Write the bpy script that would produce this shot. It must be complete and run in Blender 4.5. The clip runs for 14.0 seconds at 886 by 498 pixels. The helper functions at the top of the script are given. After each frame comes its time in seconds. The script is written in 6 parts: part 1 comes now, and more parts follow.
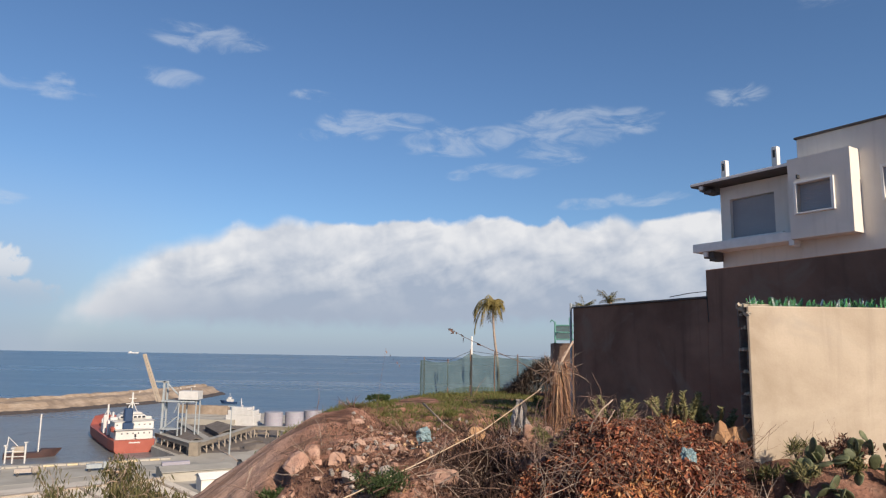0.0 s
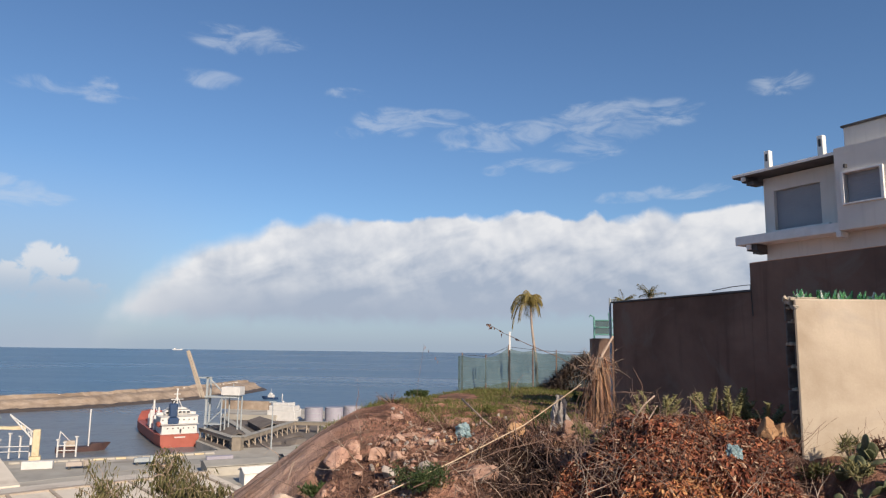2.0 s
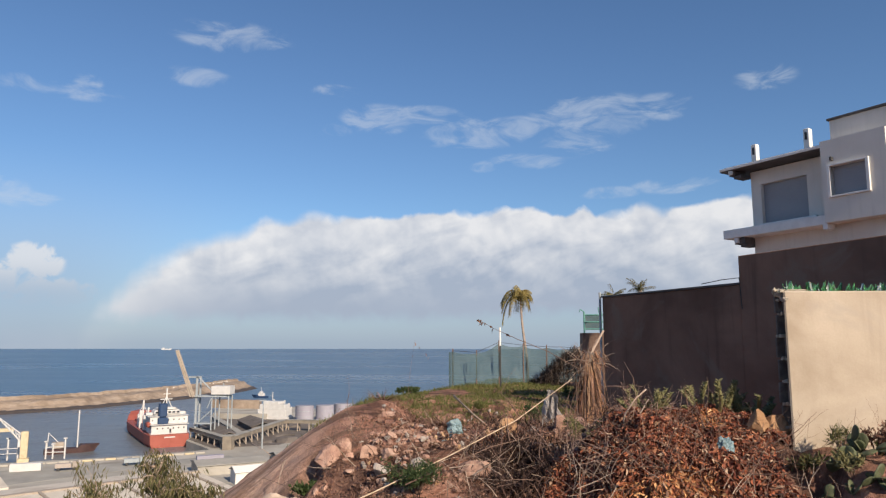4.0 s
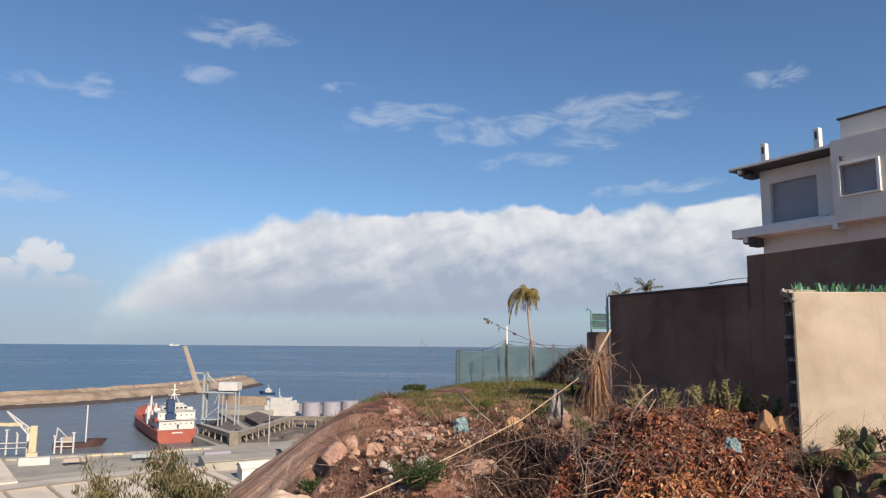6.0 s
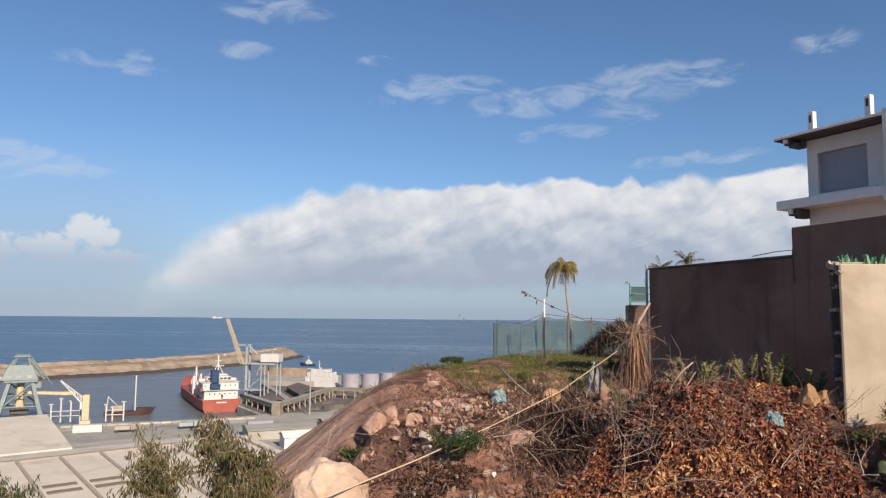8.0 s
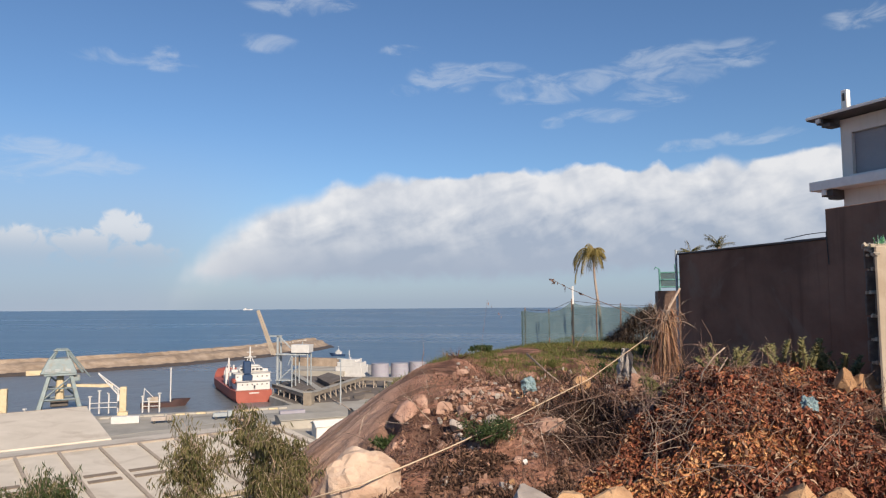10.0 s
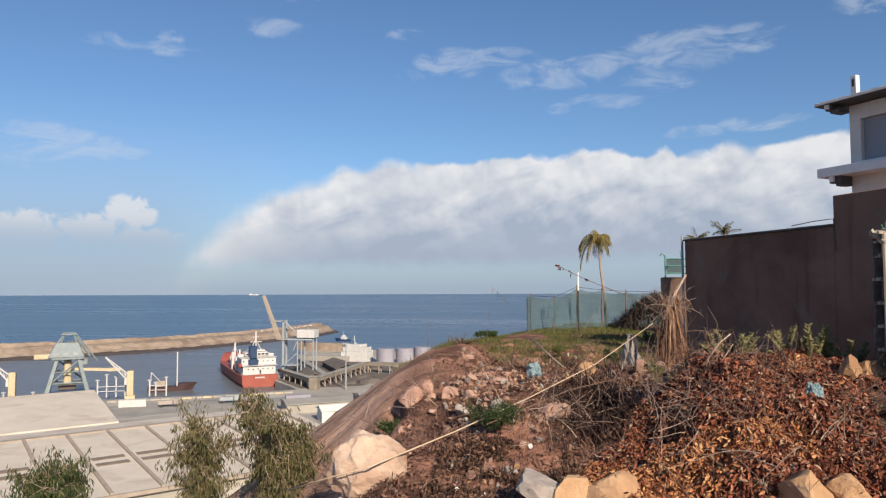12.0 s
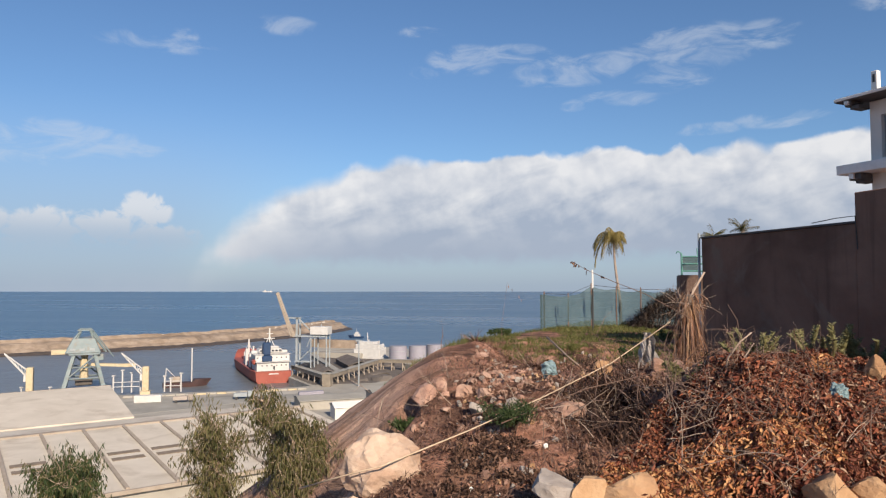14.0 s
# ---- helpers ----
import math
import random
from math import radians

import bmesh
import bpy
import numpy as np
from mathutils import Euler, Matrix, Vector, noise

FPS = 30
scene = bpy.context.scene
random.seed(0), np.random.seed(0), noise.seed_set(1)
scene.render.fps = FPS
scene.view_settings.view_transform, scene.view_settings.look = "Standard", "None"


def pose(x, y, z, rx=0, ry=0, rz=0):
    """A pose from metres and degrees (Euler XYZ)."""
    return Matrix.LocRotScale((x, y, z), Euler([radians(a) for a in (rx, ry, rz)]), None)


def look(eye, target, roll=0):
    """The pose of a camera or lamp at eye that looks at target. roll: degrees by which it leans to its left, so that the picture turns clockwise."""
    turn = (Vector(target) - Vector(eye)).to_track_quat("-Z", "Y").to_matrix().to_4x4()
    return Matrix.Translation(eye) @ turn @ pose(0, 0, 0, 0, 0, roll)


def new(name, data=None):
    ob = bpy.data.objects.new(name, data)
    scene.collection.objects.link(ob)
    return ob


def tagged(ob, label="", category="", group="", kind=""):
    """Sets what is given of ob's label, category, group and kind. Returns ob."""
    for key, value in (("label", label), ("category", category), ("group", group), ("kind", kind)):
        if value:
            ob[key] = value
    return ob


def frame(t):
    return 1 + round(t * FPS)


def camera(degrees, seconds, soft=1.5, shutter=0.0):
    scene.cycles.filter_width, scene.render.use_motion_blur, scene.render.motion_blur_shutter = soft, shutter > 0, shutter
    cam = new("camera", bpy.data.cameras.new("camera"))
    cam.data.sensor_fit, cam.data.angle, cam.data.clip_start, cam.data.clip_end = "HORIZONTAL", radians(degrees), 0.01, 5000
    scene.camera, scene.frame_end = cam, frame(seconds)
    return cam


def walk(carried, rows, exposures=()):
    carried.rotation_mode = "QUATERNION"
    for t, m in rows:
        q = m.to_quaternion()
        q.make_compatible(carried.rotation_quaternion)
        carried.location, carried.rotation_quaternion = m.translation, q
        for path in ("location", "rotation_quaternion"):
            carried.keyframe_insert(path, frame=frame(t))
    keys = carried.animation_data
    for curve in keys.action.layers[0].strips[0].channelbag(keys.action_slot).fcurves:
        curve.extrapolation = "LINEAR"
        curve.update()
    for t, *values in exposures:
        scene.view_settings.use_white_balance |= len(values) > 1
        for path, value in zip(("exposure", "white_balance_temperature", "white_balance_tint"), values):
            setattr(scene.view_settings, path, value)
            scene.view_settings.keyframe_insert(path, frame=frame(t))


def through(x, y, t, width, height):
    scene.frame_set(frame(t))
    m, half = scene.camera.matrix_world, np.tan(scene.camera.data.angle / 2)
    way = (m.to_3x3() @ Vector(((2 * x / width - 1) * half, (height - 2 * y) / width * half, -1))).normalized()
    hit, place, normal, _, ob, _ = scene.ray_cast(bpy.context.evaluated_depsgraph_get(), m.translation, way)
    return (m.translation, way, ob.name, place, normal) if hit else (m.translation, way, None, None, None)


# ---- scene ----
cam = camera(65.2, 14.0, soft=1.25)

PATH = [
    (0, (0.139, -0.547, 44.922), (0.101, 1.431, 45.213), 0.9),
    (0.5, (0.133, -0.532, 44.917), (0.084, 1.446, 45.211), 1.3),
    (1, (0.136, -0.534, 44.925), (0.073, 1.444, 45.216), 1.3),
    (1.5, (0.127, -0.516, 44.911), (0.015, 1.461, 45.187), 1.2),
    (2, (0.129, -0.526, 44.919), (-0.014, 1.45, 45.197), 0.7),
    (2.5, (0.122, -0.495, 44.918), (-0.015, 1.481, 45.193), 0.4),
    (5, (0.121, -0.49, 44.918), (0.016, 1.489, 45.185), 0.1),
    (5.5, (0.116, -0.494, 44.915), (0.003, 1.484, 45.186), 0.4),
    (6, (0.121, -0.49, 44.923), (-0.012, 1.489, 45.185), 0.4),
    (6.5, (0.121, -0.512, 44.92), (-0.011, 1.468, 45.17), 0.4),
    (7, (0.117, -0.517, 44.922), (-0.066, 1.464, 45.131), 0.3),
    (7.5, (0.115, -0.507, 44.921), (-0.086, 1.473, 45.121), 0.4),
    (8, (0.114, -0.514, 44.917), (-0.125, 1.463, 45.102), 0.5),
    (10.5, (0.11, -0.545, 44.922), (-0.212, 1.424, 45.059), -0.4),
    (11, (0.108, -0.559, 44.917), (-0.218, 1.41, 45.038), -0.2),
    (11.5, (0.111, -0.544, 44.92), (-0.224, 1.424, 45.048), -0.3),
    (12, (0.103, -0.541, 44.918), (-0.228, 1.428, 45.03), -0.2),
    (12.5, (0.109, -0.538, 44.92), (-0.235, 1.428, 45.037), -0.3),
    (13, (0.106, -0.572, 44.928), (-0.232, 1.396, 45.034), -0.2),
    (13.5, (0.107, -0.546, 44.919), (-0.255, 1.419, 45.01), 0.0),
    (14, (0.073, -0.448, 44.91), (-0.295, 1.515, 45.015), -0.0),
]
walk(cam, [(t, look(eye, target, roll)) for t, eye, target, roll in PATH])


# ---------------------------------------------------------------- light
SUN_AZ, SUN_EL = 147.0, 29.0          # degrees clockwise from +y, and above the horizon
sun_way = Vector((math.sin(radians(SUN_AZ)) * math.cos(radians(SUN_EL)),
                  math.cos(radians(SUN_AZ)) * math.cos(radians(SUN_EL)), math.sin(radians(SUN_EL))))
sun = new("sun", bpy.data.lights.new("sun", "SUN"))
sun.data.energy, sun.data.angle, sun.data.color = 5.0, radians(0.6), (1.0, 0.84, 0.66)
sun.matrix_world = look((0, 0, 80), Vector((0, 0, 80)) - sun_way)
scene.view_settings.exposure = 0.35


class Nodes:
    """Short hand for building node trees."""

    def __init__(self, tree):
        self.t = tree

    def n(self, kind, **kw):
        node = self.t.nodes.new(kind)
        ins = kw.pop("ins", {})
        for k, v in kw.items():
            setattr(node, k, v)
        for k, v in ins.items():
            if isinstance(v, bpy.types.NodeSocket):
                self.t.links.new(v, node.inputs[k])
            else:
                node.inputs[k].default_value = v
        return node

    def math(self, op, a, b=0.0, c=0.0, clamp=False):
        return self.n("ShaderNodeMath", operation=op, use_clamp=clamp, ins={0: a, 1: b, 2: c}).outputs[0]

    def noise(self, vec, scale, detail=4.0, rough=0.55, distort=0.0, dims="3D"):
        ins = {"Scale": scale, "Detail": detail, "Roughness": rough, "Distortion": distort}
        if vec is not None:
            ins["Vector"] = vec
        return self.n("ShaderNodeTexNoise", noise_dimensions=dims, ins=ins).outputs[0]

    def ramp(self, fac, stops, mode="LINEAR"):
        node = self.n("ShaderNodeValToRGB", ins={0: fac})
        r = node.color_ramp
        r.interpolation = mode
        while len(r.elements) < len(stops):
            r.elements.new(0.5)
        for e, (p, c) in zip(r.elements, stops):
            e.position = p
            e.color = (c, c, c, 1) if isinstance(c, (int, float)) else (*c, 1)
        return node.outputs[0]

    def mix(self, fac, a, b, mode="MIX"):
        node = self.n("ShaderNodeMix", data_type="RGBA", blend_type=mode, ins={0: fac})
        for sock, v in ((node.inputs[6], a), (node.inputs[7], b)):
            if isinstance(v, bpy.types.NodeSocket):
                self.t.links.new(v, sock)
            else:
                sock.default_value = (*v, 1)
        return node.outputs[2]

    def smooth(self, x, lo, hi):
        node = self.n("ShaderNodeMapRange", interpolation_type="SMOOTHSTEP", ins={0: x, 1: lo, 2: hi, 3: 0.0, 4: 1.0})
        return node.outputs[0]


world = bpy.data.worlds.new("sky")
scene.world = world
world.use_nodes = True
W = Nodes(world.node_tree)
world.node_tree.nodes.clear()
sky = W.n("ShaderNodeTexSky", sky_type="NISHITA", sun_disc=False, sun_elevation=radians(SUN_EL),
          sun_rotation=radians(SUN_AZ), altitude=50.0, air_density=1.0, dust_density=0.6, ozone_density=2.2)
way = W.n("ShaderNodeTexCoord").outputs["Generated"]
sep = W.n("ShaderNodeSeparateXYZ", ins={0: way})
az = W.math("MULTIPLY", W.math("ARCTAN2", sep.outputs[0], sep.outputs[1]), 57.2958)
el = W.math("MULTIPLY", W.math("ARCSINE", sep.outputs[2]), 57.2958)
flat = W.n("ShaderNodeCombineXYZ", ins={0: az, 1: el, 2: 0.0}).outputs[0]
# the cloud bank over the sea: the height of its top by bearing
az01 = W.math("DIVIDE", W.math("ADD", az, 60.0), 120.0, clamp=True)
CREST = ((-60, 0.2), (-31, 1.5), (-29.3, 3.5), (-28.4, 4.8), (-27.3, 5.9), (-26.2, 7.0), (-23, 8.5), (-19.6, 9.3), (-17.9, 10.2), (-16.5, 9.9), (-14.1, 10.9),
         (-12, 10.6), (-7.3, 10.6), (-4, 11.1), (-1.1, 10.9), (3.6, 11.3), (6.9, 10.8), (8.5, 11.2), (9.6, 10.5), (11.4, 10.7), (12.8, 11.6), (14.9, 10.8), (21.1, 11.3), (60, 11.0))
top = W.math("MULTIPLY", W.ramp(az01, [((a + 60) / 120, h / 14.5) for a, h in CREST], "EASE"), 14.5)
big = W.noise(flat, 0.16, 5.0, 0.5, 0.3)
fine = W.noise(flat, 0.50, 4.0, 0.5, 0.3)
cells = W.n("ShaderNodeTexVoronoi", feature="SMOOTH_F1", ins={"Vector": W.n("ShaderNodeVectorMath", operation="MULTIPLY", ins={0: flat, 1: (0.8, 1.1, 1.0)}).outputs[0], "Scale": 0.62, "Smoothness": 0.5, "Detail": 1.5, "Roughness": 0.45})
puff = W.math("SUBTRACT", 0.5, cells.outputs["Distance"])
edge = W.math("ADD", W.math("MULTIPLY", W.math("SUBTRACT", big, 0.5), 0.9), W.math("ADD", W.math("MULTIPLY", W.math("SUBTRACT", fine, 0.5), 1.0), W.math("MULTIPLY", puff, 0.25)))
over = W.math("SUBTRACT", W.math("ADD", top, edge), el)
crisp = W.math("ADD", 0.45, W.math("ADD", W.math("MULTIPLY", W.smooth(az, -17.0, -27.0), 1.8), W.math("MULTIPLY", W.smooth(big, 0.5, 0.62), 0.8)))
bank = W.smooth(over, 0.0, crisp)
under = W.math("ADD", W.math("MULTIPLY", W.smooth(az, -5.0, 12.0), 0.7), W.math("MULTIPLY", W.math("SUBTRACT", fine, 0.5), 1.5))
base = W.smooth(W.math("SUBTRACT", el, under), 1.2, 2.7)
bank = W.math("MULTIPLY", bank, W.math("ADD", W.math("MULTIPLY", base, 0.80), 0.14))
# body of the cloud: bright crest, soft slanting lumps, grey-blue flat underside
lean = W.n("ShaderNodeCombineXYZ", ins={0: W.math("MULTIPLY", W.math("SUBTRACT", az, W.math("MULTIPLY", el, 0.9)), 0.55), 1: el, 2: 0.0}).outputs[0]
lumps = W.noise(lean, 0.30, 4.0, 0.5, 0.5)
puffs = W.noise(W.n("ShaderNodeVectorMath", operation="ADD", ins={0: flat, 1: (0.3, 0.9, 0.0)}).outputs[0], 0.50, 4.0, 0.5, 0.3)
shade = W.math("MULTIPLY", W.math("SUBTRACT", fine, puffs), 1.2)        # lit from above, darker below each puff
relief = W.math("MULTIPLY", W.math("ADD", W.math("ADD", W.math("MULTIPLY", shade, 0.75), W.math("MULTIPLY", puff, 0.10)), W.math("MULTIPLY", W.math("SUBTRACT", lumps, 0.48), 1.9)), W.smooth(el, 2.0, 6.5))
light = W.math("ADD", W.math("MULTIPLY", W.smooth(over, 8.0, 0.3), 0.78), relief, clamp=True)
cloud = W.mix(light, (0.305, 0.35, 0.435), (0.655, 0.65, 0.655))
# thin wisps higher up, in a loose band
wvec = W.n("ShaderNodeVectorMath", operation="MULTIPLY", ins={0: flat, 1: (0.45, 1.15, 1.0)}).outputs[0]
wisp = W.smooth(W.noise(wvec, 0.30, 6.0, 0.6, 0.4), 0.54, 0.82)


def blob(a, e, ra, re):
    """A soft oval of sky round a bearing and a height, in degrees."""
    u = W.math("DIVIDE", W.math("SUBTRACT", az, a), ra)
    v = W.math("DIVIDE", W.math("SUBTRACT", el, e), re)
    d = W.math("ADD", W.math("MULTIPLY", u, u), W.math("MULTIPLY", v, v))
    return W.smooth(d, 1.0, 0.0)


mask = None
for a, e, ra, re, s in ((-8.6, 18.2, 2.6, 0.9, 1.0), (-4.6, 18.6, 2.4, 0.6, 1.0), (-0.4, 17.1, 3.6, 1.0, 1.0), (3.2, 17.5, 2.2, 0.7, 0.9), (9.4, 18.1, 4.0, 1.3, 1.05), (8.2, 16.6, 2.6, 1.2, 0.9), (14.6, 18.4, 2.2, 0.8, 0.9), (3.8, 14.8, 2.4, 0.55, 0.95), (0.3, 14.4, 1.0, 0.4, 0.7),
                        (-33.4, 18.2, 3.4, 0.55, 0.85), (-31.6, 18.9, 1.1, 0.5, 0.9), (-21.0, 23.6, 3.6, 0.9, 0.95), (-23.6, 20.4, 2.2, 0.6, 0.6), (-12.2, 20.3, 1.8, 0.4, 0.7), (-12.2, 17.2, 1.2, 0.5, 0.6),
                        (15.6, 12.3, 2.6, 0.5, 0.9), (10.4, 12.0, 2.2, 0.4, 0.7), (22.6, 19.6, 1.8, 0.7, 0.7), (33, 27, 6, 2.0, 0.5), (-39.6, 10.5, 4.2, 1.1, 0.95), (-41.5, 9.3, 3.0, 0.6, 0.7), (-34.0, 10.2, 1.4, 0.4, 0.5)):
    b = W.math("MULTIPLY", blob(a, e, ra * 1.6, re * 1.7), s)
    mask = b if mask is None else W.math("MAXIMUM", mask, b)
ragged = W.math("ADD", W.noise(wvec, 0.55, 7.0, 0.6, 0.8), W.math("MULTIPLY", mask, 0.16))
soft = W.math("MULTIPLY", W.smooth(ragged, 0.50, 0.80), W.smooth(mask, 0.02, 0.55))
# clouds behind the camera too, so that the light round about is even
scatter = W.math("MULTIPLY", W.math("MULTIPLY", wisp, 0.6), W.smooth(W.math("ABSOLUTE", az), 50.0, 80.0))
thin = W.math("MAXIMUM", W.math("MULTIPLY", soft, 0.75), scatter)
haze = W.smooth(el, 11.0, -1.0)
dome = W.n("ShaderNodeVectorMath", operation="MULTIPLY", ins={0: sky.outputs[0], 1: (0.061, 0.075, 0.090)}).outputs[0]
veil = W.math("MULTIPLY", W.smooth(el, 15.0, 2.0), W.math("MULTIPLY", W.smooth(az, -14.0, -34.0), 0.75))
dome = W.mix(W.math("MAXIMUM", W.math("MULTIPLY", haze, 0.66), veil), dome, (0.272, 0.335, 0.462))
dome = W.mix(W.math("MULTIPLY", thin, 0.50), dome, (0.50, 0.54, 0.60))
# small separate heaps of cumulus beside the bank
heaps = None
for a, e, ra, re in ((-34.0, 5.7, 2.4, 1.8), (-40.8, 3.9, 3.6, 2.3), (-45.0, 4.4, 3.4, 2.0), (-36.8, 4.3, 3.6, 1.6), (-33.0, 3.6, 4.2, 1.3)):
    b = blob(a, e, ra, re)
    heaps = b if heaps is None else W.math("MAXIMUM", heaps, b)
curd = W.math("ADD", W.noise(flat, 0.8, 5.0, 0.52, 0.6), W.math("MULTIPLY", heaps, 0.30))
heap = W.math("MULTIPLY", W.smooth(curd, 0.52, 0.76), W.smooth(heaps, 0.0, 0.45))
dome = W.mix(W.math("MULTIPLY", heap, W.math("MULTIPLY", W.smooth(el, 1.8, 5.4), 0.75)), dome, W.mix(W.smooth(el, 3.0, 6.4), (0.36, 0.40, 0.47), (0.62, 0.62, 0.63)))
dome = W.mix(bank, dome, cloud)
back = W.n("ShaderNodeBackground", ins={0: dome, 1: 1.0})
W.t.links.new(back.outputs[0], W.n("ShaderNodeOutputWorld").inputs[0])


# ---------------------------------------------------------------- materials
def material(name, colours, scale=1.0, rough=0.85, bump=0.3, bump_scale=None, metal=0.0, stain=None, stain_scale=0.3, spread=0.0, depth=0.02, coords="Object", seethrough=0.0):
    """A surface of two or three colours in fine grain, with broad stains and a bump; spread: how much each object differs."""
    m = bpy.data.materials.new(name)
    m.use_nodes = True
    N = Nodes(m.node_tree)
    bsdf = m.node_tree.nodes["Principled BSDF"]
    at = N.n("ShaderNodeTexCoord").outputs[coords] if coords != "World" else N.n("ShaderNodeNewGeometry").outputs["Position"]
    g = N.noise(at, scale, 7.0, 0.62)
    k = len(colours)
    col = N.ramp(g, [(0.30 + 0.40 * i / max(1, k - 1), c) for i, c in enumerate(colours)])
    if stain:
        s = N.smooth(N.noise(at, stain_scale, 5.0, 0.6, 0.8), 0.48, 0.70)
        col = N.mix(N.math("MULTIPLY", s, 0.75), col, stain)
    if spread:
        rnd = N.math("ADD", N.n("ShaderNodeObjectInfo").outputs["Random"], N.n("ShaderNodeNewGeometry").outputs["Random Per Island"])
        val = N.math("ADD", N.math("MULTIPLY", rnd, spread), 1.0 - spread)
        col = N.mix(1.0, col, N.n("ShaderNodeCombineXYZ", ins={0: val, 1: val, 2: val}).outputs[0], "MULTIPLY")
    N.t.links.new(col, bsdf.inputs["Base Color"])
    bsdf.inputs["Metallic"].default_value = metal
    rr = N.math("ADD", N.math("MULTIPLY", g, 0.2), rough - 0.1, clamp=True)
    N.t.links.new(rr, bsdf.inputs["Roughness"])
    bsdf.inputs["Specular IOR Level"].default_value = 0.35
    if bump:
        h = N.noise(at, bump_scale or scale * 2.2, 8.0, 0.65)
        b = N.n("ShaderNodeBump", ins={"Strength": bump, "Distance": depth, "Height": h})
        N.t.links.new(b.outputs[0], bsdf.inputs["Normal"])
    if seethrough:
        clear = N.n("ShaderNodeBsdfTransparent")
        both = N.n("ShaderNodeMixShader", ins={0: seethrough})
        N.t.links.new(bsdf.outputs[0], both.inputs[1])
        N.t.links.new(clear.outputs[0], both.inputs[2])
        N.t.links.new(both.outputs[0], m.node_tree.nodes["Material Output"].inputs[0])
    return m


def leaf_material(name, colours, rough=0.7, through=0.25):
    """Leaves: a colour for each leaf, some light shining through."""
    m = bpy.data.materials.new(name)
    m.use_nodes = True
    N = Nodes(m.node_tree)
    bsdf = m.node_tree.nodes["Principled BSDF"]
    rnd = N.n("ShaderNodeNewGeometry").outputs["Random Per Island"]
    k = len(colours)
    col = N.ramp(rnd, [(i / max(1, k - 1), c) for i, c in enumerate(colours)])
    grain = N.noise(N.n("ShaderNodeTexCoord").outputs["Object"], 25.0, 4.0)
    col = N.mix(0.35, col, N.ramp(grain, [(0.3, 0.35), (0.7, 1.0)]), "MULTIPLY")
    N.t.links.new(col, bsdf.inputs["Base Color"])
    bsdf.inputs["Roughness"].default_value = rough
    bsdf.inputs["Specular IOR Level"].default_value = 0.3
    if through:
        tr = N.n("ShaderNodeBsdfTranslucent", ins={0: col})
        both = N.n("ShaderNodeMixShader", ins={0: through})
        N.t.links.new(bsdf.outputs[0], both.inputs[1])
        N.t.links.new(tr.outputs[0], both.inputs[2])
        N.t.links.new(both.outputs[0], m.node_tree.nodes["Material Output"].inputs[0])
    return m


def plaster_material(name, low, high, streak, drip=0.6, scale=1.2, rough=0.9, wear=None):
    """Cement render on a wall: cloudy patches, vertical rain streaks, fine grain."""
    m = bpy.data.materials.new(name)
    m.use_nodes = True
    N = Nodes(m.node_tree)
    bsdf = m.node_tree.nodes["Principled BSDF"]
    at = N.n("ShaderNodeNewGeometry").outputs["Position"]
    g = N.noise(at, scale, 6.0, 0.6, 0.4)
    col = N.ramp(g, [(0.32, low), (0.68, high)])
    lines = N.noise(N.n("ShaderNodeVectorMath", operation="MULTIPLY", ins={0: at, 1: (3.2, 3.2, 0.22)}).outputs[0], 1.6, 5.0, 0.6)
    col = N.mix(N.math("MULTIPLY", N.smooth(lines, 0.50, 0.75), drip), col, streak)
    grain = N.noise(at, 60.0, 4.0, 0.7)
    col = N.mix(0.22, col, N.ramp(grain, [(0.25, 0.55), (0.75, 1.0)]), "MULTIPLY")
    if wear:
        col = N.mix(N.math("MULTIPLY", N.smooth(N.noise(at, 0.7, 6.0, 0.65, 1.0), 0.52, 0.66), 0.7), col, wear)
    N.t.links.new(col, bsdf.inputs["Base Color"])
    bsdf.inputs["Roughness"].default_value = rough
    bsdf.inputs["Specular IOR Level"].default_value = 0.25
    h = N.math("ADD", N.noise(at, 40.0, 6.0, 0.7), N.math("MULTIPLY", N.noise(at, 5.0, 5.0, 0.6), 2.0))
    b = N.n("ShaderNodeBump", ins={"Strength": 0.16, "Distance": 0.006, "Height": h})
    N.t.links.new(b.outputs[0], bsdf.inputs["Normal"])
    return m


def water_material(name="sea_water", low=(0.034, 0.078, 0.135), high=(0.088, 0.150, 0.220)):
    m = bpy.data.materials.new(name)
    m.use_nodes = True
    N = Nodes(m.node_tree)
    bsdf = m.node_tree.nodes["Principled BSDF"]
    at = N.n("ShaderNodeNewGeometry").outputs["Position"]
    drift = N.noise(N.n("ShaderNodeVectorMath", operation="MULTIPLY", ins={0: at, 1: (0.0008, 0.0062, 1.0)}).outputs[0], 1.0, 6.0, 0.6, 1.2)
    col = N.ramp(drift, [(0.42, low), (0.60, high)])
    N.t.links.new(col, bsdf.inputs["Base Color"])
    N.t.links.new(N.math("ADD", N.math("MULTIPLY", drift, 0.55), 0.05), bsdf.inputs["Roughness"])
    bsdf.inputs["IOR"].default_value = 1.33
    bsdf.inputs["Specular IOR Level"].default_value = 0.5
    h = N.math("ADD", N.noise(at, 0.35, 6.0, 0.6), N.math("MULTIPLY", N.noise(at, 0.05, 4.0, 0.5, 0.6), 4.0))
    b = N.n("ShaderNodeBump", ins={"Strength": 0.5, "Distance": 0.8, "Height": h})
    N.t.links.new(b.outputs[0], bsdf.inputs["Normal"])
    return m


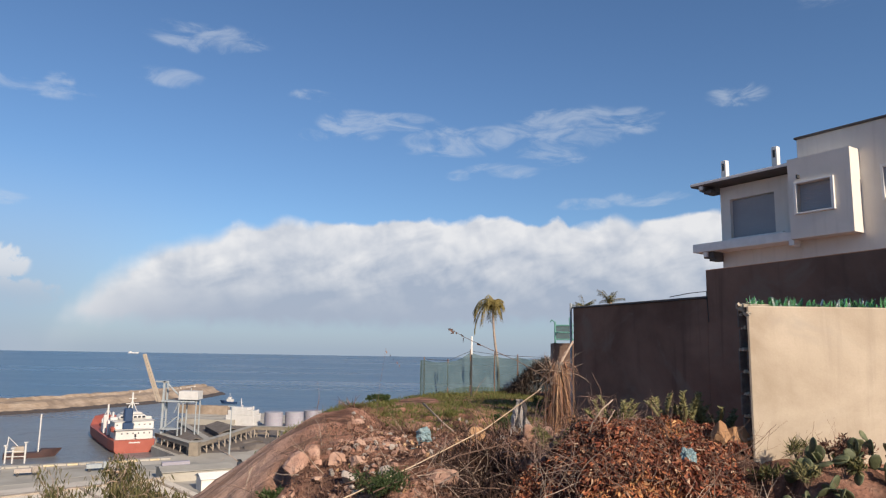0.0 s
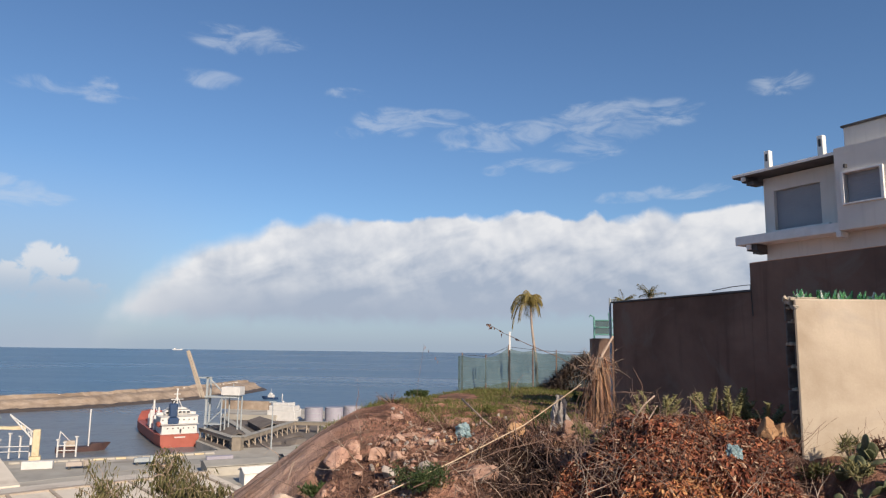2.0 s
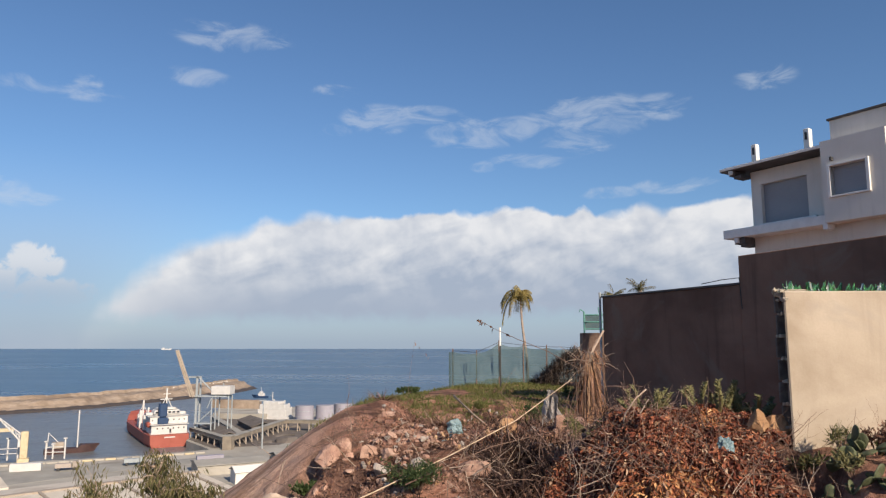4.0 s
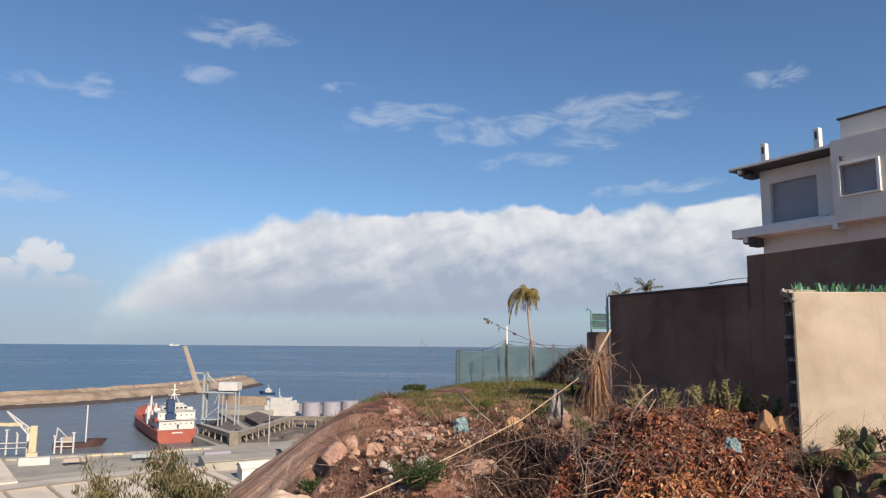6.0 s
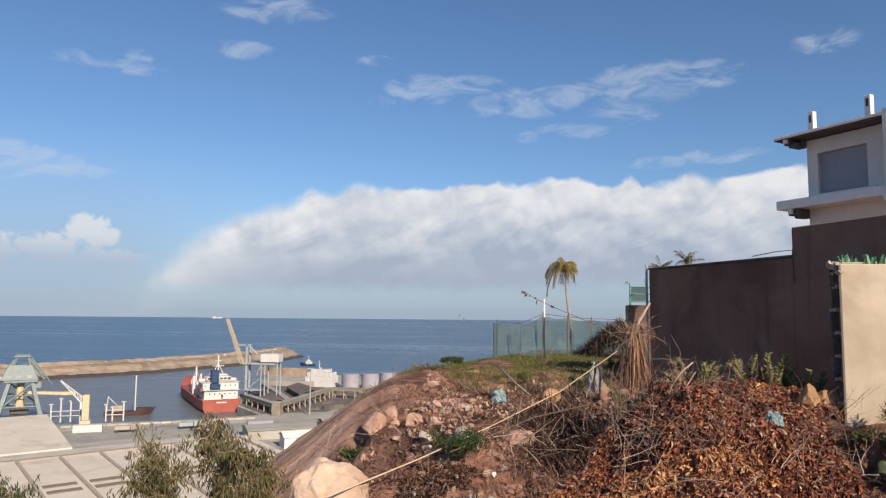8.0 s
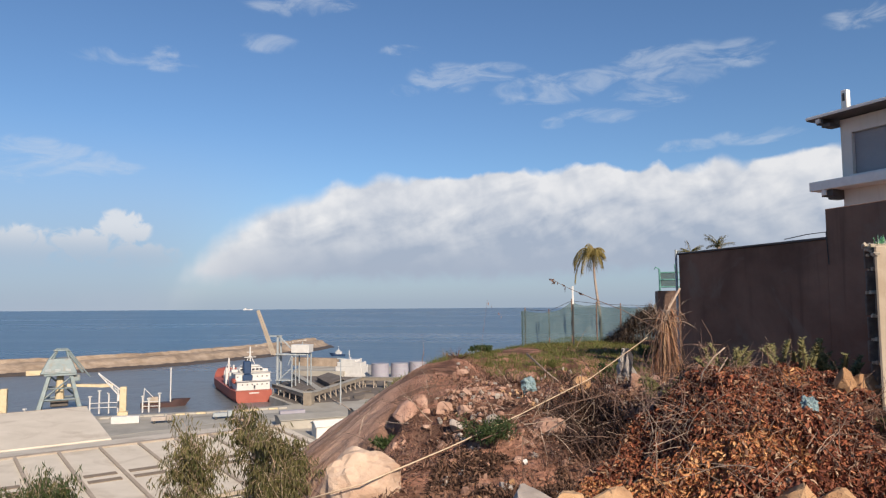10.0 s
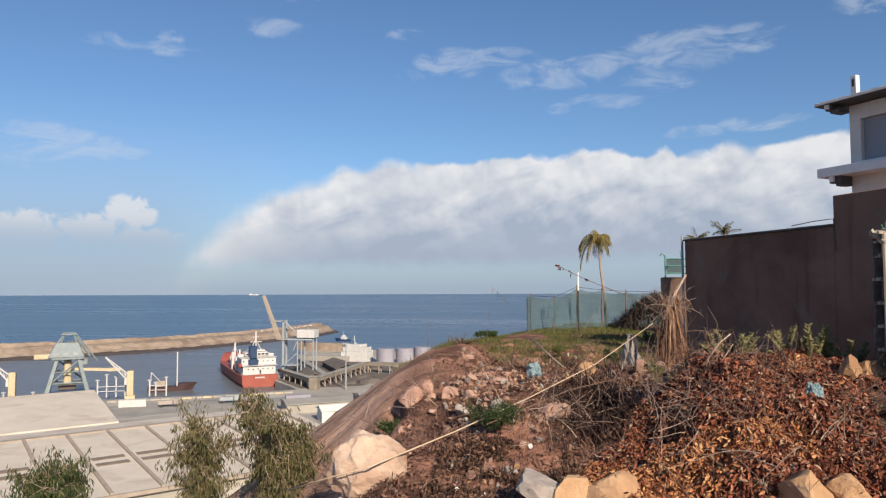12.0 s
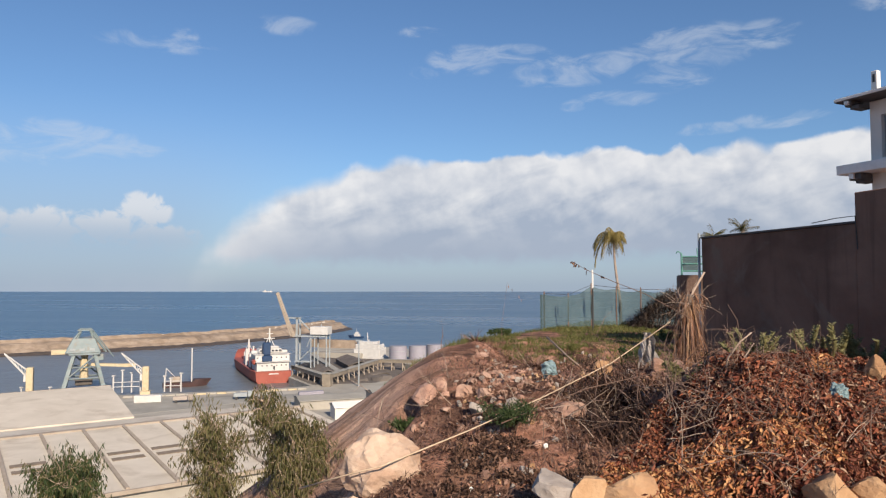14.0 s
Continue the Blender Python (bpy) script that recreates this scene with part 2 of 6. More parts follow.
def ground_material():
    """Red-brown earth: bare and pale on the scarp, with grass on the flat top."""
    m = bpy.data.materials.new("earth")
    m.use_nodes = True
    N = Nodes(m.node_tree)
    bsdf = m.node_tree.nodes["Principled BSDF"]
    at = N.n("ShaderNodeNewGeometry").outputs["Position"]
    p = N.n("ShaderNodeSeparateXYZ", ins={0: at})
    g = N.noise(at, 2.3, 8.0, 0.65, 0.4)
    col = N.ramp(g, [(0.28, (0.22, 0.108, 0.070)), (0.5, (0.48, 0.245, 0.170)), (0.72, (0.64, 0.395, 0.290))])
    across = N.math("ADD", N.math("MULTIPLY", p.outputs[1], 0.96), N.math("MULTIPLY", p.outputs[0], -0.28))
    band = N.noise(N.n("ShaderNodeCombineXYZ", ins={0: N.math("MULTIPLY", across, 1.5), 1: N.math("MULTIPLY", p.outputs[0], 0.22), 2: N.math("MULTIPLY", p.outputs[2], 0.22)}).outputs[0], 1.5, 8.0, 0.62, 0.5)
    col = N.mix(N.math("MULTIPLY", N.smooth(band, 0.50, 0.60), 0.72), col, (0.125, 0.072, 0.050))
    bare = N.smooth(N.math("ADD", p.outputs[0], N.math("MULTIPLY", p.outputs[1], 0.07)), -0.9, -1.9)
    pale = N.ramp(N.noise(at, 3.1, 8.0, 0.65, 0.3), [(0.3, (0.55, 0.325, 0.235)), (0.7, (0.80, 0.56, 0.43))])
    pale = N.mix(N.math("MULTIPLY", N.smooth(band, 0.49, 0.59), 0.62), pale, (0.17, 0.098, 0.068))
    col = N.mix(N.math("MULTIPLY", bare, 0.9), col, pale)
    litter = N.smooth(N.noise(at, 0.9, 6.0, 0.6, 0.6), 0.44, 0.60)
    flat_top = N.math("MULTIPLY", litter, N.smooth(N.math("ADD", p.outputs[0], N.math("MULTIPLY", p.outputs[1], 0.06)), -1.6, -0.7))
    col = N.mix(N.math("MULTIPLY", flat_top, 0.8), col, (0.060, 0.033, 0.026))
    grit = N.noise(at, 28.0, 5.0, 0.7)
    col = N.mix(0.5, col, N.ramp(grit, [(0.3, 0.35), (0.7, 1.0)]), "MULTIPLY")
    N.t.links.new(col, bsdf.inputs["Base Color"])
    bsdf.inputs["Roughness"].default_value = 0.95
    bsdf.inputs["Specular IOR Level"].default_value = 0.15
    h = N.math("ADD", N.noise(at, 6.0, 9.0, 0.68), N.math("MULTIPLY", N.noise(at, 30.0, 5.0, 0.7), 0.4))
    b = N.n("ShaderNodeBump", ins={"Strength": 0.9, "Distance": 0.09, "Height": h})
    N.t.links.new(b.outputs[0], bsdf.inputs["Normal"])
    return m


M_EARTH = ground_material()
M_SEA = water_material()
M_BASIN = water_material("harbour_water", (0.115, 0.125, 0.135), (0.155, 0.165, 0.175))
M_WALL_DARK = plaster_material("dark_cement_render", (0.115, 0.064, 0.047), (0.275, 0.162, 0.115), (0.095, 0.058, 0.045), 0.5, 0.45, wear=(0.21, 0.155, 0.12))
M_WALL_PALE = plaster_material("pale_cement_render", (0.37, 0.30, 0.225), (0.54, 0.46, 0.365), (0.32, 0.265, 0.205), 0.7, 1.3, wear=(0.39, 0.34, 0.285))
M_BLOCK = material("concrete_block", [(0.10, 0.085, 0.075), (0.19, 0.165, 0.14)], 14, 0.95, 0.6, 40, spread=0.25)
M_MORTAR = material("mortar", [(0.30, 0.26, 0.20), (0.46, 0.40, 0.32)], 20, 0.95, 0.8, 30)
M_HOUSE = plaster_material("white_house_render", (0.66, 0.62, 0.56), (0.76, 0.72, 0.66), (0.54, 0.51, 0.46), 0.35, 0.4)
M_HOUSE_TRIM = material("white_paint", [(0.66, 0.65, 0.62), (0.78, 0.77, 0.74)], 3, 0.7, 0.15, 20)
M_ROOF_DARK = material("dark_roof_felt", [(0.07, 0.068, 0.068), (0.13, 0.125, 0.12)], 2, 0.9, 0.3)
M_SHUTTER = material("grey_roller_shutter", [(0.27, 0.28, 0.30), (0.33, 0.34, 0.36)], 0.6, 0.55, 0.05)
M_DARK = material("dark_metal", [(0.03, 0.03, 0.032), (0.06, 0.06, 0.06)], 6, 0.6, 0.1)
M_ROCK = material("pale_limestone", [(0.30, 0.165, 0.085), (0.45, 0.275, 0.15), (0.56, 0.385, 0.24)], 2.2, 0.92, 0.9, 7, stain=(0.34, 0.20, 0.12), stain_scale=1.5, spread=0.16, depth=0.04, coords="World")
M_BOULDER = material("pale_pinkish_limestone", [(0.40, 0.275, 0.20), (0.54, 0.40, 0.30), (0.64, 0.50, 0.39)], 2.0, 0.92, 0.8, 6, stain=(0.38, 0.24, 0.165), stain_scale=1.8, depth=0.05, coords="World")
M_SKYLIGHT = material("brown_weathered_sheet", [(0.17, 0.135, 0.10), (0.25, 0.20, 0.155)], 0.8, 0.9, 0.2, coords="World")
M_ROCK_GREY = material("grey_rubble", [(0.26, 0.22, 0.19), (0.42, 0.37, 0.33)], 5, 0.92, 0.7, 16, spread=0.2, coords="World")
M_ROCK_RED = material("earthy_stone", [(0.235, 0.128, 0.094), (0.38, 0.23, 0.172), (0.51, 0.345, 0.265)], 5, 0.95, 0.8, 14, stain=(0.24, 0.125, 0.085), stain_scale=2.5, spread=0.4, depth=0.04, coords="World")
M_ROCK_PINK = material("pinkish_rock", [(0.30, 0.175, 0.125), (0.42, 0.265, 0.195), (0.54, 0.37, 0.285)], 6, 0.93, 0.8, 16, stain=(0.34, 0.19, 0.13), stain_scale=3.0, spread=0.2, depth=0.03, coords="World")
M_BREAK = material("breakwater_rock", [(0.22, 0.165, 0.12), (0.40, 0.32, 0.25)], 0.20, 0.95, 0.8, 0.35, stain=(0.16, 0.12, 0.09), stain_scale=0.03, depth=1.0, coords="World")
M_QUAY = material("quay_concrete", [(0.30, 0.28, 0.24), (0.44, 0.41, 0.36)], 0.05, 0.92, 0.3, 0.4, stain=(0.19, 0.17, 0.145), stain_scale=0.035, depth=0.2, coords="World")
M_ROAD = material("asphalt_apron", [(0.25, 0.24, 0.215), (0.36, 0.345, 0.31)], 0.12, 0.95, 0.2, coords="World")
M_ROOF_PALE = material("pale_fibre_cement_roof", [(0.53, 0.475, 0.395), (0.63, 0.57, 0.485)], 0.12, 0.9, 0.25, 0.9, stain=(0.42, 0.36, 0.29), stain_scale=0.10, depth=0.1, coords="World")
M_RIB = material("weathered_concrete_rib", [(0.30, 0.25, 0.20), (0.40, 0.34, 0.28)], 0.5, 0.95, 0.3, coords="World")
M_RED = material("red_hull_paint", [(0.27, 0.068, 0.050), (0.35, 0.10, 0.072)], 0.15, 0.6, 0.1, stain=(0.26, 0.07, 0.045), stain_scale=0.25, coords="World")
M_WHITE = material("white_ship_paint", [(0.50, 0.49, 0.475), (0.60, 0.59, 0.57)], 0.5, 0.55, 0.05)
M_NAVY = material("navy_paint", [(0.02, 0.045, 0.10), (0.03, 0.06, 0.13)], 0.5, 0.5, 0.05)
M_YELLOW = material("cream_crane_paint", [(0.50, 0.41, 0.26), (0.58, 0.49, 0.33)], 0.5, 0.6, 0.05, stain=(0.40, 0.31, 0.20), stain_scale=0.7)
M_STEEL = material("grey_steel", [(0.26, 0.29, 0.31), (0.36, 0.39, 0.40)], 0.6, 0.6, 0.1)
M_CRANE = material("grey_green_crane_paint", [(0.17, 0.22, 0.23), (0.25, 0.30, 0.31)], 0.4, 0.6, 0.1, stain=(0.24, 0.22, 0.19), stain_scale=0.5)
M_TANK = material("pale_grey_tank_paint", [(0.27, 0.255, 0.30), (0.33, 0.315, 0.36)], 0.2, 0.6, 0.05)
M_GLASS_DARK = material("dark_window", [(0.03, 0.035, 0.045), (0.05, 0.055, 0.065)], 1, 0.2, 0.0)
M_ORE = material("dark_bulk_heap", [(0.10, 0.085, 0.075), (0.18, 0.155, 0.135)], 0.25, 0.95, 0.6, 0.8, depth=0.5, coords="World")


# ---------------------------------------------------------------- mesh tools
def mesh_of(name, bm, mat, smooth=False):
    me = bpy.data.meshes.new(name)
    bm.to_mesh(me)
    bm.free()
    for m in (mat if isinstance(mat, (list, tuple)) else (mat,)):
        me.materials.append(m)
    if smooth:
        me.polygons.foreach_set("use_smooth", [True] * len(me.polygons))
    return me


def part(name, bm, mat, parent=None, label="", smooth=False):
    ob = new(name, mesh_of(name, bm, mat, smooth))
    ob.parent = parent
    if label:
        tagged(ob, label)
    return ob


def thing(name, at, label, category, group="", kind="", turn=0.0, bm=None, mat=None, smooth=False):
    """A top-level thing: an Empty at its base, or a mesh where bm is given."""
    ob = new(name, mesh_of(name, bm, mat, smooth) if bm else None)
    ob.matrix_world = pose(*at, 0, 0, turn)
    return tagged(ob, label, category, group, kind)


def box(bm, lo, hi, m=None, bevel=0.0):
    lo, hi = Vector(lo), Vector(hi)
    t = Matrix.Translation((lo + hi) / 2) @ Matrix.Diagonal((*(hi - lo), 1))
    got = bmesh.ops.create_cube(bm, size=1.0, matrix=(m @ t) if m else t)
    if bevel:
        edges = list({e for v in got["verts"] for e in v.link_edges})
        bmesh.ops.bevel(bm, geom=edges, offset=bevel, segments=1, affect="EDGES")
    return bm


def rod(bm, a, b, r, r2=None, n=6):
    """A straight tapered round bar from a to b."""
    a, b = Vector(a), Vector(b)
    d = b - a
    m = Matrix.Translation((a + b) / 2) @ d.to_track_quat("Z", "Y").to_matrix().to_4x4()
    bmesh.ops.create_cone(bm, cap_ends=True, segments=n, radius1=r, radius2=r if r2 is None else r2, depth=d.length, matrix=m)
    return bm


def tube(bm, pts, r0, r1=None, n=5):
    """A bent tapered tube along points."""
    pts = [Vector(p) for p in pts]
    r1 = r0 if r1 is None else r1
    rings = []
    for i, p in enumerate(pts):
        d = (pts[min(i + 1, len(pts) - 1)] - pts[max(i - 1, 0)]).normalized()
        side = d.cross(Vector((0.31, 0.2, 0.93))).normalized()
        up = d.cross(side)
        r = r0 + (r1 - r0) * i / (len(pts) - 1)
        rings.append([bm.verts.new(p + r * (math.cos(6.2832 * k / n) * side + math.sin(6.2832 * k / n) * up)) for k in range(n)])
    for a, b in zip(rings, rings[1:]):
        for k in range(n):
            bm.faces.new((a[k], a[(k + 1) % n], b[(k + 1) % n], b[k]))
    bm.faces.new(rings[0][::-1])
    bm.faces.new(rings[-1])
    return bm


def prism(bm, outline, z0, z1, m=None):
    """An upright solid on a flat outline of (x, y)."""
    lo = [bm.verts.new((x, y, z0)) for x, y in outline]
    hi = [bm.verts.new((x, y, z1)) for x, y in outline]
    k = len(outline)
    bm.faces.new(lo[::-1])
    bm.faces.new(hi)
    for i in range(k):
        bm.faces.new((lo[i], lo[(i + 1) % k], hi[(i + 1) % k], hi[i]))
    if m:
        bmesh.ops.transform(bm, matrix=m, verts=lo + hi)
    return bm


def fractal(x, y, z=0.0, octaves=5):
    return noise.fractal(Vector((x, y, z)), 1.0, 2.0, octaves)


def stone_bm(size, seed, squash=(1, 1, 0.8), jag=0.28, sub=2, cut=(0.48, 0.82)):
    """An angular stone: a rough ball, cut by a few flat faces."""
    r = random.Random(seed)
    bm = bmesh.new()
    bmesh.ops.create_icosphere(bm, subdivisions=sub, radius=1.0)
    cuts = []
    for _ in range(13):
        n = Vector((r.gauss(0, 1), r.gauss(0, 1), r.gauss(0, 1))).normalized()
        cuts.append((n, r.uniform(*cut)))
    for v in bm.verts:
        p = v.co.copy()
        for n, d in cuts:
            over = p.dot(n) - d
            if over > 0:
                p -= n * over
        p *= 1.0 + jag * 0.4 * noise.noise(p * 2.2 + Vector((seed, 0, 0))) + jag * 0.18 * noise.noise(p * 6.0 + Vector((0, seed, 0)))
        v.co = Vector((p.x * squash[0], p.y * squash[1], p.z * squash[2])) * size
    return bm


# ---------------------------------------------------------------- ground
def ease(x, lo, hi):
    t = min(1.0, max(0.0, (x - lo) / (hi - lo)))
    return t * t * (3 - 2 * t)


def ground_z(x, y, rough=True):
    """Height of the headland: a flat top with a slope that falls to the harbour on its west and north sides."""
    top = 43.2 + 0.25 * ease(y, 8.0, 18.0)
    left = 0.78 * ease(y, 4.9, 9.9) * (1.0 - ease(y, 10.2, 13.5))
    right = 0.62 * ease(y, 4.9, 8.2) * (1.0 - ease(y, 8.7, 10.6))
    blend = ease(x, -1.5, -0.5)
    mound = left * (1.0 - blend) + right * blend
    shelf = 0.95 * ease(y, 4.2, 6.6) * ease(x, 0.5, 1.7) * (1.0 - ease(y, 7.2, 9.8))
    shelf = max(shelf, 0.78 * ease(y, 4.0, 5.3) * ease(x, 2.5, 3.1) * (1.0 - ease(y, 7.2, 9.8)))
    top += max(mound, shelf)
    top -= 0.70 * math.exp(-(((x - 0.46) / 0.30) ** 2 + ((y - 7.10) / 0.42) ** 2)) + 0.42 * math.exp(-(((x + 1.84) / 0.10) ** 2 + ((y - 7.5) / 0.40) ** 2))
    edge = -1.0 - 0.055 * min(max(y, 0.0), 10.0) - 0.17 * min(max(y - 10.0, 0.0), 7.0) + 0.33 * max(0.0, y - 17.0)
    west = max(0.0, edge - x)
    north = max(0.0, y - 28.5)
    fall = (0.80 + 0.9 * (1.0 - ease(y, 5.8, 8.6))) * (math.sqrt(west * west + 0.35) - 0.59 if west > 0 else 0.0) + 0.8 * north
    z = top - fall
    if rough:
        k = 1.0 if x > edge - 0.5 else 0.6
        if y < 17 and y > 2:
            lumpy = ease(x, edge - 0.4, edge + 0.9)
            z += (0.03 + 0.09 * lumpy) * fractal(x * 1.1, y * 1.1) + (0.012 + 0.055 * lumpy) * fractal(x * 3.2, y * 3.2, 4.0)
            across = 0.96 * y - 0.28 * x
            z += 0.085 * (1 - lumpy) * fractal(across * 1.5, x * 0.2, 7.0, 3) + 0.055 * (1 - lumpy) * abs(fractal(across * 4.2, x * 0.45, 3.0, 4))
        z += 0.06 * fractal(x * 0.4, y * 0.4, 9.0)
        z += 0.9 * fractal(x * 0.06, y * 0.06, 2.0) * ease(west, 2, 30)
    return max(z, 2.2)


def spread_steps(lo, near_lo, near_hi, hi, fine, grow=1.22):
    """Coordinates that lie close together between near_lo and near_hi and wide apart beyond."""
    mid = list(np.arange(near_lo, near_hi + fine, fine))
    out, s = [], fine
    x = near_lo
    while x > lo:
        s *= grow
        x -= s
        out.append(max(x, lo))
    out = out[::-1] + mid
    s, x = fine, mid[-1]
    while x < hi:
        s *= grow
        x += s
        out.append(min(x, hi))
    return out


def build_ground():
    xs = spread_steps(-140, -6.5, 5.5, 700, 0.085)
    ys = spread_steps(-700, 3.0, 16.0, 120, 0.095)
    verts = [(x, y, ground_z(x, y)) for y in ys for x in xs]
    k = len(xs)
    faces = [(j * k + i, j * k + i + 1, j * k + k + i + 1, j * k + k + i) for j in range(len(ys) - 1) for i in range(k - 1)]
    me = bpy.data.meshes.new("ground")
    me.from_pydata(verts, [], faces)
    me.materials.append(M_EARTH)
    me.polygons.foreach_set("use_smooth", [True] * len(me.polygons))
    tagged(new("ground", me), "red-brown stony earth of the headland above the harbour", "ground", kind="structure")


build_ground()


def build_sea():
    bm = bmesh.new()
    for x0, x1, y0, y1 in ((-9000, 9000, 60, 9000), (-9000, -60, -3000, 60)):
        bm.faces.new([bm.verts.new(p) for p in ((x0, y0, 0), (x1, y0, 0), (x1, y1, 0), (x0, y1, 0))])
    tagged(part("water", bm, M_SEA), "calm deep blue sea with wind-ruffled bands", "sea", kind="structure")
    bm = bmesh.new()
    bm.faces.new([bm.verts.new((x, y, 0.06)) for x, y in ((-600, 160), (-100, 60), (-100, 460), (-160, 470), (-205, 560), (-246, 690), (-262, 566), (-292, 490), (-327, 441), (-375, 395), (-470, 315), (-640, 180))])
    tagged(part("water_basin", bm, M_BASIN), "murky grey-blue water inside the harbour", "water", kind="structure")


build_sea()


def bank_strip(name, line, width, top, mat, label, category, toe=1.4, rough=0.8, step=6.0, crest=True):
    """A long rubble bank along a line of (x, y), with uneven sides."""
    pts = []
    for (ax, ay), (bx, by) in zip(line, line[1:]):
        n = max(1, int(math.hypot(bx - ax, by - ay) / step))
        pts += [Vector((ax + (bx - ax) * i / n, ay + (by - ay) * i / n, 0)) for i in range(n)]
    pts.append(Vector((*line[-1], 0)))
    bm = bmesh.new()
    rows = []
    prof = [(-1.0 * toe, -1.0), (-0.85, 0.5), (-0.68, 0.86), (-0.5, 1.0), (-0.2, 0.97), (0.1, 0.96), (0.3, 1.0), (0.42, 1.35 if crest else 1.0), (0.6, 1.3 if crest else 0.95), (0.8, 0.4), (1.0 * toe, -1.0)]
    for i, p in enumerate(pts):
        d = (pts[min(i + 1, len(pts) - 1)] - pts[max(i - 1, 0)]).normalized()
        s = Vector((-d.y, d.x, 0))
        end = min(1.0, 0.35 + 0.2 * min(i, len(pts) - 1 - i))
        row = []
        for u, v in prof:
            q = p + s * (u * width / 2 * end)
            z = v * top if v > 0 else -1.0
            q.z = z + (rough * random.uniform(-0.6, 0.6) if v > 0.2 else 0)
            q.x += rough * random.uniform(-1, 1) * 0.6
            q.y += rough * random.uniform(-1, 1) * 0.6
            row.append(bm.verts.new(q))
        rows.append(row)
    for a, b in zip(rows, rows[1:]):
        for k in range(len(prof) - 1):
            bm.faces.new((a[k], b[k], b[k + 1], a[k + 1]))
    bm.faces.new(rows[0])
    bm.faces.new(rows[-1][::-1])
    bmesh.ops.recalc_face_normals(bm, faces=bm.faces[:])
    return thing(name, (0, 0, 0), label, category, kind="structure", bm=bm, mat=mat)


BREAK = [(-640, 180), (-470, 315), (-375, 395), (-327, 441), (-292, 490), (-262, 566), (-248, 640), (-247, 706)]
bank_strip("breakwater", BREAK, 34, 6.2, M_BREAK, "long tan rubble breakwater with a pale rough crest", "breakwater", step=5.0, rough=0.9)
bank_strip("breakwater_toe", [(x + 15.5, y - 11.0) for x, y in BREAK], 20, 1.5, material("wet_rock", [(0.055, 0.045, 0.04), (0.10, 0.08, 0.068)], 0.3, 0.7, 0.6, 0.5, depth=0.6, coords="World"), "dark wet rocks at the breakwater's foot", "breakwater", step=4.0, rough=0.5, crest=False)
bank_strip("breakwater_crest", [(x - 7.5, y + 5.0) for x, y in BREAK], 6, 7.4, material("bleached_block", [(0.46, 0.405, 0.345), (0.64, 0.58, 0.51)], 0.35, 0.9, 0.6, 0.6, depth=0.6, coords="World"), "pale bleached blocks along the breakwater's crest", "breakwater", step=2.2, rough=0.8, crest=False)

# ---------------------------------------------------------------- harbour land
def slab(name, outline, z0, z1, mat, label, category):
    return thing(name, (0, 0, 0), label, category, kind="structure", bm=prism(bmesh.new(), outline, z0, z1), mat=mat)


slab("quay", [(-420, 40), (-215, 222), (-169, 241), (-127, 261), (-108, 276), (-128, 300), (-150, 392), (-176, 462), (-140, 468), (-60, 420), (-20, 120), (-60, 40), (-140, -60)][::-1],
     -2.0, 3.0, M_QUAY, "worn pale concrete quay with dust and puddle stains", "quay")
slab("road", [(-215, 205), (-160, 226), (-119, 247), (-95, 262), (-88, 254), (-112, 238), (-140, 205), (-200, 180)][::-1], 3.0, 3.06, M_ROAD, "grey asphalt road along the quay", "road")


def frame_of(origin, along, up=Vector((0, 0, 1))):
    """A pose whose x runs along a flat direction, and whose y runs to the left of it."""
    d = Vector((along[0], along[1], 0)).normalized()
    l = Vector((-d.y, d.x, 0))
    return Matrix(((d.x, l.x, 0, origin[0]), (d.y, l.y, 0, origin[1]), (0, 0, 1, origin[2]), (0, 0, 0, 1)))


def sheet(bm, corners, thick, m):
    """A slab under four corners, in a pose."""
    top = [m @ Vector(c) for c in corners]
    lo = [bm.verts.new(p - Vector((0, 0, thick))) for p in top]
    hi = [bm.verts.new(p) for p in top]
    bm.faces.new(hi)
    bm.faces.new(lo[::-1])
    for i in range(4):
        bm.faces.new((lo[i], lo[(i + 1) % 4], hi[(i + 1) % 4], hi[i]))
    bmesh.ops.recalc_face_normals(bm, faces=bm.faces[:])


# Warehouses on the quay. x runs along the ridge, y away from the camera's side.
SHED_M = frame_of((-119.4, 132.9, 0), (0.69, 0.72))
shed = thing("warehouse", (0, 0, 0), "long warehouse with a pale ribbed roof on the quay", "warehouse")
RIDGE0, RIDGE1, EAVE = -60.0, 66.0, -49.0


def in_shed(name, pieces, mat, label="", parent=None):
    bm = bmesh.new()
    for lo, hi in pieces:
        box(bm, lo, hi, SHED_M)
    return part(name, bm, mat, parent or shed, label)


bm = bmesh.new()
sheet(bm, [(RIDGE0, EAVE, 9.9), (RIDGE1, EAVE, 9.9), (RIDGE1, -1.2, 11.9), (RIDGE0, -1.2, 11.9)], 0.35, SHED_M)
shed_roof = part("roof", bm, M_ROOF_PALE, shed)
in_shed("wall", [((RIDGE0 + 0.4, EAVE + 0.6, 2.9), (RIDGE1 - 0.4, -0.3, 9.4))], M_QUAY)
bm = bmesh.new()
sheet(bm, [(RIDGE0, 0.4, 11.9), (RIDGE1, 0.4, 11.9), (RIDGE1, 15.4, 10.6), (RIDGE0, 15.4, 10.6)], 0.35, SHED_M)
part("back_roof", bm, M_ROOF_PALE, shed)
in_shed("wall", [((RIDGE0 + 0.4, 0.0, 2.9), (RIDGE1 - 0.4, 15.0, 9.9))], M_QUAY)
in_shed("ridge_beam", [((RIDGE0, -1.4, 11.5), (RIDGE1, 0.4, 12.25))], M_RIB)
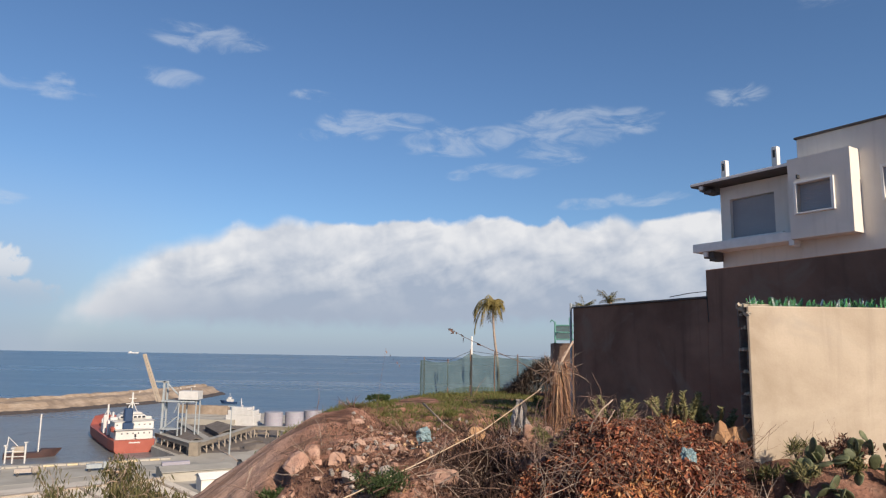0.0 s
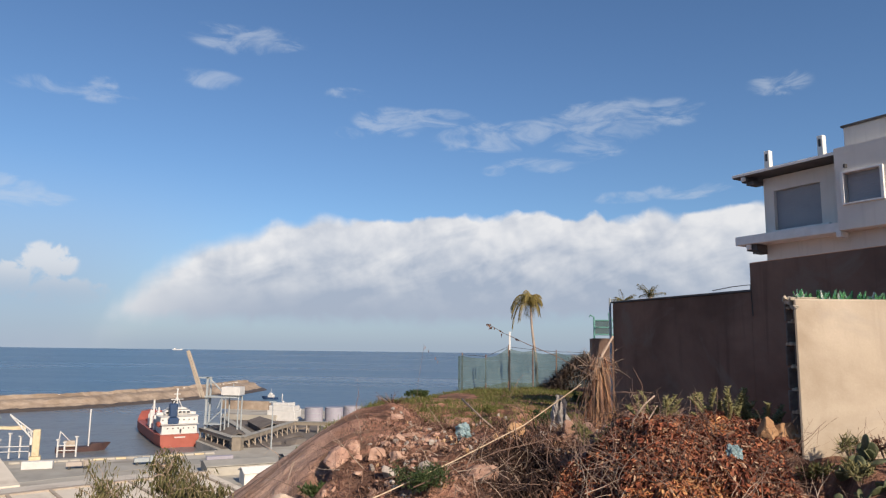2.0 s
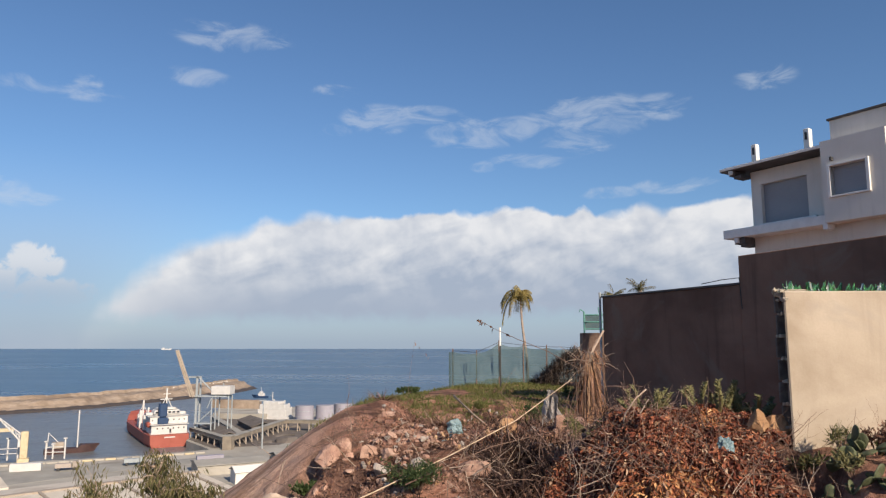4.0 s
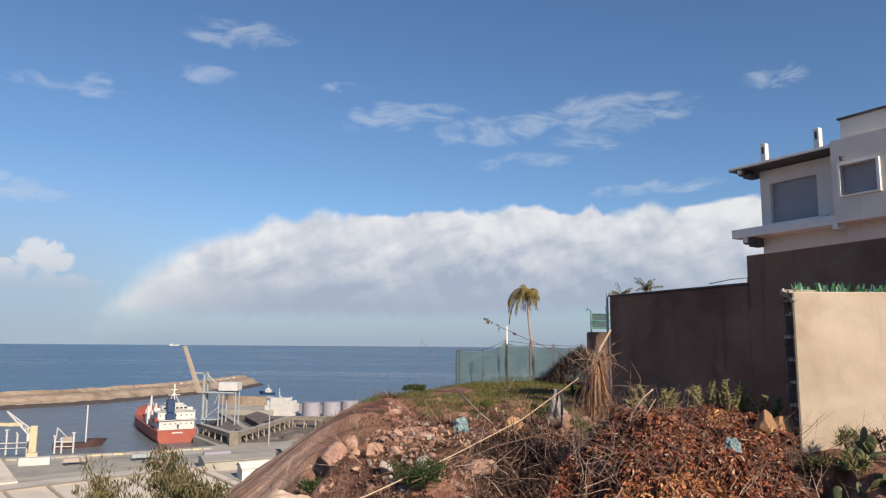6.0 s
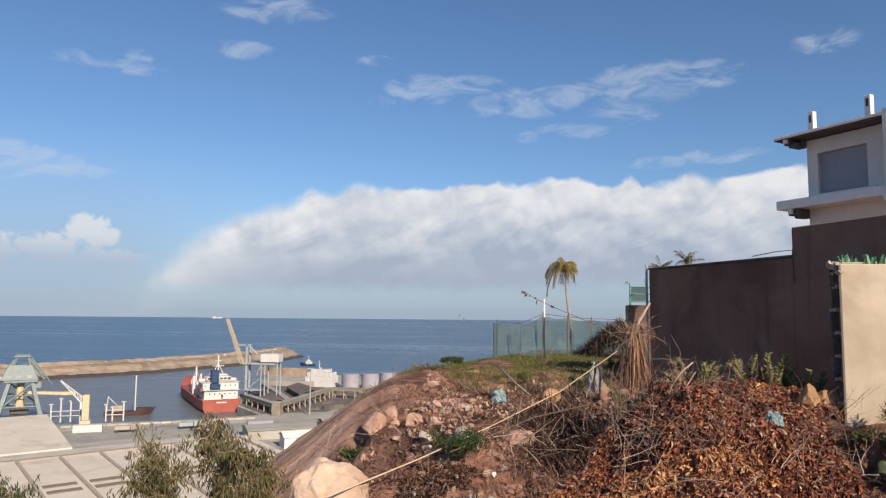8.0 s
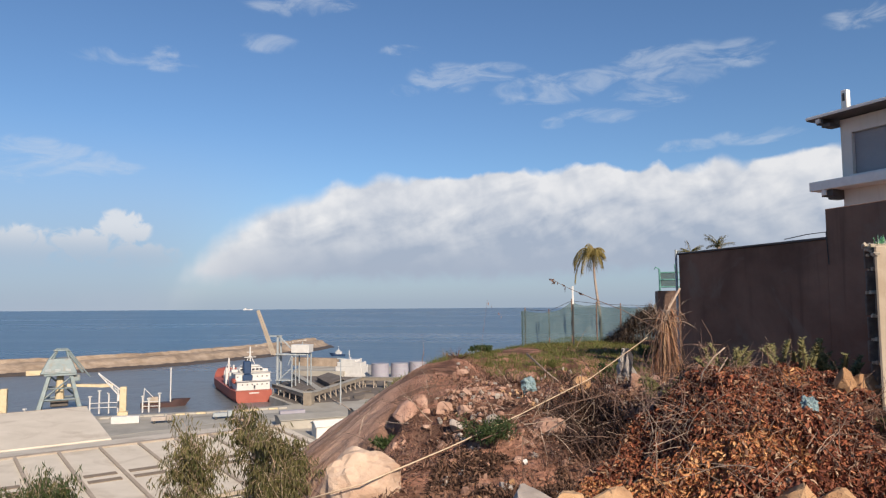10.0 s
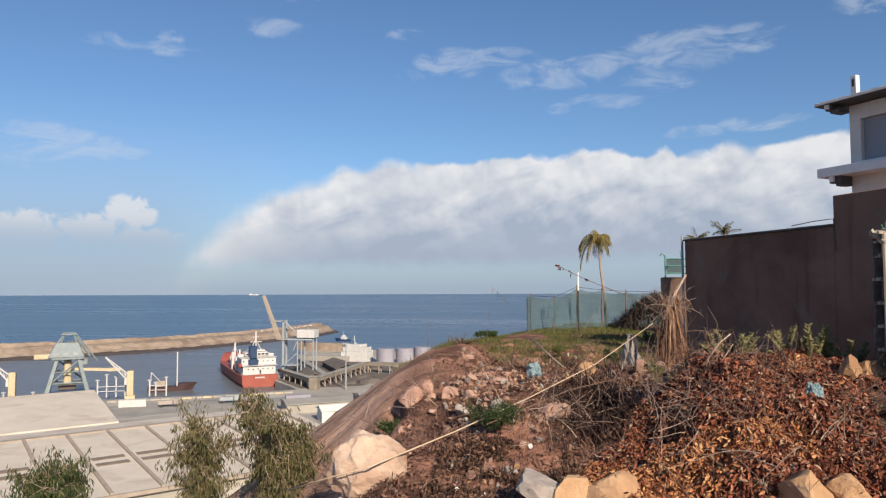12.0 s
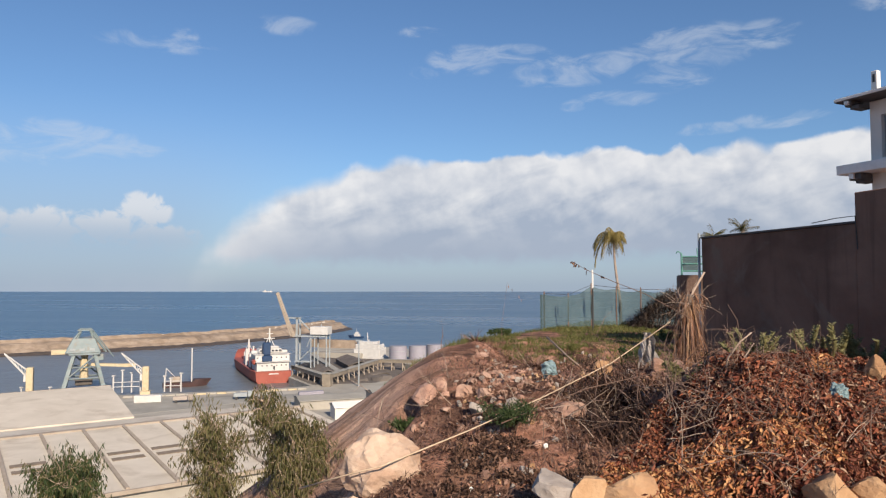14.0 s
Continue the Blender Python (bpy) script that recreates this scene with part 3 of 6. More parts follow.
in_shed("gutter", [((RIDGE0, EAVE - 0.5, 9.3), (RIDGE1, EAVE + 0.1, 10.0))], M_RIB)
for i in range(16):
    x = -62.9 + 8.4 * i
    bm = bmesh.new()
    sheet(bm, [(x - 0.32, EAVE, 10.35), (x + 0.32, EAVE, 10.35), (x + 0.32, -1.2, 12.25), (x - 0.32, -1.2, 12.25)], 0.6, SHED_M)
    part("rib", bm, M_RIB, shed)
    if i < 15 and i % 5 != 3:
        for y, z in ((-24.5, 11.02), (-29.0, 10.84)):
            bm = bmesh.new()
            sheet(bm, [(x + 1.1, y - 1.0, z), (x + 7.1, y - 1.0, z), (x + 7.1, y + 1.0, z + 0.08), (x + 1.1, y + 1.0, z + 0.08)], 0.35, SHED_M)
            part("skylight", bm, M_SKYLIGHT, shed, "brown weathered roof-light strip")

back_shed = thing("warehouse", (0, 0, 0), "plain pale-roofed warehouse beside the ribbed one", "warehouse")
bm = bmesh.new()
sheet(bm, [(-75, 15.6, 11.0), (27.0, 15.6, 11.0), (28.5, 57.9, 14.0), (-75, 57.9, 14.0)], 0.5, SHED_M)
part("roof", bm, M_ROOF_PALE, back_shed)
bm = bmesh.new()
box(bm, (-74.5, 16.2, 2.9), (26.5, 57.0, 10.4), SHED_M)
part("wall", bm, M_QUAY, back_shed)
bm = bmesh.new()
sheet(bm, [(-75, 57.6, 14.05), (28.8, 57.6, 14.05), (28.8, 58.4, 14.05), (-75, 58.4, 14.05)], 0.8, SHED_M)
part("eaves", bm, M_RIB, back_shed)

# small buildings at the foot of the slope
def hut(at, size, turn, roof_mat, label, opening=True, ridge=1.0, wall_mat=M_HOUSE):
    sx, sy, sz = size
    ob = thing("hut", at, label, "building", "small harbour buildings", turn=turn)
    part("wall", box(bmesh.new(), (-sx / 2, -sy / 2, 0), (sx / 2, sy / 2, sz)), wall_mat, ob)
    bm = bmesh.new()
    for s in (-1, 1):
        sheet(bm, [(-sx / 2 - 0.4, s * (sy / 2 + 0.5), sz + 0.02), (sx / 2 + 0.4, s * (sy / 2 + 0.5), sz + 0.02), (sx / 2 + 0.4, 0, sz + ridge), (-sx / 2 - 0.4, 0, sz + ridge)], 0.25, Matrix())
    part("roof", bm, roof_mat, ob)
    if opening:
        part("door", box(bmesh.new(), (-1.2, -sy / 2 - 0.05, 0), (1.2, -sy / 2 + 0.05, sz * 0.75)), M_DARK, ob)
    return ob


hut((-71, 214, 3.0), (10, 7, 3.8), 32, M_HOUSE_TRIM, "low white harbour building with a dark doorway", True, 1.2)
hut((-66, 186, 3.0), (12, 9, 2.8), 25, M_QUAY, "low dusty harbour store with a pale roof", False, 0.6, M_QUAY)
hut((-84, 232, 3.0), (22, 12, 3.2), 32, M_ROAD, "low harbour store with a grey roof", False, 0.9, M_QUAY)
hut((-62, 246, 3.0), (22, 12, 3.6), 32, M_ROAD, "low harbour store with a grey roof", False, 1.2, M_QUAY)

# ---------------------------------------------------------------- red tanker at the quay
SHIP_M = frame_of((-135.5, 300.5, 0.0), (-0.57, 0.82))       # x: towards the bow, from the stern
tanker = thing("cargo_ship", (0, 0, 0), "red-hulled coaster with white deckhouse moored at the quay", "ship")


def hull_bm(length, beam, deck, bow_deck, m, raise_at=0.8, stern_deck=None):
    bm = bmesh.new()
    rows = []
    n = 22
    for i in range(n + 1):
        u = i / n
        w = beam / 2 * (1.0 if u < 0.72 else max(0.04, 1 - ((u - 0.72) / 0.28) ** 2.1)) * (0.9 + 0.1 * min(1, u * 8))
        z = deck + (bow_deck - deck) * ease(u, raise_at - 0.01, raise_at + 0.015)
        if stern_deck:
            z += (stern_deck - deck) * (1 - ease(u, 0.24, 0.26))
        rake = 3.0 * u ** 6
        rows.append([bm.verts.new(m @ Vector((u * length + rake * k, s * w * f, zz))) for s, f, zz, k in
                     ((-1, 1.0, z, 1), (-1, 0.97, 1.5, 0.4), (-1, 0.8, -1.0, 0), (1, 0.8, -1.0, 0), (1, 0.97, 1.5, 0.4), (1, 1.0, z, 1))])
    for a, b in zip(rows, rows[1:]):
        for k in range(6):
            bm.faces.new((a[k], a[(k + 1) % 6], b[(k + 1) % 6], b[k]))
    bm.faces.new(rows[0])
    bm.faces.new(rows[-1][::-1])
    bmesh.ops.recalc_face_normals(bm, faces=bm.faces[:])
    return bm


def on(m, parent, name, pieces, mat, label="", bevel=0.0, rods=()):
    bm = bmesh.new()
    for lo, hi in pieces:
        box(bm, lo, hi, m, bevel)
    for a, b, r in rods:
        rod(bm, m @ Vector(a), m @ Vector(b), r)
    return part(name, bm, mat, parent, label)


part("hull", hull_bm(86, 18, 5.4, 9.0, SHIP_M, 0.86), M_RED, tanker)
deckhouse = on(SHIP_M, tanker, "deckhouse", [((2.6, -7.6, 5.3), (17, 7.2, 9.6)), ((4.6, -8.2, 9.6), (17, 7.6, 12.9))], M_WHITE, bevel=0.15)
on(SHIP_M, tanker, "deck_edge", [((1.6, -8.3, 9.45), (4.7, 7.8, 9.62)), ((4.0, -8.5, 12.85), (17.2, 8.5, 13.0))], M_WHITE)
bridge = on(SHIP_M, tanker, "bridge", [((7.6, -5.6, 13.0), (15.5, 5.6, 15.2)), ((8.6, -4.2, 15.2), (14.5, 4.2, 16.2))], M_WHITE, bevel=0.7)
on(SHIP_M, tanker, "bridge_wing", [((11.0, -8.4, 13.0), (14.0, 8.4, 14.1))], M_WHITE, bevel=0.1)
for y in np.arange(-4.4, 4.5, 1.75):
    on(SHIP_M, bridge, "bridge_window", [((7.5, y - 0.6, 13.9), (7.64, y + 0.6, 14.7))], M_GLASS_DARK)
for x, z, w in ((2.5, 7.6, 6.2), (4.5, 11.0, 6.6)):
    for y in np.arange(-w, w + 0.1, 2.2):
        on(SHIP_M, tanker, "porthole", [((x, y - 0.25, z), (x + 0.15, y + 0.25, z + 0.6))], M_GLASS_DARK)
on(SHIP_M, tanker, "doorway", [((2.5, -1.0, 5.6), (2.7, -0.2, 7.6))], M_GLASS_DARK)
funnel = on(SHIP_M, tanker, "funnel", [((2.9, 0.2, 9.5), (7.4, 4.6, 12.4)), ((3.8, 0.7, 12.4), (7.2, 4.1, 18.4))], M_NAVY, "tall navy blue funnel", bevel=0.45)
on(SHIP_M, funnel, "exhaust_pipe", [], M_DARK, rods=[((5.2, y, 18.0), (5.0, y, 19.6), 0.32) for y in (1.6, 3.0)])
on(SHIP_M, tanker, "mast", [((11.2, -0.3, 16.0), (11.8, 0.3, 24.6)), ((11.3, -2.6, 19.6), (11.6, 2.6, 19.9)), ((11.3, -1.5, 21.9), (11.6, 1.5, 22.2))], M_WHITE, rods=[((11.4, -2.4, 16.0), (11.4, 0, 21), 0.2), ((11.4, 2.4, 16.0), (11.4, 0, 21), 0.2)])
on(SHIP_M, tanker, "lifeboat", [((4.0, 7.2, 8.4), (9.0, 8.9, 10.6))], M_RED, bevel=0.6)
for x, y, z in ((22, 7.0, 12.0), (31, 7.4, 13.5), (40, 6.8, 11.0)):
    on(SHIP_M, tanker, "derrick_post", [((x, y - 0.7, 5.2), (x + 1.4, y + 0.7, z))], M_WHITE, bevel=0.2)
on(SHIP_M, tanker, "rail", [((0.3, -8.0, 6.35), (0.42, 8.0, 6.45)), ((0.3, -8.0, 5.85), (0.42, 8.0, 5.92))], M_WHITE, rods=[((0.36, y, 5.2), (0.36, y, 6.4), 0.05) for y in np.arange(-8, 8.1, 2.0)])
for x, z in ((32, 11.5), (58, 12.5), (74, 15.0)):
    on(SHIP_M, tanker, "deck_mast", [((x, -0.4, 5.2), (x + 0.8, 0.4, z))], M_WHITE, rods=[((x + 0.4, -3, 6.0), (x + 0.4, 0, z - 2), 0.15), ((x + 0.4, 3, 6.0), (x + 0.4, 0, z - 2), 0.15)])
for i in range(4):
    on(SHIP_M, tanker, "hatch", [((20 + 12 * i, -5.0, 5.3), (30 + 12 * i, 5.0, 6.8))], M_RED, bevel=0.2)
on(SHIP_M, tanker, "winch", [((16.5, -5, 5.3), (18.5, -3, 7.2))], M_STEEL)
on(SHIP_M, tanker, "winch", [((16.5, 3, 5.3), (18.5, 5, 7.2))], M_STEEL)
on(SHIP_M, tanker, "name_bar", [((-0.12, -2.2, 4.1), (-0.02, 2.2, 4.6))], M_WHITE, "pale lettering bar across the stern")

# white vessel and tanks farther along the jetty
TUG_M = frame_of((-106.5, 386.0, 0), (-0.98, 0.2))
tug = thing("ship", (0, 0, 0), "white ship with stepped decks behind the jetty", "ship")
part("hull", hull_bm(30, 9, 4.2, 5.6, TUG_M, 0.75), M_WHITE, tug)
on(TUG_M, tug, "deckhouse", [((1.0, -3.8, 4.0), (18, 3.8, 8.4)), ((1.8, -3.5, 8.4), (17, 3.5, 11.0)), ((5.5, -3.0, 11.0), (15.5, 3.0, 12.6))], M_WHITE, bevel=0.2)
for k, x in enumerate(np.arange(1.2, 17.6, 1.35)):
    on(TUG_M, tug, "pillar", [((x, -4.4, 4.2), (x + 0.7, -3.6, (10.8, 12.4, 11.6, 13.6, 12.0)[k % 5] - 0.16 * abs(x - 10)))], M_WHITE, bevel=0.12)
for x in np.arange(4.5, 13.6, 2.2):
    on(TUG_M, tug, "window", [((x, -3.46, 8.1), (x + 0.9, -3.38, 9.0))], M_GLASS_DARK)
on(TUG_M, tug, "mast", [], M_WHITE, rods=[((11, 0, 13), (11, 0, 17.5), 0.2), ((10, 0, 15), (12.4, 0, 15.6), 0.1)])

for k, (x, y) in enumerate(((-96.4, 378), (-86.2, 382), (-78.0, 391))):
    tank = thing("storage_tank", (x, y, 3.0), "pale lilac-grey cylindrical storage tank", "tank", "tanks behind the jetty")
    bm = bmesh.new()
    rod(bm, (0, 0, 0), (0, 0, 8.2), 4.9, n=28)
    part("shell", bm, M_TANK, tank, smooth=False)
    bm = bmesh.new()
    rod(bm, (0, 0, 8.2), (0, 0, 8.45), 4.95, 0.5, n=28)
    part("lid", bm, M_TANK, tank)
    bm = bmesh.new()
    for z in (2.6, 5.3, 8.0):
        rod(bm, (0, 0, z), (0, 0, z + 0.18), 4.98, n=28)
    part("hoop", bm, M_STEEL, tank)

# mole and ship loader
slab("mole", [(-176, 455), (-143, 450), (-143, 444), (-176, 449)][::-1], 3.0, 8.2, M_BREAK, "low tan mole wall at the jetty's end", "wall")
slab("jetty_wall", [(-152, 396), (-119, 390), (-119, 382), (-150, 386)][::-1], 3.0, 6.0, M_QUAY, "concrete wall on the jetty", "wall")
loader = thing("ship_loader", (0, 0, 0), "grey steel ship loader with a raised tan boom", "crane")
on(Matrix(), loader, "tower", [((-128.7, 309.4, 3), (-127.8, 310.1, 29.8)), ((-128.6, 313.4, 3), (-127.9, 314, 29.8)), ((-132.2, 309.4, 29.2), (-126.4, 310.1, 29.9))], M_STEEL)
on(Matrix(), loader, "deck", [((-130, 308.5, 20.8), (-114, 314.5, 21.4))], M_STEEL)
on(Matrix(), loader, "platform", [((-128.6, 308, 9.0), (-121.0, 314, 9.5))], M_STEEL)
for x in (-121.0, -119.2, -113.4):
    for y in (309.2, 313.8):
        on(Matrix(), loader, "leg", [], M_STEEL, rods=[((x, y, 3), (x, y, 21.4), 0.32)])
for a, b, r in [((-127.6, 309.8, 29.4), (-119, 309.6, 21.4), 0.36), ((-121.0, 309.2, 21), (-123.0, 309.2, 16), 0.22), ((-127.6, 309.2, 9.2), (-121.0, 309.2, 15.0), 0.24), ((-128.2, 309.6, 15), (-128.2, 313.6, 21), 0.2), ((-116, 309.4, 25.4), (-116, 309.4, 27), 0.2)]:
    on(Matrix(), loader, "brace", [], M_STEEL, rods=[(a, b, r)])
cab = on(Matrix(), loader, "cabin", [((-121.2, 308.4, 21.9), (-112.6, 314.6, 25.6))], M_WHITE, "white box cabin", bevel=0.1)
bm = bmesh.new()
for s in (-0.9, 0.9):
    rod(bm, (-127.8, 305 + s, 21.2), (-136.0, 305 + s, 41.6), 0.36)
    rod(bm, (-128.8, 305 + s, 21.2), (-136.3, 305 + s, 41.4), 0.36)
for k in range(9):
    a, b = k / 9, (k + 1) / 9
    rod(bm, (-127.6 - 8.4 * a, 304.1, 21.2 + 20.4 * a), (-129.0 - 7.4 * b, 305.9, 21.2 + 20.2 * b), 0.3)
part("boom", bm, M_RIB, loader, "raised tan lattice boom")

slab("yard", [(-128, 303), (-148, 385), (-120, 392), (-75, 350), (-84, 290), (-108, 279)][::-1], 3.0, 3.08, M_ORE, "dark ore-stained jetty yard", "yard")
# dark bulk sheds and the conveyor between them
for k, (x, y, sx, sy, turn) in enumerate(((-117.5, 312, 44, 12, -60), (-112, 346, 34, 12, -60))):
    store = thing("bulk_shed", (x, y, 3.0), "long low dark-roofed bulk shed on the jetty", "shed", "bulk sheds on the jetty", turn=turn)
    part("wall", box(bmesh.new(), (-sx / 2, -sy / 2, 0), (sx / 2, sy / 2, 2.6)), M_ORE, store)
    bm = bmesh.new()
    for s in (-1, 1):
        sheet(bm, [(-sx / 2 - 0.5, s * (sy / 2 + 0.5), 2.62), (sx / 2 + 0.5, s * (sy / 2 + 0.5), 2.62), (sx / 2 + 0.5, 0, 4.7), (-sx / 2 - 0.5, 0, 4.7)], 0.3, Matrix())
    part("roof", bm, M_ORE, store)
def conveyor(pts, label, step=8.0, deep=1.5, half=1.3):
    """A covered conveyor on short trestles along points of (x, y, height)."""
    ob = thing("conveyor", (0, 0, 0), label, "conveyor", "conveyors on the jetty")
    for (ax, ay, az), (bx, by, bz) in zip(pts, pts[1:]):
        d = math.hypot(bx - ax, by - ay)
        m = frame_of((ax, ay, 0), (bx - ax, by - ay))
        bm = bmesh.new()
        sheet(bm, [(0, -half, az), (d, -half, bz), (d, half, bz), (0, half, az)], deep, m)
        body = part("gallery", bm, M_GALLERY, ob)
        bm = bmesh.new()
        sheet(bm, [(0, -half - 0.2, az + 0.15), (d, -half - 0.2, bz + 0.15), (d, half + 0.2, bz + 0.15), (0, half + 0.2, az + 0.15)], 0.14, m)
        part("cover", bm, M_ROAD, body)
        for x in np.arange(2, d, step):
            z = az + (bz - az) * x / d - deep + 0.1
            if z > 3.6:
                on(m, ob, "trestle", [], M_RIB, rods=[((x, -half, 3), (x, -half * 0.8, z), 0.26), ((x, half, 3), (x, half * 0.8, z), 0.26), ((x, -half, 3.6), (x, half, z - 0.4), 0.15)])
    return ob


M_GALLERY = material("brown_dusty_sheeting", [(0.20, 0.17, 0.135), (0.29, 0.25, 0.20)], 0.4, 0.9, 0.2, coords="World")
conveyor([(-131, 313, 7.0), (-101, 277, 7.4)], "low conveyor running from the loader to the junction")
conveyor([(-140, 361, 7.2), (-102, 296, 6.4)], "long conveyor beside the dark bulk sheds")
conveyor([(-101, 277, 7.6), (-96, 337, 8.0), (-70, 331, 8.6)], "raised conveyor on trestle legs across the yard", 6.0)
tower = thing("transfer_tower", (-101, 277, 3.0), "small dusty conveyor junction tower", "tower")
part("body", box(bmesh.new(), (-1.8, -1.8, 0), (1.8, 1.8, 5.2), bevel=0.1), M_GALLERY, tower)
part("roof", box(bmesh.new(), (-2.1, -2.1, 5.2), (2.1, 2.1, 5.5)), M_ROAD, tower)
for k, (x, y, s) in enumerate(((-100, 350, 5.0), (-118, 372, 4.0), (-90, 318, 4.5), (-84, 300, 5.5), (-92, 296, 3.5))):
    pile = thing("bulk_heap", (x, y, 3.0), "heap of grey-brown bulk material on the yard", "heap", "heaps on the yard", bm=stone_bm(s, 500 + k, (1.5, 1.2, 0.42), 0.3, 2), mat=M_ORE)

lamp = thing("street_lamp", (-88, 279, 3.0), "tall grey quay lighting mast", "lamp")
part("pole", rod(bmesh.new(), (0, 0, 0), (0, 0, 19), 0.32, 0.2), M_STEEL, lamp)
part("head", box(bmesh.new(), (-1.4, -0.3, 18.6), (1.4, 0.3, 19.1)), M_STEEL, lamp)

# ---------------------------------------------------------------- cranes and small craft on the near quay
def portal_crane(at, turn):
    ob = thing("harbour_crane", at, "grey-green portal crane on splayed lattice legs", "crane", turn=turn)
    legs = [(-6.5, -5), (6.5, -5), (6.5, 5), (-6.5, 5)]
    for x, y in legs:
        part("leg", rod(bmesh.new(), (x, y, 0), (x * 0.5, y * 0.6, 16.5), 0.95, 0.8, n=4), M_CRANE, ob)
    for k in range(4):
        (x, y), (u, v) = legs[k], legs[(k + 1) % 4]
        part("brace", rod(bmesh.new(), (x * 0.83, y * 0.88, 5.6), (u * 0.83, v * 0.88, 5.6), 0.4, n=4), M_CRANE, ob)
        part("brace", rod(bmesh.new(), (x * 0.83, y * 0.88, 5.6), (u * 0.52, v * 0.62, 15.5), 0.32, n=4), M_CRANE, ob)
        part("brace", rod(bmesh.new(), (x * 0.68, y * 0.75, 10.5), (u * 0.68, v * 0.75, 10.5), 0.3, n=4), M_CRANE, ob)
    part("deck", box(bmesh.new(), (-5.0, -4.2, 16.2), (5.0, 4.2, 17.0)), M_CRANE, ob)
    bm = box(bmesh.new(), (-6.2, -4.2, 17.0), (5.2, 4.2, 23.6), bevel=0.25)
    for q in bm.verts:
        if q.co.z > 20:
            q.co.x, q.co.y = q.co.x * 0.62, q.co.y * 0.75
    house_part = part("machine_house", bm, M_CRANE, ob, "grey-green machine house with sloping sides")
    for x in (-4.6, -1.6, 1.6):
        part("window", box(bmesh.new(), (x, -4.24, 18.0), (x + 1.6, -3.85, 19.2)), M_STEEL, house_part)
    part("king_post", rod(bmesh.new(), (0, 0, 4.5), (0, 0, 16.4), 1.5, 1.1, n=8), M_YELLOW, ob, "cream inner column")
    part("winch", box(bmesh.new(), (-2.8, -2.2, 2.2), (2.8, 2.0, 5.0), bevel=0.4), M_ORE, ob, "dark rusty winch")
    for x in (-6.5, 6.5):
        part("bogie", box(bmesh.new(), (x - 1.0, -6.4, 0), (x + 1.0, 6.4, 1.4), bevel=0.2), M_CRANE, ob)
    for s in (-1, 1):
        part("stay", rod(bmesh.new(), (2.4, s * 1.8, 27.2), (9.5, s * 0.8, 14.5), 0.22, n=4), M_CRANE, ob)
    part("cabin", box(bmesh.new(), (3.2, -3.0, 13.4), (6.2, 0.2, 16.2), bevel=0.15), M_CRANE, ob)
    bm = bmesh.new()
    for s in (-2.4, 2.4):
        rod(bm, (-4.0, s, 22), (-1.0, s * 0.8, 27.5), 0.35, n=4)
        rod(bm, (2.8, s, 22), (1.5, s * 0.8, 27.5), 0.35, n=4)
        rod(bm, (1.5, s * 0.8, 27.5), (7.0, s * 0.7, 17.0), 0.4, n=4)
        rod(bm, (-1.0, s * 0.8, 27.5), (-4.4, s, 17.0), 0.3, n=4)
    rod(bm, (-1.6, -2, 27.5), (2.0, 2, 27.5), 0.5, n=4)
    rod(bm, (-1.6, 2, 27.5), (2.0, -2, 27.5), 0.5, n=4)
    box(bm, (-2.4, -2.6, 27.0), (2.6, 2.6, 27.5))
    part("top_frame", bm, M_CRANE, ob)
    bm = bmesh.new()
    box(bm, (1.0, -1.2, 11.0), (15.5, 1.2, 12.2), Matrix.Rotation(radians(6), 4, "Y"))
    box(bm, (13.0, -1.5, 9.6), (17.0, 1.5, 11.0))
    part("jib", bm, M_YELLOW, ob, "tan weathered jib")
    part("counterweight", box(bmesh.new(), (-10.5, -1.4, 16.4), (-4.6, 1.4, 18.6), bevel=0.2), M_YELLOW, ob, "tan counterweight arm")
    return ob


portal_crane((-194, 249.5, 3.0), 38).scale = (1.12, 1.12, 0.88)


def yellow_crane(at, turn):
    ob = thing("deck_crane", at, "cream-yellow slewing crane with a raised white jib", "crane", "cream cranes on the quay", turn=turn)
    part("base", box(bmesh.new(), (-2.6, -2.6, 0), (2.6, 2.6, 1.6), bevel=0.1), M_YELLOW, ob)
    part("column", box(bmesh.new(), (-1.7, -1.7, 1.6), (1.7, 1.7, 13.0), bevel=0.3), M_YELLOW, ob)
    part("cabin", box(bmesh.new(), (-2.9, -1.3, 6.5), (-1.7, 1.3, 9.5), bevel=0.15), M_WHITE, ob, "white operator cabin")
    bm = bmesh.new()
    for s in (-0.8, 0.8):
        rod(bm, (-1.6, s, 8.6), (-12.5, s * 0.4, 19.5), 0.28, n=4)
        rod(bm, (-1.6, s, 11.8), (-12.5, s * 0.4, 19.7), 0.2, n=4)
    for k in range(7):
        u, v = k / 7, (k + 1) / 7
        rod(bm, (-1.6 - 10.9 * u, -0.8 + 0.5 * u, 8.6 + 10.9 * u), (-1.6 - 10.9 * v, 0.8 - 0.5 * v, 11.8 + 7.9 * v), 0.16, n=4)
    part("jib", bm, M_WHITE, ob, "raised white lattice jib")
    return ob


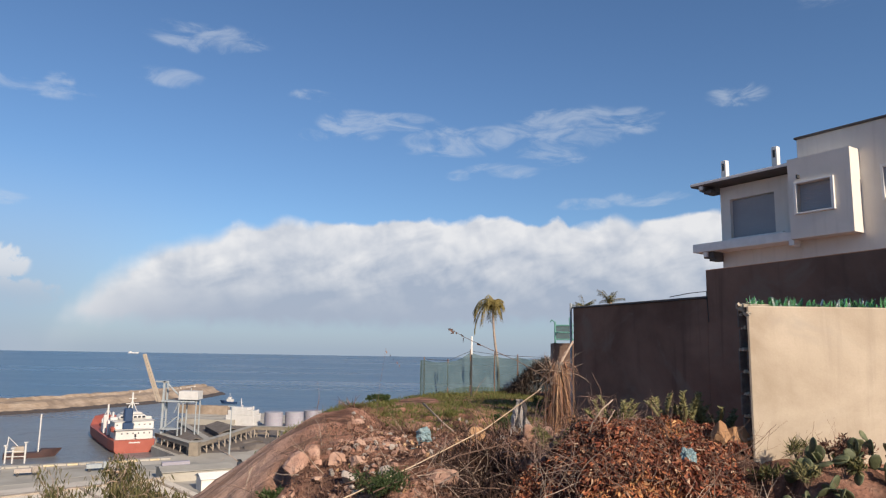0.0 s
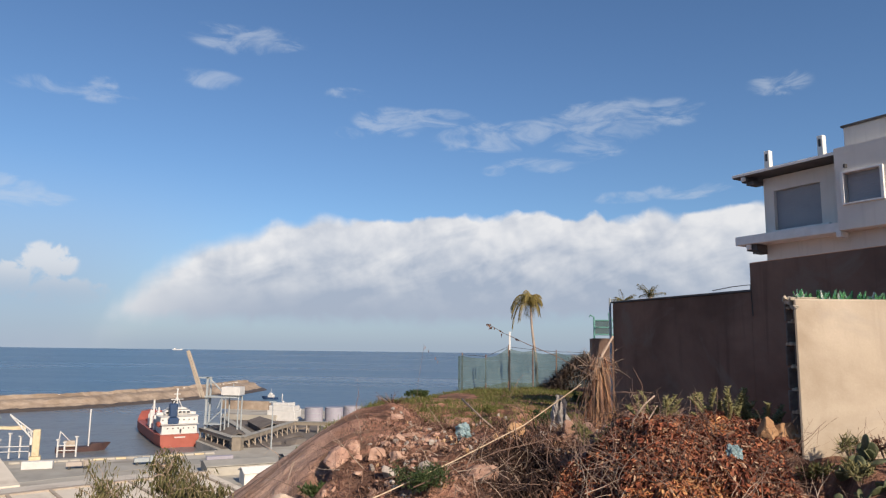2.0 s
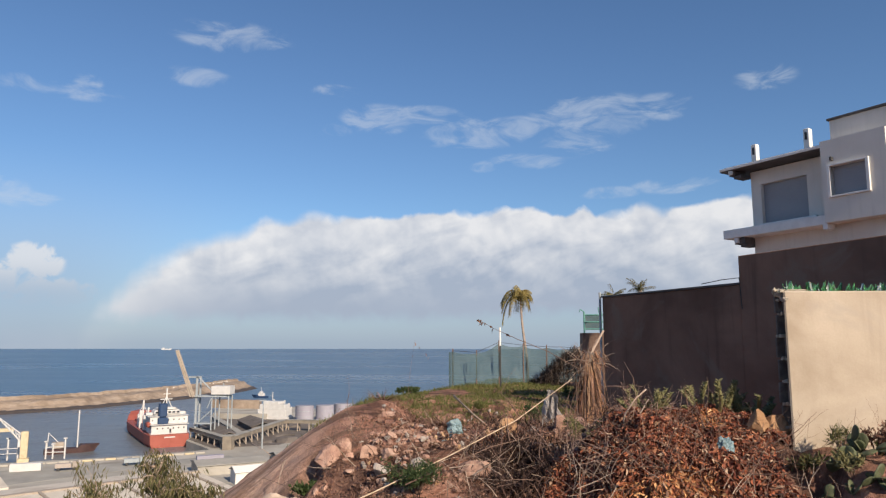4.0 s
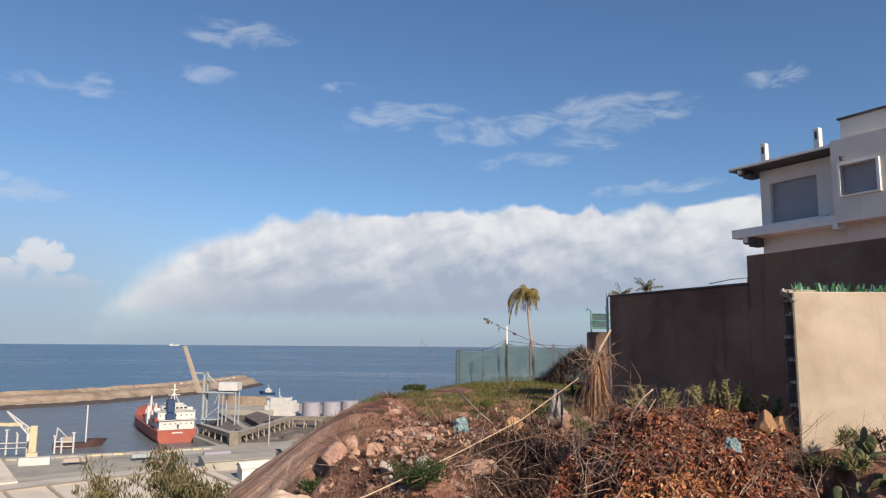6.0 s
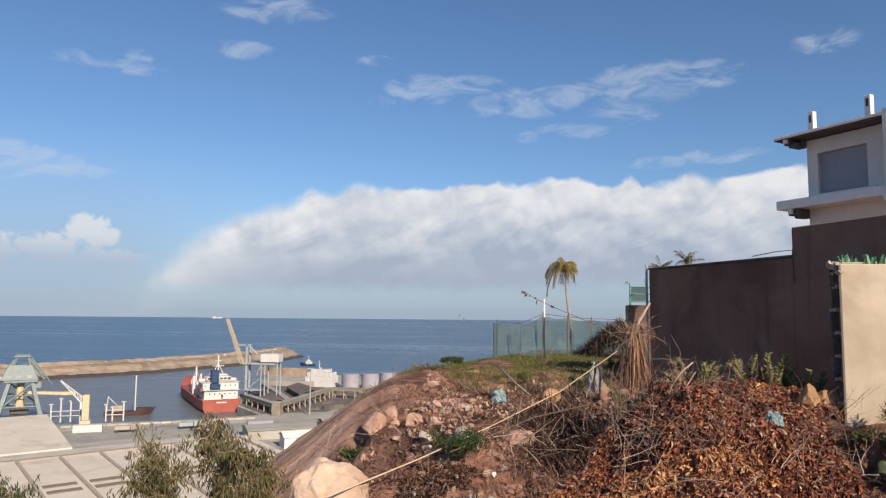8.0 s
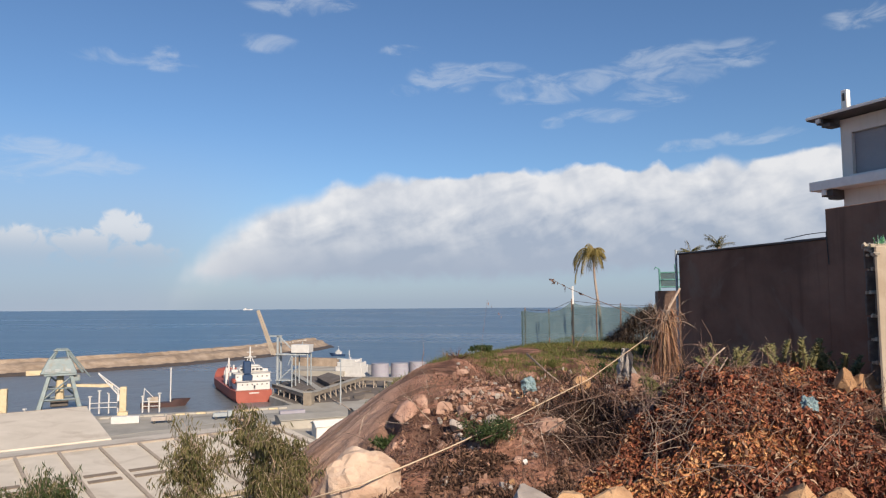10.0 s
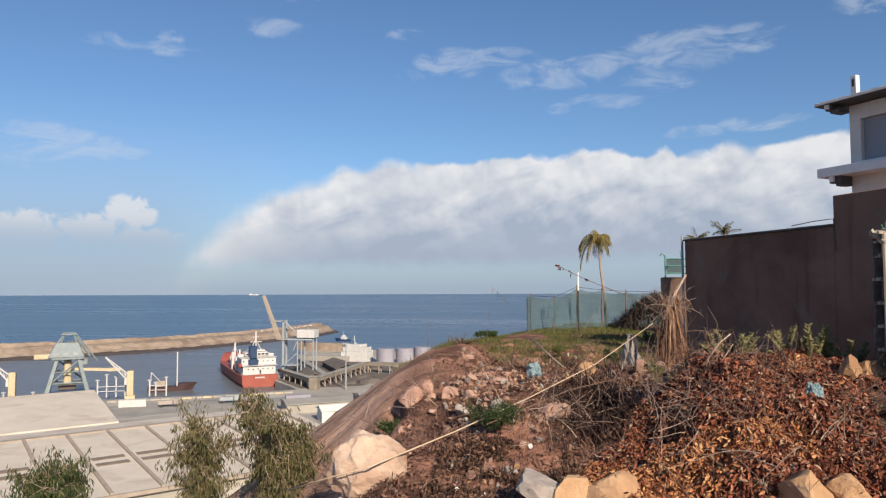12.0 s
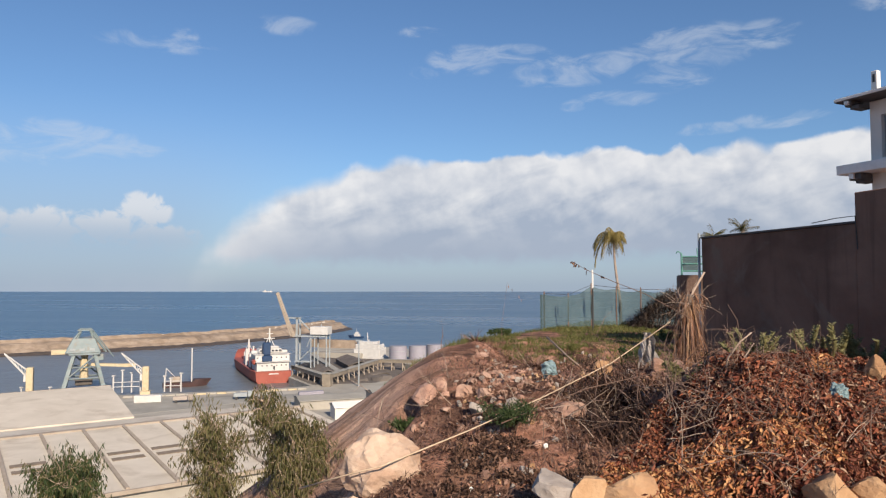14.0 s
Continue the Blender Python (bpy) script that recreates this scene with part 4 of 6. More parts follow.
yellow_crane((-162.5, 243.5, 3.0), 30).scale = (0.70, 0.70, 0.82)
yellow_crane((-204, 232.5, 3.0), 30).scale = (0.70, 0.70, 0.82)
for i, (x, y, h) in enumerate(((-176, 243, 9), (-173.5, 245, 11), (-170.5, 246.5, 10), (-167, 247, 11.5), (-158.5, 250, 8.5), (-156.5, 251, 7.5), (-152.5, 251.8, 9.5), (-208.5, 233.5, 5), (-206, 236, 5.5), (-198, 236, 5))):
    post = thing("post", (x, y, 3.0), "white-painted steel post on the quay edge", "post", "white posts on the quay")
    part("shaft", rod(bmesh.new(), (0, 0, 0), (0, 0, h - 2.5), 0.32), M_WHITE, post)
    part("cap", box(bmesh.new(), (-0.5, -0.5, h - 2.5), (0.5, 0.5, h - 2.0)), M_WHITE, post)
bar = thing("railing", (0, 0, 0), "white pipe railing between the quay posts", "railing")
for z in (5.4, 7.2):
    part("pipe", rod(bmesh.new(), (-176, 243, z), (-167, 247, z), 0.16), M_WHITE, bar)
    part("pipe", rod(bmesh.new(), (-158.5, 250, z), (-152.5, 251.8, z), 0.16), M_WHITE, bar)

BOAT_M = frame_of((-177.5, 278.5, 0), (0.82, 0.57))
boat = thing("boat", (0, 0, 0), "small dark red-brown wooden boat with a white mast", "boat")
part("hull", hull_bm(17.5, 5.2, 2.0, 3.2, BOAT_M, 0.7), material("dark_boat_paint", [(0.045, 0.032, 0.034), (0.09, 0.045, 0.04)], 0.5, 0.7, 0.1), boat)
on(BOAT_M, boat, "wheelhouse", [((3.0, -1.8, 2.2), (7.0, 1.8, 4.6))], M_RIB, bevel=0.15)
on(BOAT_M, boat, "mast", [], M_WHITE, rods=[((12.0, 0, 2), (12.0, 0, 17.0), 0.3), ((1.0, 0, 2.2), (1.4, 0, 8.5), 0.2), ((1.4, 0, 8.4), (5.0, 0, 4.5), 0.15)])

pilot = thing("boat", (-225, 690, 0), "small white pilot boat out on the water", "boat")
PM = frame_of((-176, 568, 0), (-1, 0.25))
part("hull", hull_bm(12, 4, 1.6, 2.5, PM, 0.6), M_NAVY, pilot)
on(PM, pilot, "wheelhouse", [((3, -1.5, 1.5), (8, 1.5, 3.8)), ((4.5, -1.2, 3.8), (7, 1.2, 5.2))], M_WHITE, bevel=0.2)
on(PM, pilot, "mast", [], M_WHITE, rods=[((5.8, 0, 5), (5.8, 0, 8.5), 0.16)])
pilot.matrix_world = Matrix()
far_ship = thing("ship", (0, 0, 0), "distant white ship on the horizon", "ship")
FM = frame_of((-2020, 4300, 0), (1, 0.1))
part("hull", hull_bm(60, 14, 6, 8, FM, 0.85), M_WHITE, far_ship)
on(FM, far_ship, "deckhouse", [((8, -6, 6), (20, 6, 13))], M_WHITE)

# long low kerb wall, containers and vehicles on the quay
kerb = thing("kerb_wall", (0, 0, 0), "long low yellowish concrete kerb wall along the quay road", "wall", kind="structure")
kline = [(-200, 219), (-165, 233.5), (-128, 253), (-104, 268)]
for a, b in zip(kline, kline[1:]):
    d = math.hypot(b[0] - a[0], b[1] - a[1])
    m = frame_of((*a, 0), (b[0] - a[0], b[1] - a[1]))
    for x in np.arange(0, d - 3.4, 3.7):
        bm = bmesh.new()
        box(bm, (x, -0.5, 3.0), (x + 3.4, 0.5, 3.6 + 0.12 * random.random()), m, 0.08)
        part("block", bm, M_YELLOW if random.random() < 0.15 else M_QUAY, kerb)
for x, y, t, mat, lab in ((-150, 226.5, 25, M_WHITE, "white container on the quay"), (-96, 246, 30, M_TANK, "pale container beside the road")):
    c = thing("container", (x, y, 3.06), lab, "container", turn=t)
    part("body", box(bmesh.new(), (-4.55, -1.25, 0.1), (4.55, 1.25, 2.6), bevel=0.06), mat, c)
    for s in (-1, 1):
        for k in np.arange(-4.2, 4.3, 0.8):
            part("corrugation", box(bmesh.new(), (k, s * 1.25 - 0.05, 0.3), (k + 0.35, s * 1.25 + 0.05, 2.6)), mat, c)


def truck(x, y, turn, mat, label):
    t = thing("truck", (x, y, 3.06), label, "truck", "vehicles on the quay road", turn=turn)
    part("bed", box(bmesh.new(), (-3.6, -1.1, 0.9), (1.2, 1.1, 2.3), bevel=0.1), mat, t)
    part("cab", box(bmesh.new(), (1.4, -1.1, 0.7), (3.2, 1.1, 2.9), bevel=0.25), mat, t)
    part("windscreen", box(bmesh.new(), (3.12, -0.9, 1.8), (3.24, 0.9, 2.6)), M_GLASS_DARK, t)
    for wx in (-2.6, 2.2):
        for wy in (-1.0, 1.0):
            part("wheel", rod(bmesh.new(), (wx, wy - 0.18, 0.5), (wx, wy + 0.18, 0.5), 0.5, n=12), M_DARK, t)


truck(-137.5, 229, 28, M_ROCK_GREY, "brown-grey tipper truck on the quay")
truck(-120, 240, 30, M_STEEL, "grey truck on the quay road")
# ---------------------------------------------------------------- garden walls by the camera
A_L, A_R = Vector((2.84, 15.44, 0)), Vector((4.65, 11.96, 0))
A_LEN = (A_R - A_L).length
A_M = frame_of((A_L.x, A_L.y, 0), (A_R - A_L))                # y points behind the wall


def block_wall(name, m, pieces, mat, label):
    bm = bmesh.new()
    for lo, hi in pieces:
        box(bm, lo, hi, m, 0.012)
    return thing(name, (0, 0, 0), label, "wall", kind="structure", bm=bm, mat=mat)


wall_west = block_wall("wall_west", A_M, [((0, 0, 42.8), (A_LEN, 0.22, 45.93))], M_WALL_DARK, "tall dark brown cement-rendered boundary wall in shade")
bm = bmesh.new()
box(bm, (-0.02, -0.03, 45.93), (A_LEN, 0.25, 45.97), A_M, 0.01)
part("coping", bm, M_ROOF_DARK, wall_west, "thin dark coping")
block_wall("wall_west_high", A_M, [((A_LEN, -0.015, 42.8), (A_LEN + 9.5, 0.22, 46.44))], M_WALL_DARK, "higher stepped part of the dark rendered boundary wall")
NEAR_M = Matrix.Translation((2.87, 6.0, 0))
wall_near = block_wall("wall_near", NEAR_M, [((0.0, 0.0, 43.3), (7.0, 0.025, 45.385)), ((0.02, 0.185, 43.3), (7.0, 0.21, 45.37)), ((0.30, 0.025, 43.3), (7.0, 0.185, 45.36))], M_WALL_PALE,
                       "sunlit sandy cement-rendered block wall with a broken end")
# its broken end: hollow blocks with ragged mortar, one course above another
rnd = random.Random(5)
for k in range(9):
    z0 = 43.55 + 0.205 * k
    dx = rnd.uniform(-0.006, 0.012)
    bm = bmesh.new()
    for lo, hi in (((dx + 0.004, 0.028, z0), (0.28, 0.050, z0 + 0.185)), ((dx - 0.022, 0.160, z0), (0.28, 0.184, z0 + 0.185)), ((dx + 0.19, 0.050, z0), (0.22 + dx, 0.160, z0 + 0.185))):
        box(bm, lo, hi, NEAR_M, 0.006)
    part("block", bm, M_BLOCK, wall_near)
    bm = bmesh.new()
    for j in range(5):
        y0 = 0.03 + 0.035 * j
        box(bm, (dx - rnd.uniform(-0.06, 0.028), y0, z0 + 0.183), (0.25, y0 + 0.03, z0 + 0.207 + rnd.uniform(0, 0.012)), NEAR_M, 0.004)
    part("mortar", bm, M_MORTAR, wall_near, "crumbling mortar joint")


bm = bmesh.new()
for k in range(26):
    x, z = rnd.uniform(-0.05, 0.12), 45.32 + rnd.uniform(-0.02, 0.08)
    s = stone_bm(rnd.uniform(0.02, 0.05), k, sub=1)
    bmesh.ops.transform(s, matrix=NEAR_M @ Matrix.Translation((x, rnd.uniform(0.02, 0.19), z)), verts=s.verts[:])
    tmp = bpy.data.meshes.new("tmp")
    s.to_mesh(tmp)
    s.free()
    bm.from_mesh(tmp)
    bpy.data.meshes.remove(tmp)
part("rubble_cap", bm, M_MORTAR, wall_near, "crumbled mortar on the broken corner")


# broken bottle glass set along the top
def glass_material(name, col):
    m = bpy.data.materials.new(name)
    m.use_nodes = True
    b = m.node_tree.nodes["Principled BSDF"]
    b.inputs["Base Color"].default_value = (*col, 1)
    b.inputs["Roughness"].default_value = 0.08
    b.inputs["Transmission Weight"].default_value = 0.75
    b.inputs["IOR"].default_value = 1.5
    return m


M_SHARD = [glass_material("green_bottle_glass", (0.20, 0.52, 0.24)), glass_material("clear_bottle_glass", (0.72, 0.80, 0.76)), glass_material("dark_green_glass", (0.05, 0.20, 0.07))]
x = 0.03
while x < 2.9:
    bm = bmesh.new()
    h, w, lean = rnd.uniform(0.04, 0.13), rnd.uniform(0.007, 0.018), rnd.uniform(-0.035, 0.035)
    a = rnd.uniform(-0.9, 0.9)
    arc = [(-1, 0.0), (-0.5, 0.25), (0, 0.33), (0.5, 0.25), (1, 0.0)]
    tops = [h * rnd.uniform(0.55, 1.0) for _ in arc]
    lo, hi = [], []
    for (u, v), t in zip(arc, tops):
        q = Vector((u * w * math.cos(a) - v * w * math.sin(a), u * w * math.sin(a) + v * w * math.cos(a), 0))
        for off in (0.0, 0.005):
            lo.append(bm.verts.new(q + Vector((0, off, 0))))
            hi.append(bm.verts.new(q * 0.85 + Vector((lean, off, t))))
    for i in range(4):
        for o in (0, 1):
            a0, b0 = 2 * i + o, 2 * i + 2 + o
            bm.faces.new((lo[a0], lo[b0], hi[b0], hi[a0]) if o == 0 else (hi[a0], hi[b0], lo[b0], lo[a0]))
        bm.faces.new((hi[2 * i], hi[2 * i + 2], hi[2 * i + 3], hi[2 * i + 1]))
    for e in (0, 8):
        bm.faces.new((lo[e], hi[e], hi[e + 1], lo[e + 1]))
    bmesh.ops.recalc_face_normals(bm, faces=bm.faces[:])
    bmesh.ops.transform(bm, matrix=NEAR_M @ Matrix.Translation((x, rnd.choice((0.04, 0.09, 0.15)) + rnd.uniform(-0.02, 0.02), 45.365)), verts=bm.verts[:])
    part("glass_shard", bm, rnd.choice((M_SHARD[0], M_SHARD[0], M_SHARD[2], M_SHARD[1], M_SHARD[0])), wall_near)
    x += rnd.uniform(0.005, 0.016)

# ---------------------------------------------------------------- house behind the wall
H_L = Vector((8.68, 24.2, 0))
H_M = frame_of((8.68, 24.2, 0), (2.02, -3.0))
house = thing("house", (0, 0, 0), "modern white rendered house with flat eaves and balcony slab", "house")


def hbox(name, pieces, mat, label="", parent=None, bevel=0.01):
    bm = bmesh.new()
    for lo, hi in pieces:
        box(bm, lo, hi, H_M, bevel)
    return part(name, bm, mat, parent or house, label)


W0, W1, WZ0, WZ1 = 1.09, 2.75, 48.97, 50.37
hbox("wall", [((0.72, 0.62, 43.4), (W0, 6.5, 50.86)), ((W1, 0.62, 43.4), (3.9, 6.5, 50.86)), ((W0, 0.62, 43.4), (W1, 6.5, WZ0)), ((W0, 0.62, WZ1), (W1, 6.5, 50.86)), ((W0, 0.9, WZ0), (W1, 6.5, WZ1))], M_HOUSE, bevel=0.0)
win = hbox("window", [((W0, 0.78, WZ0), (W1, 0.82, WZ1))], M_SHUTTER, "wide window with its grey roller shutter closed", bevel=0.0)
for k in range(17):
    z = WZ0 + 0.08 * k
    hbox("slat", [((W0 + 0.01, 0.765, z + 0.003), (W1 - 0.01, 0.785, z + 0.077))], M_SHUTTER, parent=win, bevel=0.0)
hbox("sill", [((W0 - 0.05, 0.50, WZ0 - 0.06), (W1 + 0.3, 0.80, WZ0))], M_HOUSE_TRIM, bevel=0.005)
# the bay that stands out, with a framed window
B0, B1, BZ0, BZ1 = 3.70, 5.62, 48.55, 51.10
V0, V1, VZ0, VZ1 = 3.98, 5.04, 49.34, 50.26
hbox("bay", [((B0, -0.15, BZ0), (V0, 0.39, BZ1)), ((V1, -0.15, BZ0), (B1, 0.39, BZ1)), ((V0, -0.15, BZ0), (V1, 0.39, VZ0)), ((V0, -0.15, VZ1), (V1, 0.39, BZ1)), ((V0, 0.1, VZ0), (V1, 0.39, VZ1))], M_HOUSE, bevel=0.0)
bay_win = hbox("window", [((V0, 0.02, VZ0), (V1, 0.06, VZ1))], M_SHUTTER, "square window with a white surround and closed shutter", bevel=0.0)
hbox("frame", [((V0 - 0.09, -0.22, VZ0 - 0.05), (V0, 0.02, VZ1 + 0.05)), ((V1, -0.22, VZ0 - 0.05), (V1 + 0.09, 0.02, VZ1 + 0.05)), ((V0, -0.22, VZ0 - 0.05), (V1, 0.02, VZ0)), ((V0, -0.22, VZ1), (V1, 0.02, VZ1 + 0.05))], M_HOUSE_TRIM, parent=bay_win, bevel=0.004)
for k in range(11):
    z = VZ0 + 0.08 * k
    hbox("slat", [((V0 + 0.01, 0.0, z + 0.003), (V1 - 0.01, 0.025, z + 0.077))], M_SHUTTER, parent=bay_win, bevel=0.0)
hbox("bay_light", [((4.02, -0.26, 50.42), (4.09, -0.15, 50.54))], M_DARK, "small dark outdoor light")
hbox("tower", [((3.74, 0.40, 43.4), (12.0, 7.0, 51.86))], M_HOUSE)
hbox("parapet", [((3.68, 0.34, 51.86), (12.1, 7.1, 51.93))], M_ROOF_DARK, "dark parapet edge")
hbox("side_window", [((6.28, 0.38, 49.5), (7.3, 0.42, 50.4))], M_SHUTTER, "shuttered window")
hbox("side_frame", [((6.20, 0.33, 49.42), (6.28, 0.41, 50.48)), ((6.28, 0.33, 50.4), (7.3, 0.41, 50.48)), ((6.28, 0.33, 49.42), (7.3, 0.41, 49.5))], M_HOUSE_TRIM, bevel=0.004)
hbox("roof", [((0.0, -0.08, 50.90), (3.69, 7.0, 51.0)), ((0.06, 0.0, 51.0), (3.69, 6.9, 51.06))], M_ROOF_DARK, "dark flat roof slab with deep eaves", bevel=0.015)
hbox("fascia", [((0.0, -0.11, 50.93), (3.69, -0.08, 51.02))], M_HOUSE_TRIM)
hbox("soffit_beam", [((0.30, 0.02, 50.72), (0.52, 0.62, 50.90)), ((0.42, 0.10, 50.62), (0.72, 0.62, 50.74))], M_ROOF_DARK)
hbox("bracket", [((0.32, -0.06, 50.76), (0.47, 0.02, 50.90))], M_HOUSE_TRIM)
hbox("roof_step", [((1.9, 1.2, 51.06), (3.69, 6.5, 51.34))], M_ROOF_DARK)
hbox("balcony", [((0.0, -0.08, 48.52), (3.69, 0.64, 48.82))], M_HOUSE_TRIM, "white balcony slab edge", bevel=0.012)
hbox("balcony_beam", [((0.35, 0.05, 48.30), (0.75, 0.62, 48.52)), ((0.5, 0.15, 48.2), (0.75, 0.62, 48.32))], M_ROOF_DARK)
hbox("bracket", [((0.40, -0.04, 48.34), (0.55, 0.05, 48.52))], M_HOUSE_TRIM)
hbox("bracket", [((3.58, -0.1, 48.36), (3.74, 0.3, 48.54))], M_HOUSE_TRIM)
for cx, cy, z0, z1 in ((0.56, 1.2, 51.04, 52.0), (2.54, 1.2, 51.30, 52.05)):
    ch = hbox("chimney", [((cx - 0.10, cy - 0.10, z0), (cx + 0.10, cy + 0.10, z1))], M_HOUSE_TRIM, "slim white chimney pot")
    hbox("vent", [((cx - 0.04, cy - 0.115, z1 - 0.38), (cx + 0.04, cy - 0.09, z1 - 0.12))], M_DARK, parent=ch, bevel=0.0)
cable_bm = tube(bmesh.new(), [A_M @ Vector((A_LEN - 1.0, 0.1, 46.02)), A_M @ Vector((A_LEN - 0.5, 0.1, 46.06)), A_M @ Vector((A_LEN + 0.02, -0.03, 46.05)), A_M @ Vector((A_LEN + 0.05, -0.03, 45.5))], 0.008)
thing("cable", (0, 0, 0), "thin loose cable along the wall top", "cable", bm=cable_bm, mat=M_DARK)
pipe = thing("pole", (*(A_M @ Vector((-0.06, -0.02, 43.3)))[:], ), "thin grey pole at the wall's end", "pole", bm=rod(bmesh.new(), (0, 0, 0), (0, 0, 2.75), 0.028), mat=M_STEEL)

# ---------------------------------------------------------------- leaves and stalks
def leaf_mesh(name, leaves, mat):
    """Folded pointed leaves from (place, along, side, length, width, fold)."""
    verts, faces = [], []
    for p, d, s, l, w, fold in leaves:
        n = d.cross(s)
        k = len(verts)
        verts += [p, p + d * (0.45 * l) + s * (w / 2) + n * fold * w, p + d * (0.5 * l), p + d * (0.45 * l) - s * (w / 2) + n * fold * w, p + d * l - n * fold * w * 0.6]
        faces += [(k, k + 1, k + 2), (k, k + 2, k + 3), (k + 1, k + 4, k + 2), (k + 2, k + 4, k + 3)]
    me = bpy.data.meshes.new(name)
    me.from_pydata([tuple(v) for v in verts], [], faces)
    me.materials.append(mat)
    return me


def curled_mesh(name, leaves, mat):
    """Dry leaves that curl lengthwise: three cross-ribs and a bent tip."""
    verts, faces = [], []
    for p, d, s, l, w, curl in leaves:
        n = d.cross(s)
        k = len(verts)
        verts.append(p)
        for t, b in ((0.28, 0.85), (0.62, 0.8)):
            c = p + d * (t * l) - n * (curl * l * t * t)
            verts += [c + s * (w / 2 * b) + n * (w * 0.28), c - n * (w * 0.10), c - s * (w / 2 * b) + n * (w * 0.28)]
        verts.append(p + d * (0.92 * l) - n * (curl * l))
        faces += [(k, k + 1, k + 2), (k, k + 2, k + 3), (k + 1, k + 4, k + 5, k + 2), (k + 2, k + 5, k + 6, k + 3), (k + 4, k + 7, k + 5), (k + 5, k + 7, k + 6)]
    me = bpy.data.meshes.new(name)
    me.from_pydata([tuple(v) for v in verts], [], faces)
    me.materials.append(mat)
    me.polygons.foreach_set("use_smooth", [True] * len(me.polygons))
    return me


def any_way(r, up=0.0):
    return Vector((r.gauss(0, 1), r.gauss(0, 1), r.gauss(0, 1) + up)).normalized()


def leaf_at(r, p, d, l, w, fold=0.3):
    return (p, d, d.cross(any_way(r)).normalized(), l, w, fold)


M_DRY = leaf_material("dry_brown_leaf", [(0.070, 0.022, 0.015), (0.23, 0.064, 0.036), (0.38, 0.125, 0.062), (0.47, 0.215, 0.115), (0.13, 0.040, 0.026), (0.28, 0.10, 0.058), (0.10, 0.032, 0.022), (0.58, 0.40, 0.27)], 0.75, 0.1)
# brighter golden copy of the dry leaf, with sunlight in its colour
M_DRY_GOLD = leaf_material("dry_leaf_sunlit_gold", [(0.36, 0.13, 0.055), (0.58, 0.26, 0.105), (0.72, 0.43, 0.21), (0.24, 0.075, 0.038), (0.47, 0.19, 0.08)], 0.75, 0.12)
M_EUCA = leaf_material("olive_leaf", [(0.048, 0.055, 0.019), (0.098, 0.098, 0.034), (0.155, 0.143, 0.055), (0.24, 0.205, 0.095)], 0.5, 0.2)
M_EUCA_DRY = leaf_material("browning_leaf", [(0.13, 0.10, 0.05), (0.20, 0.16, 0.085), (0.10, 0.10, 0.042)], 0.6, 0.2)
M_GREEN = leaf_material("green_leaf", [(0.032, 0.058, 0.018), (0.055, 0.085, 0.028), (0.085, 0.11, 0.045)], 0.6, 0.25)
M_SUCC = leaf_material("yellow_green_stem", [(0.10, 0.10, 0.04), (0.18, 0.165, 0.07), (0.27, 0.235, 0.11), (0.07, 0.08, 0.035)], 0.6, 0.1)
M_GRASS = leaf_material("short_grass", [(0.085, 0.11, 0.026), (0.15, 0.165, 0.045), (0.24, 0.215, 0.08), (0.10, 0.13, 0.034)], 0.7, 0.3)
M_PALMLEAF = leaf_material("palm_frond", [(0.20, 0.17, 0.05), (0.34, 0.27, 0.09), (0.46, 0.36, 0.14), (0.13, 0.13, 0.045)], 0.6, 0.35)
M_STRAW = leaf_material("dry_straw", [(0.30, 0.13, 0.068), (0.42, 0.215, 0.118), (0.54, 0.35, 0.215), (0.20, 0.08, 0.045)], 0.8, 0.15)
M_STRAW_DARK = leaf_material("rotting_straw", [(0.085, 0.042, 0.030), (0.19, 0.098, 0.068), (0.32, 0.195, 0.14), (0.055, 0.028, 0.022)], 0.85, 0.1)
M_TWIG = material("grey_brown_twig", [(0.11, 0.066, 0.050), (0.22, 0.145, 0.11)], 30, 0.9, 0.3)
M_TWIG_PINK = material("pinkish_grey_twig", [(0.20, 0.125, 0.10), (0.34, 0.23, 0.19)], 25, 0.9, 0.3)
M_TWIG_PALE = material("pale_dead_stem", [(0.29, 0.21, 0.16), (0.45, 0.35, 0.275)], 18, 0.85, 0.3)
M_CANE = material("bleached_cane", [(0.46, 0.34, 0.23), (0.60, 0.47, 0.34)], 12, 0.7, 0.2)
M_BARK = material("palm_trunk_bark", [(0.22, 0.17, 0.14), (0.40, 0.33, 0.28)], 9, 0.9, 0.5)
M_BAG = material("torn_blue_plastic", [(0.10, 0.16, 0.18), (0.24, 0.33, 0.35)], 9, 0.35, 0.5, 20)
M_BAG_WHITE = material("torn_white_plastic", [(0.42, 0.38, 0.36), (0.62, 0.58, 0.56)], 9, 0.4, 0.5, 20)
M_NET = material("green_shade_net", [(0.045, 0.085, 0.088), (0.10, 0.145, 0.145)], 2.2, 0.8, 0.2, seethrough=0.32)
M_GREEN_PAINT = material("sea_green_paint", [(0.08, 0.22, 0.19), (0.13, 0.29, 0.26)], 8, 0.6, 0.1)


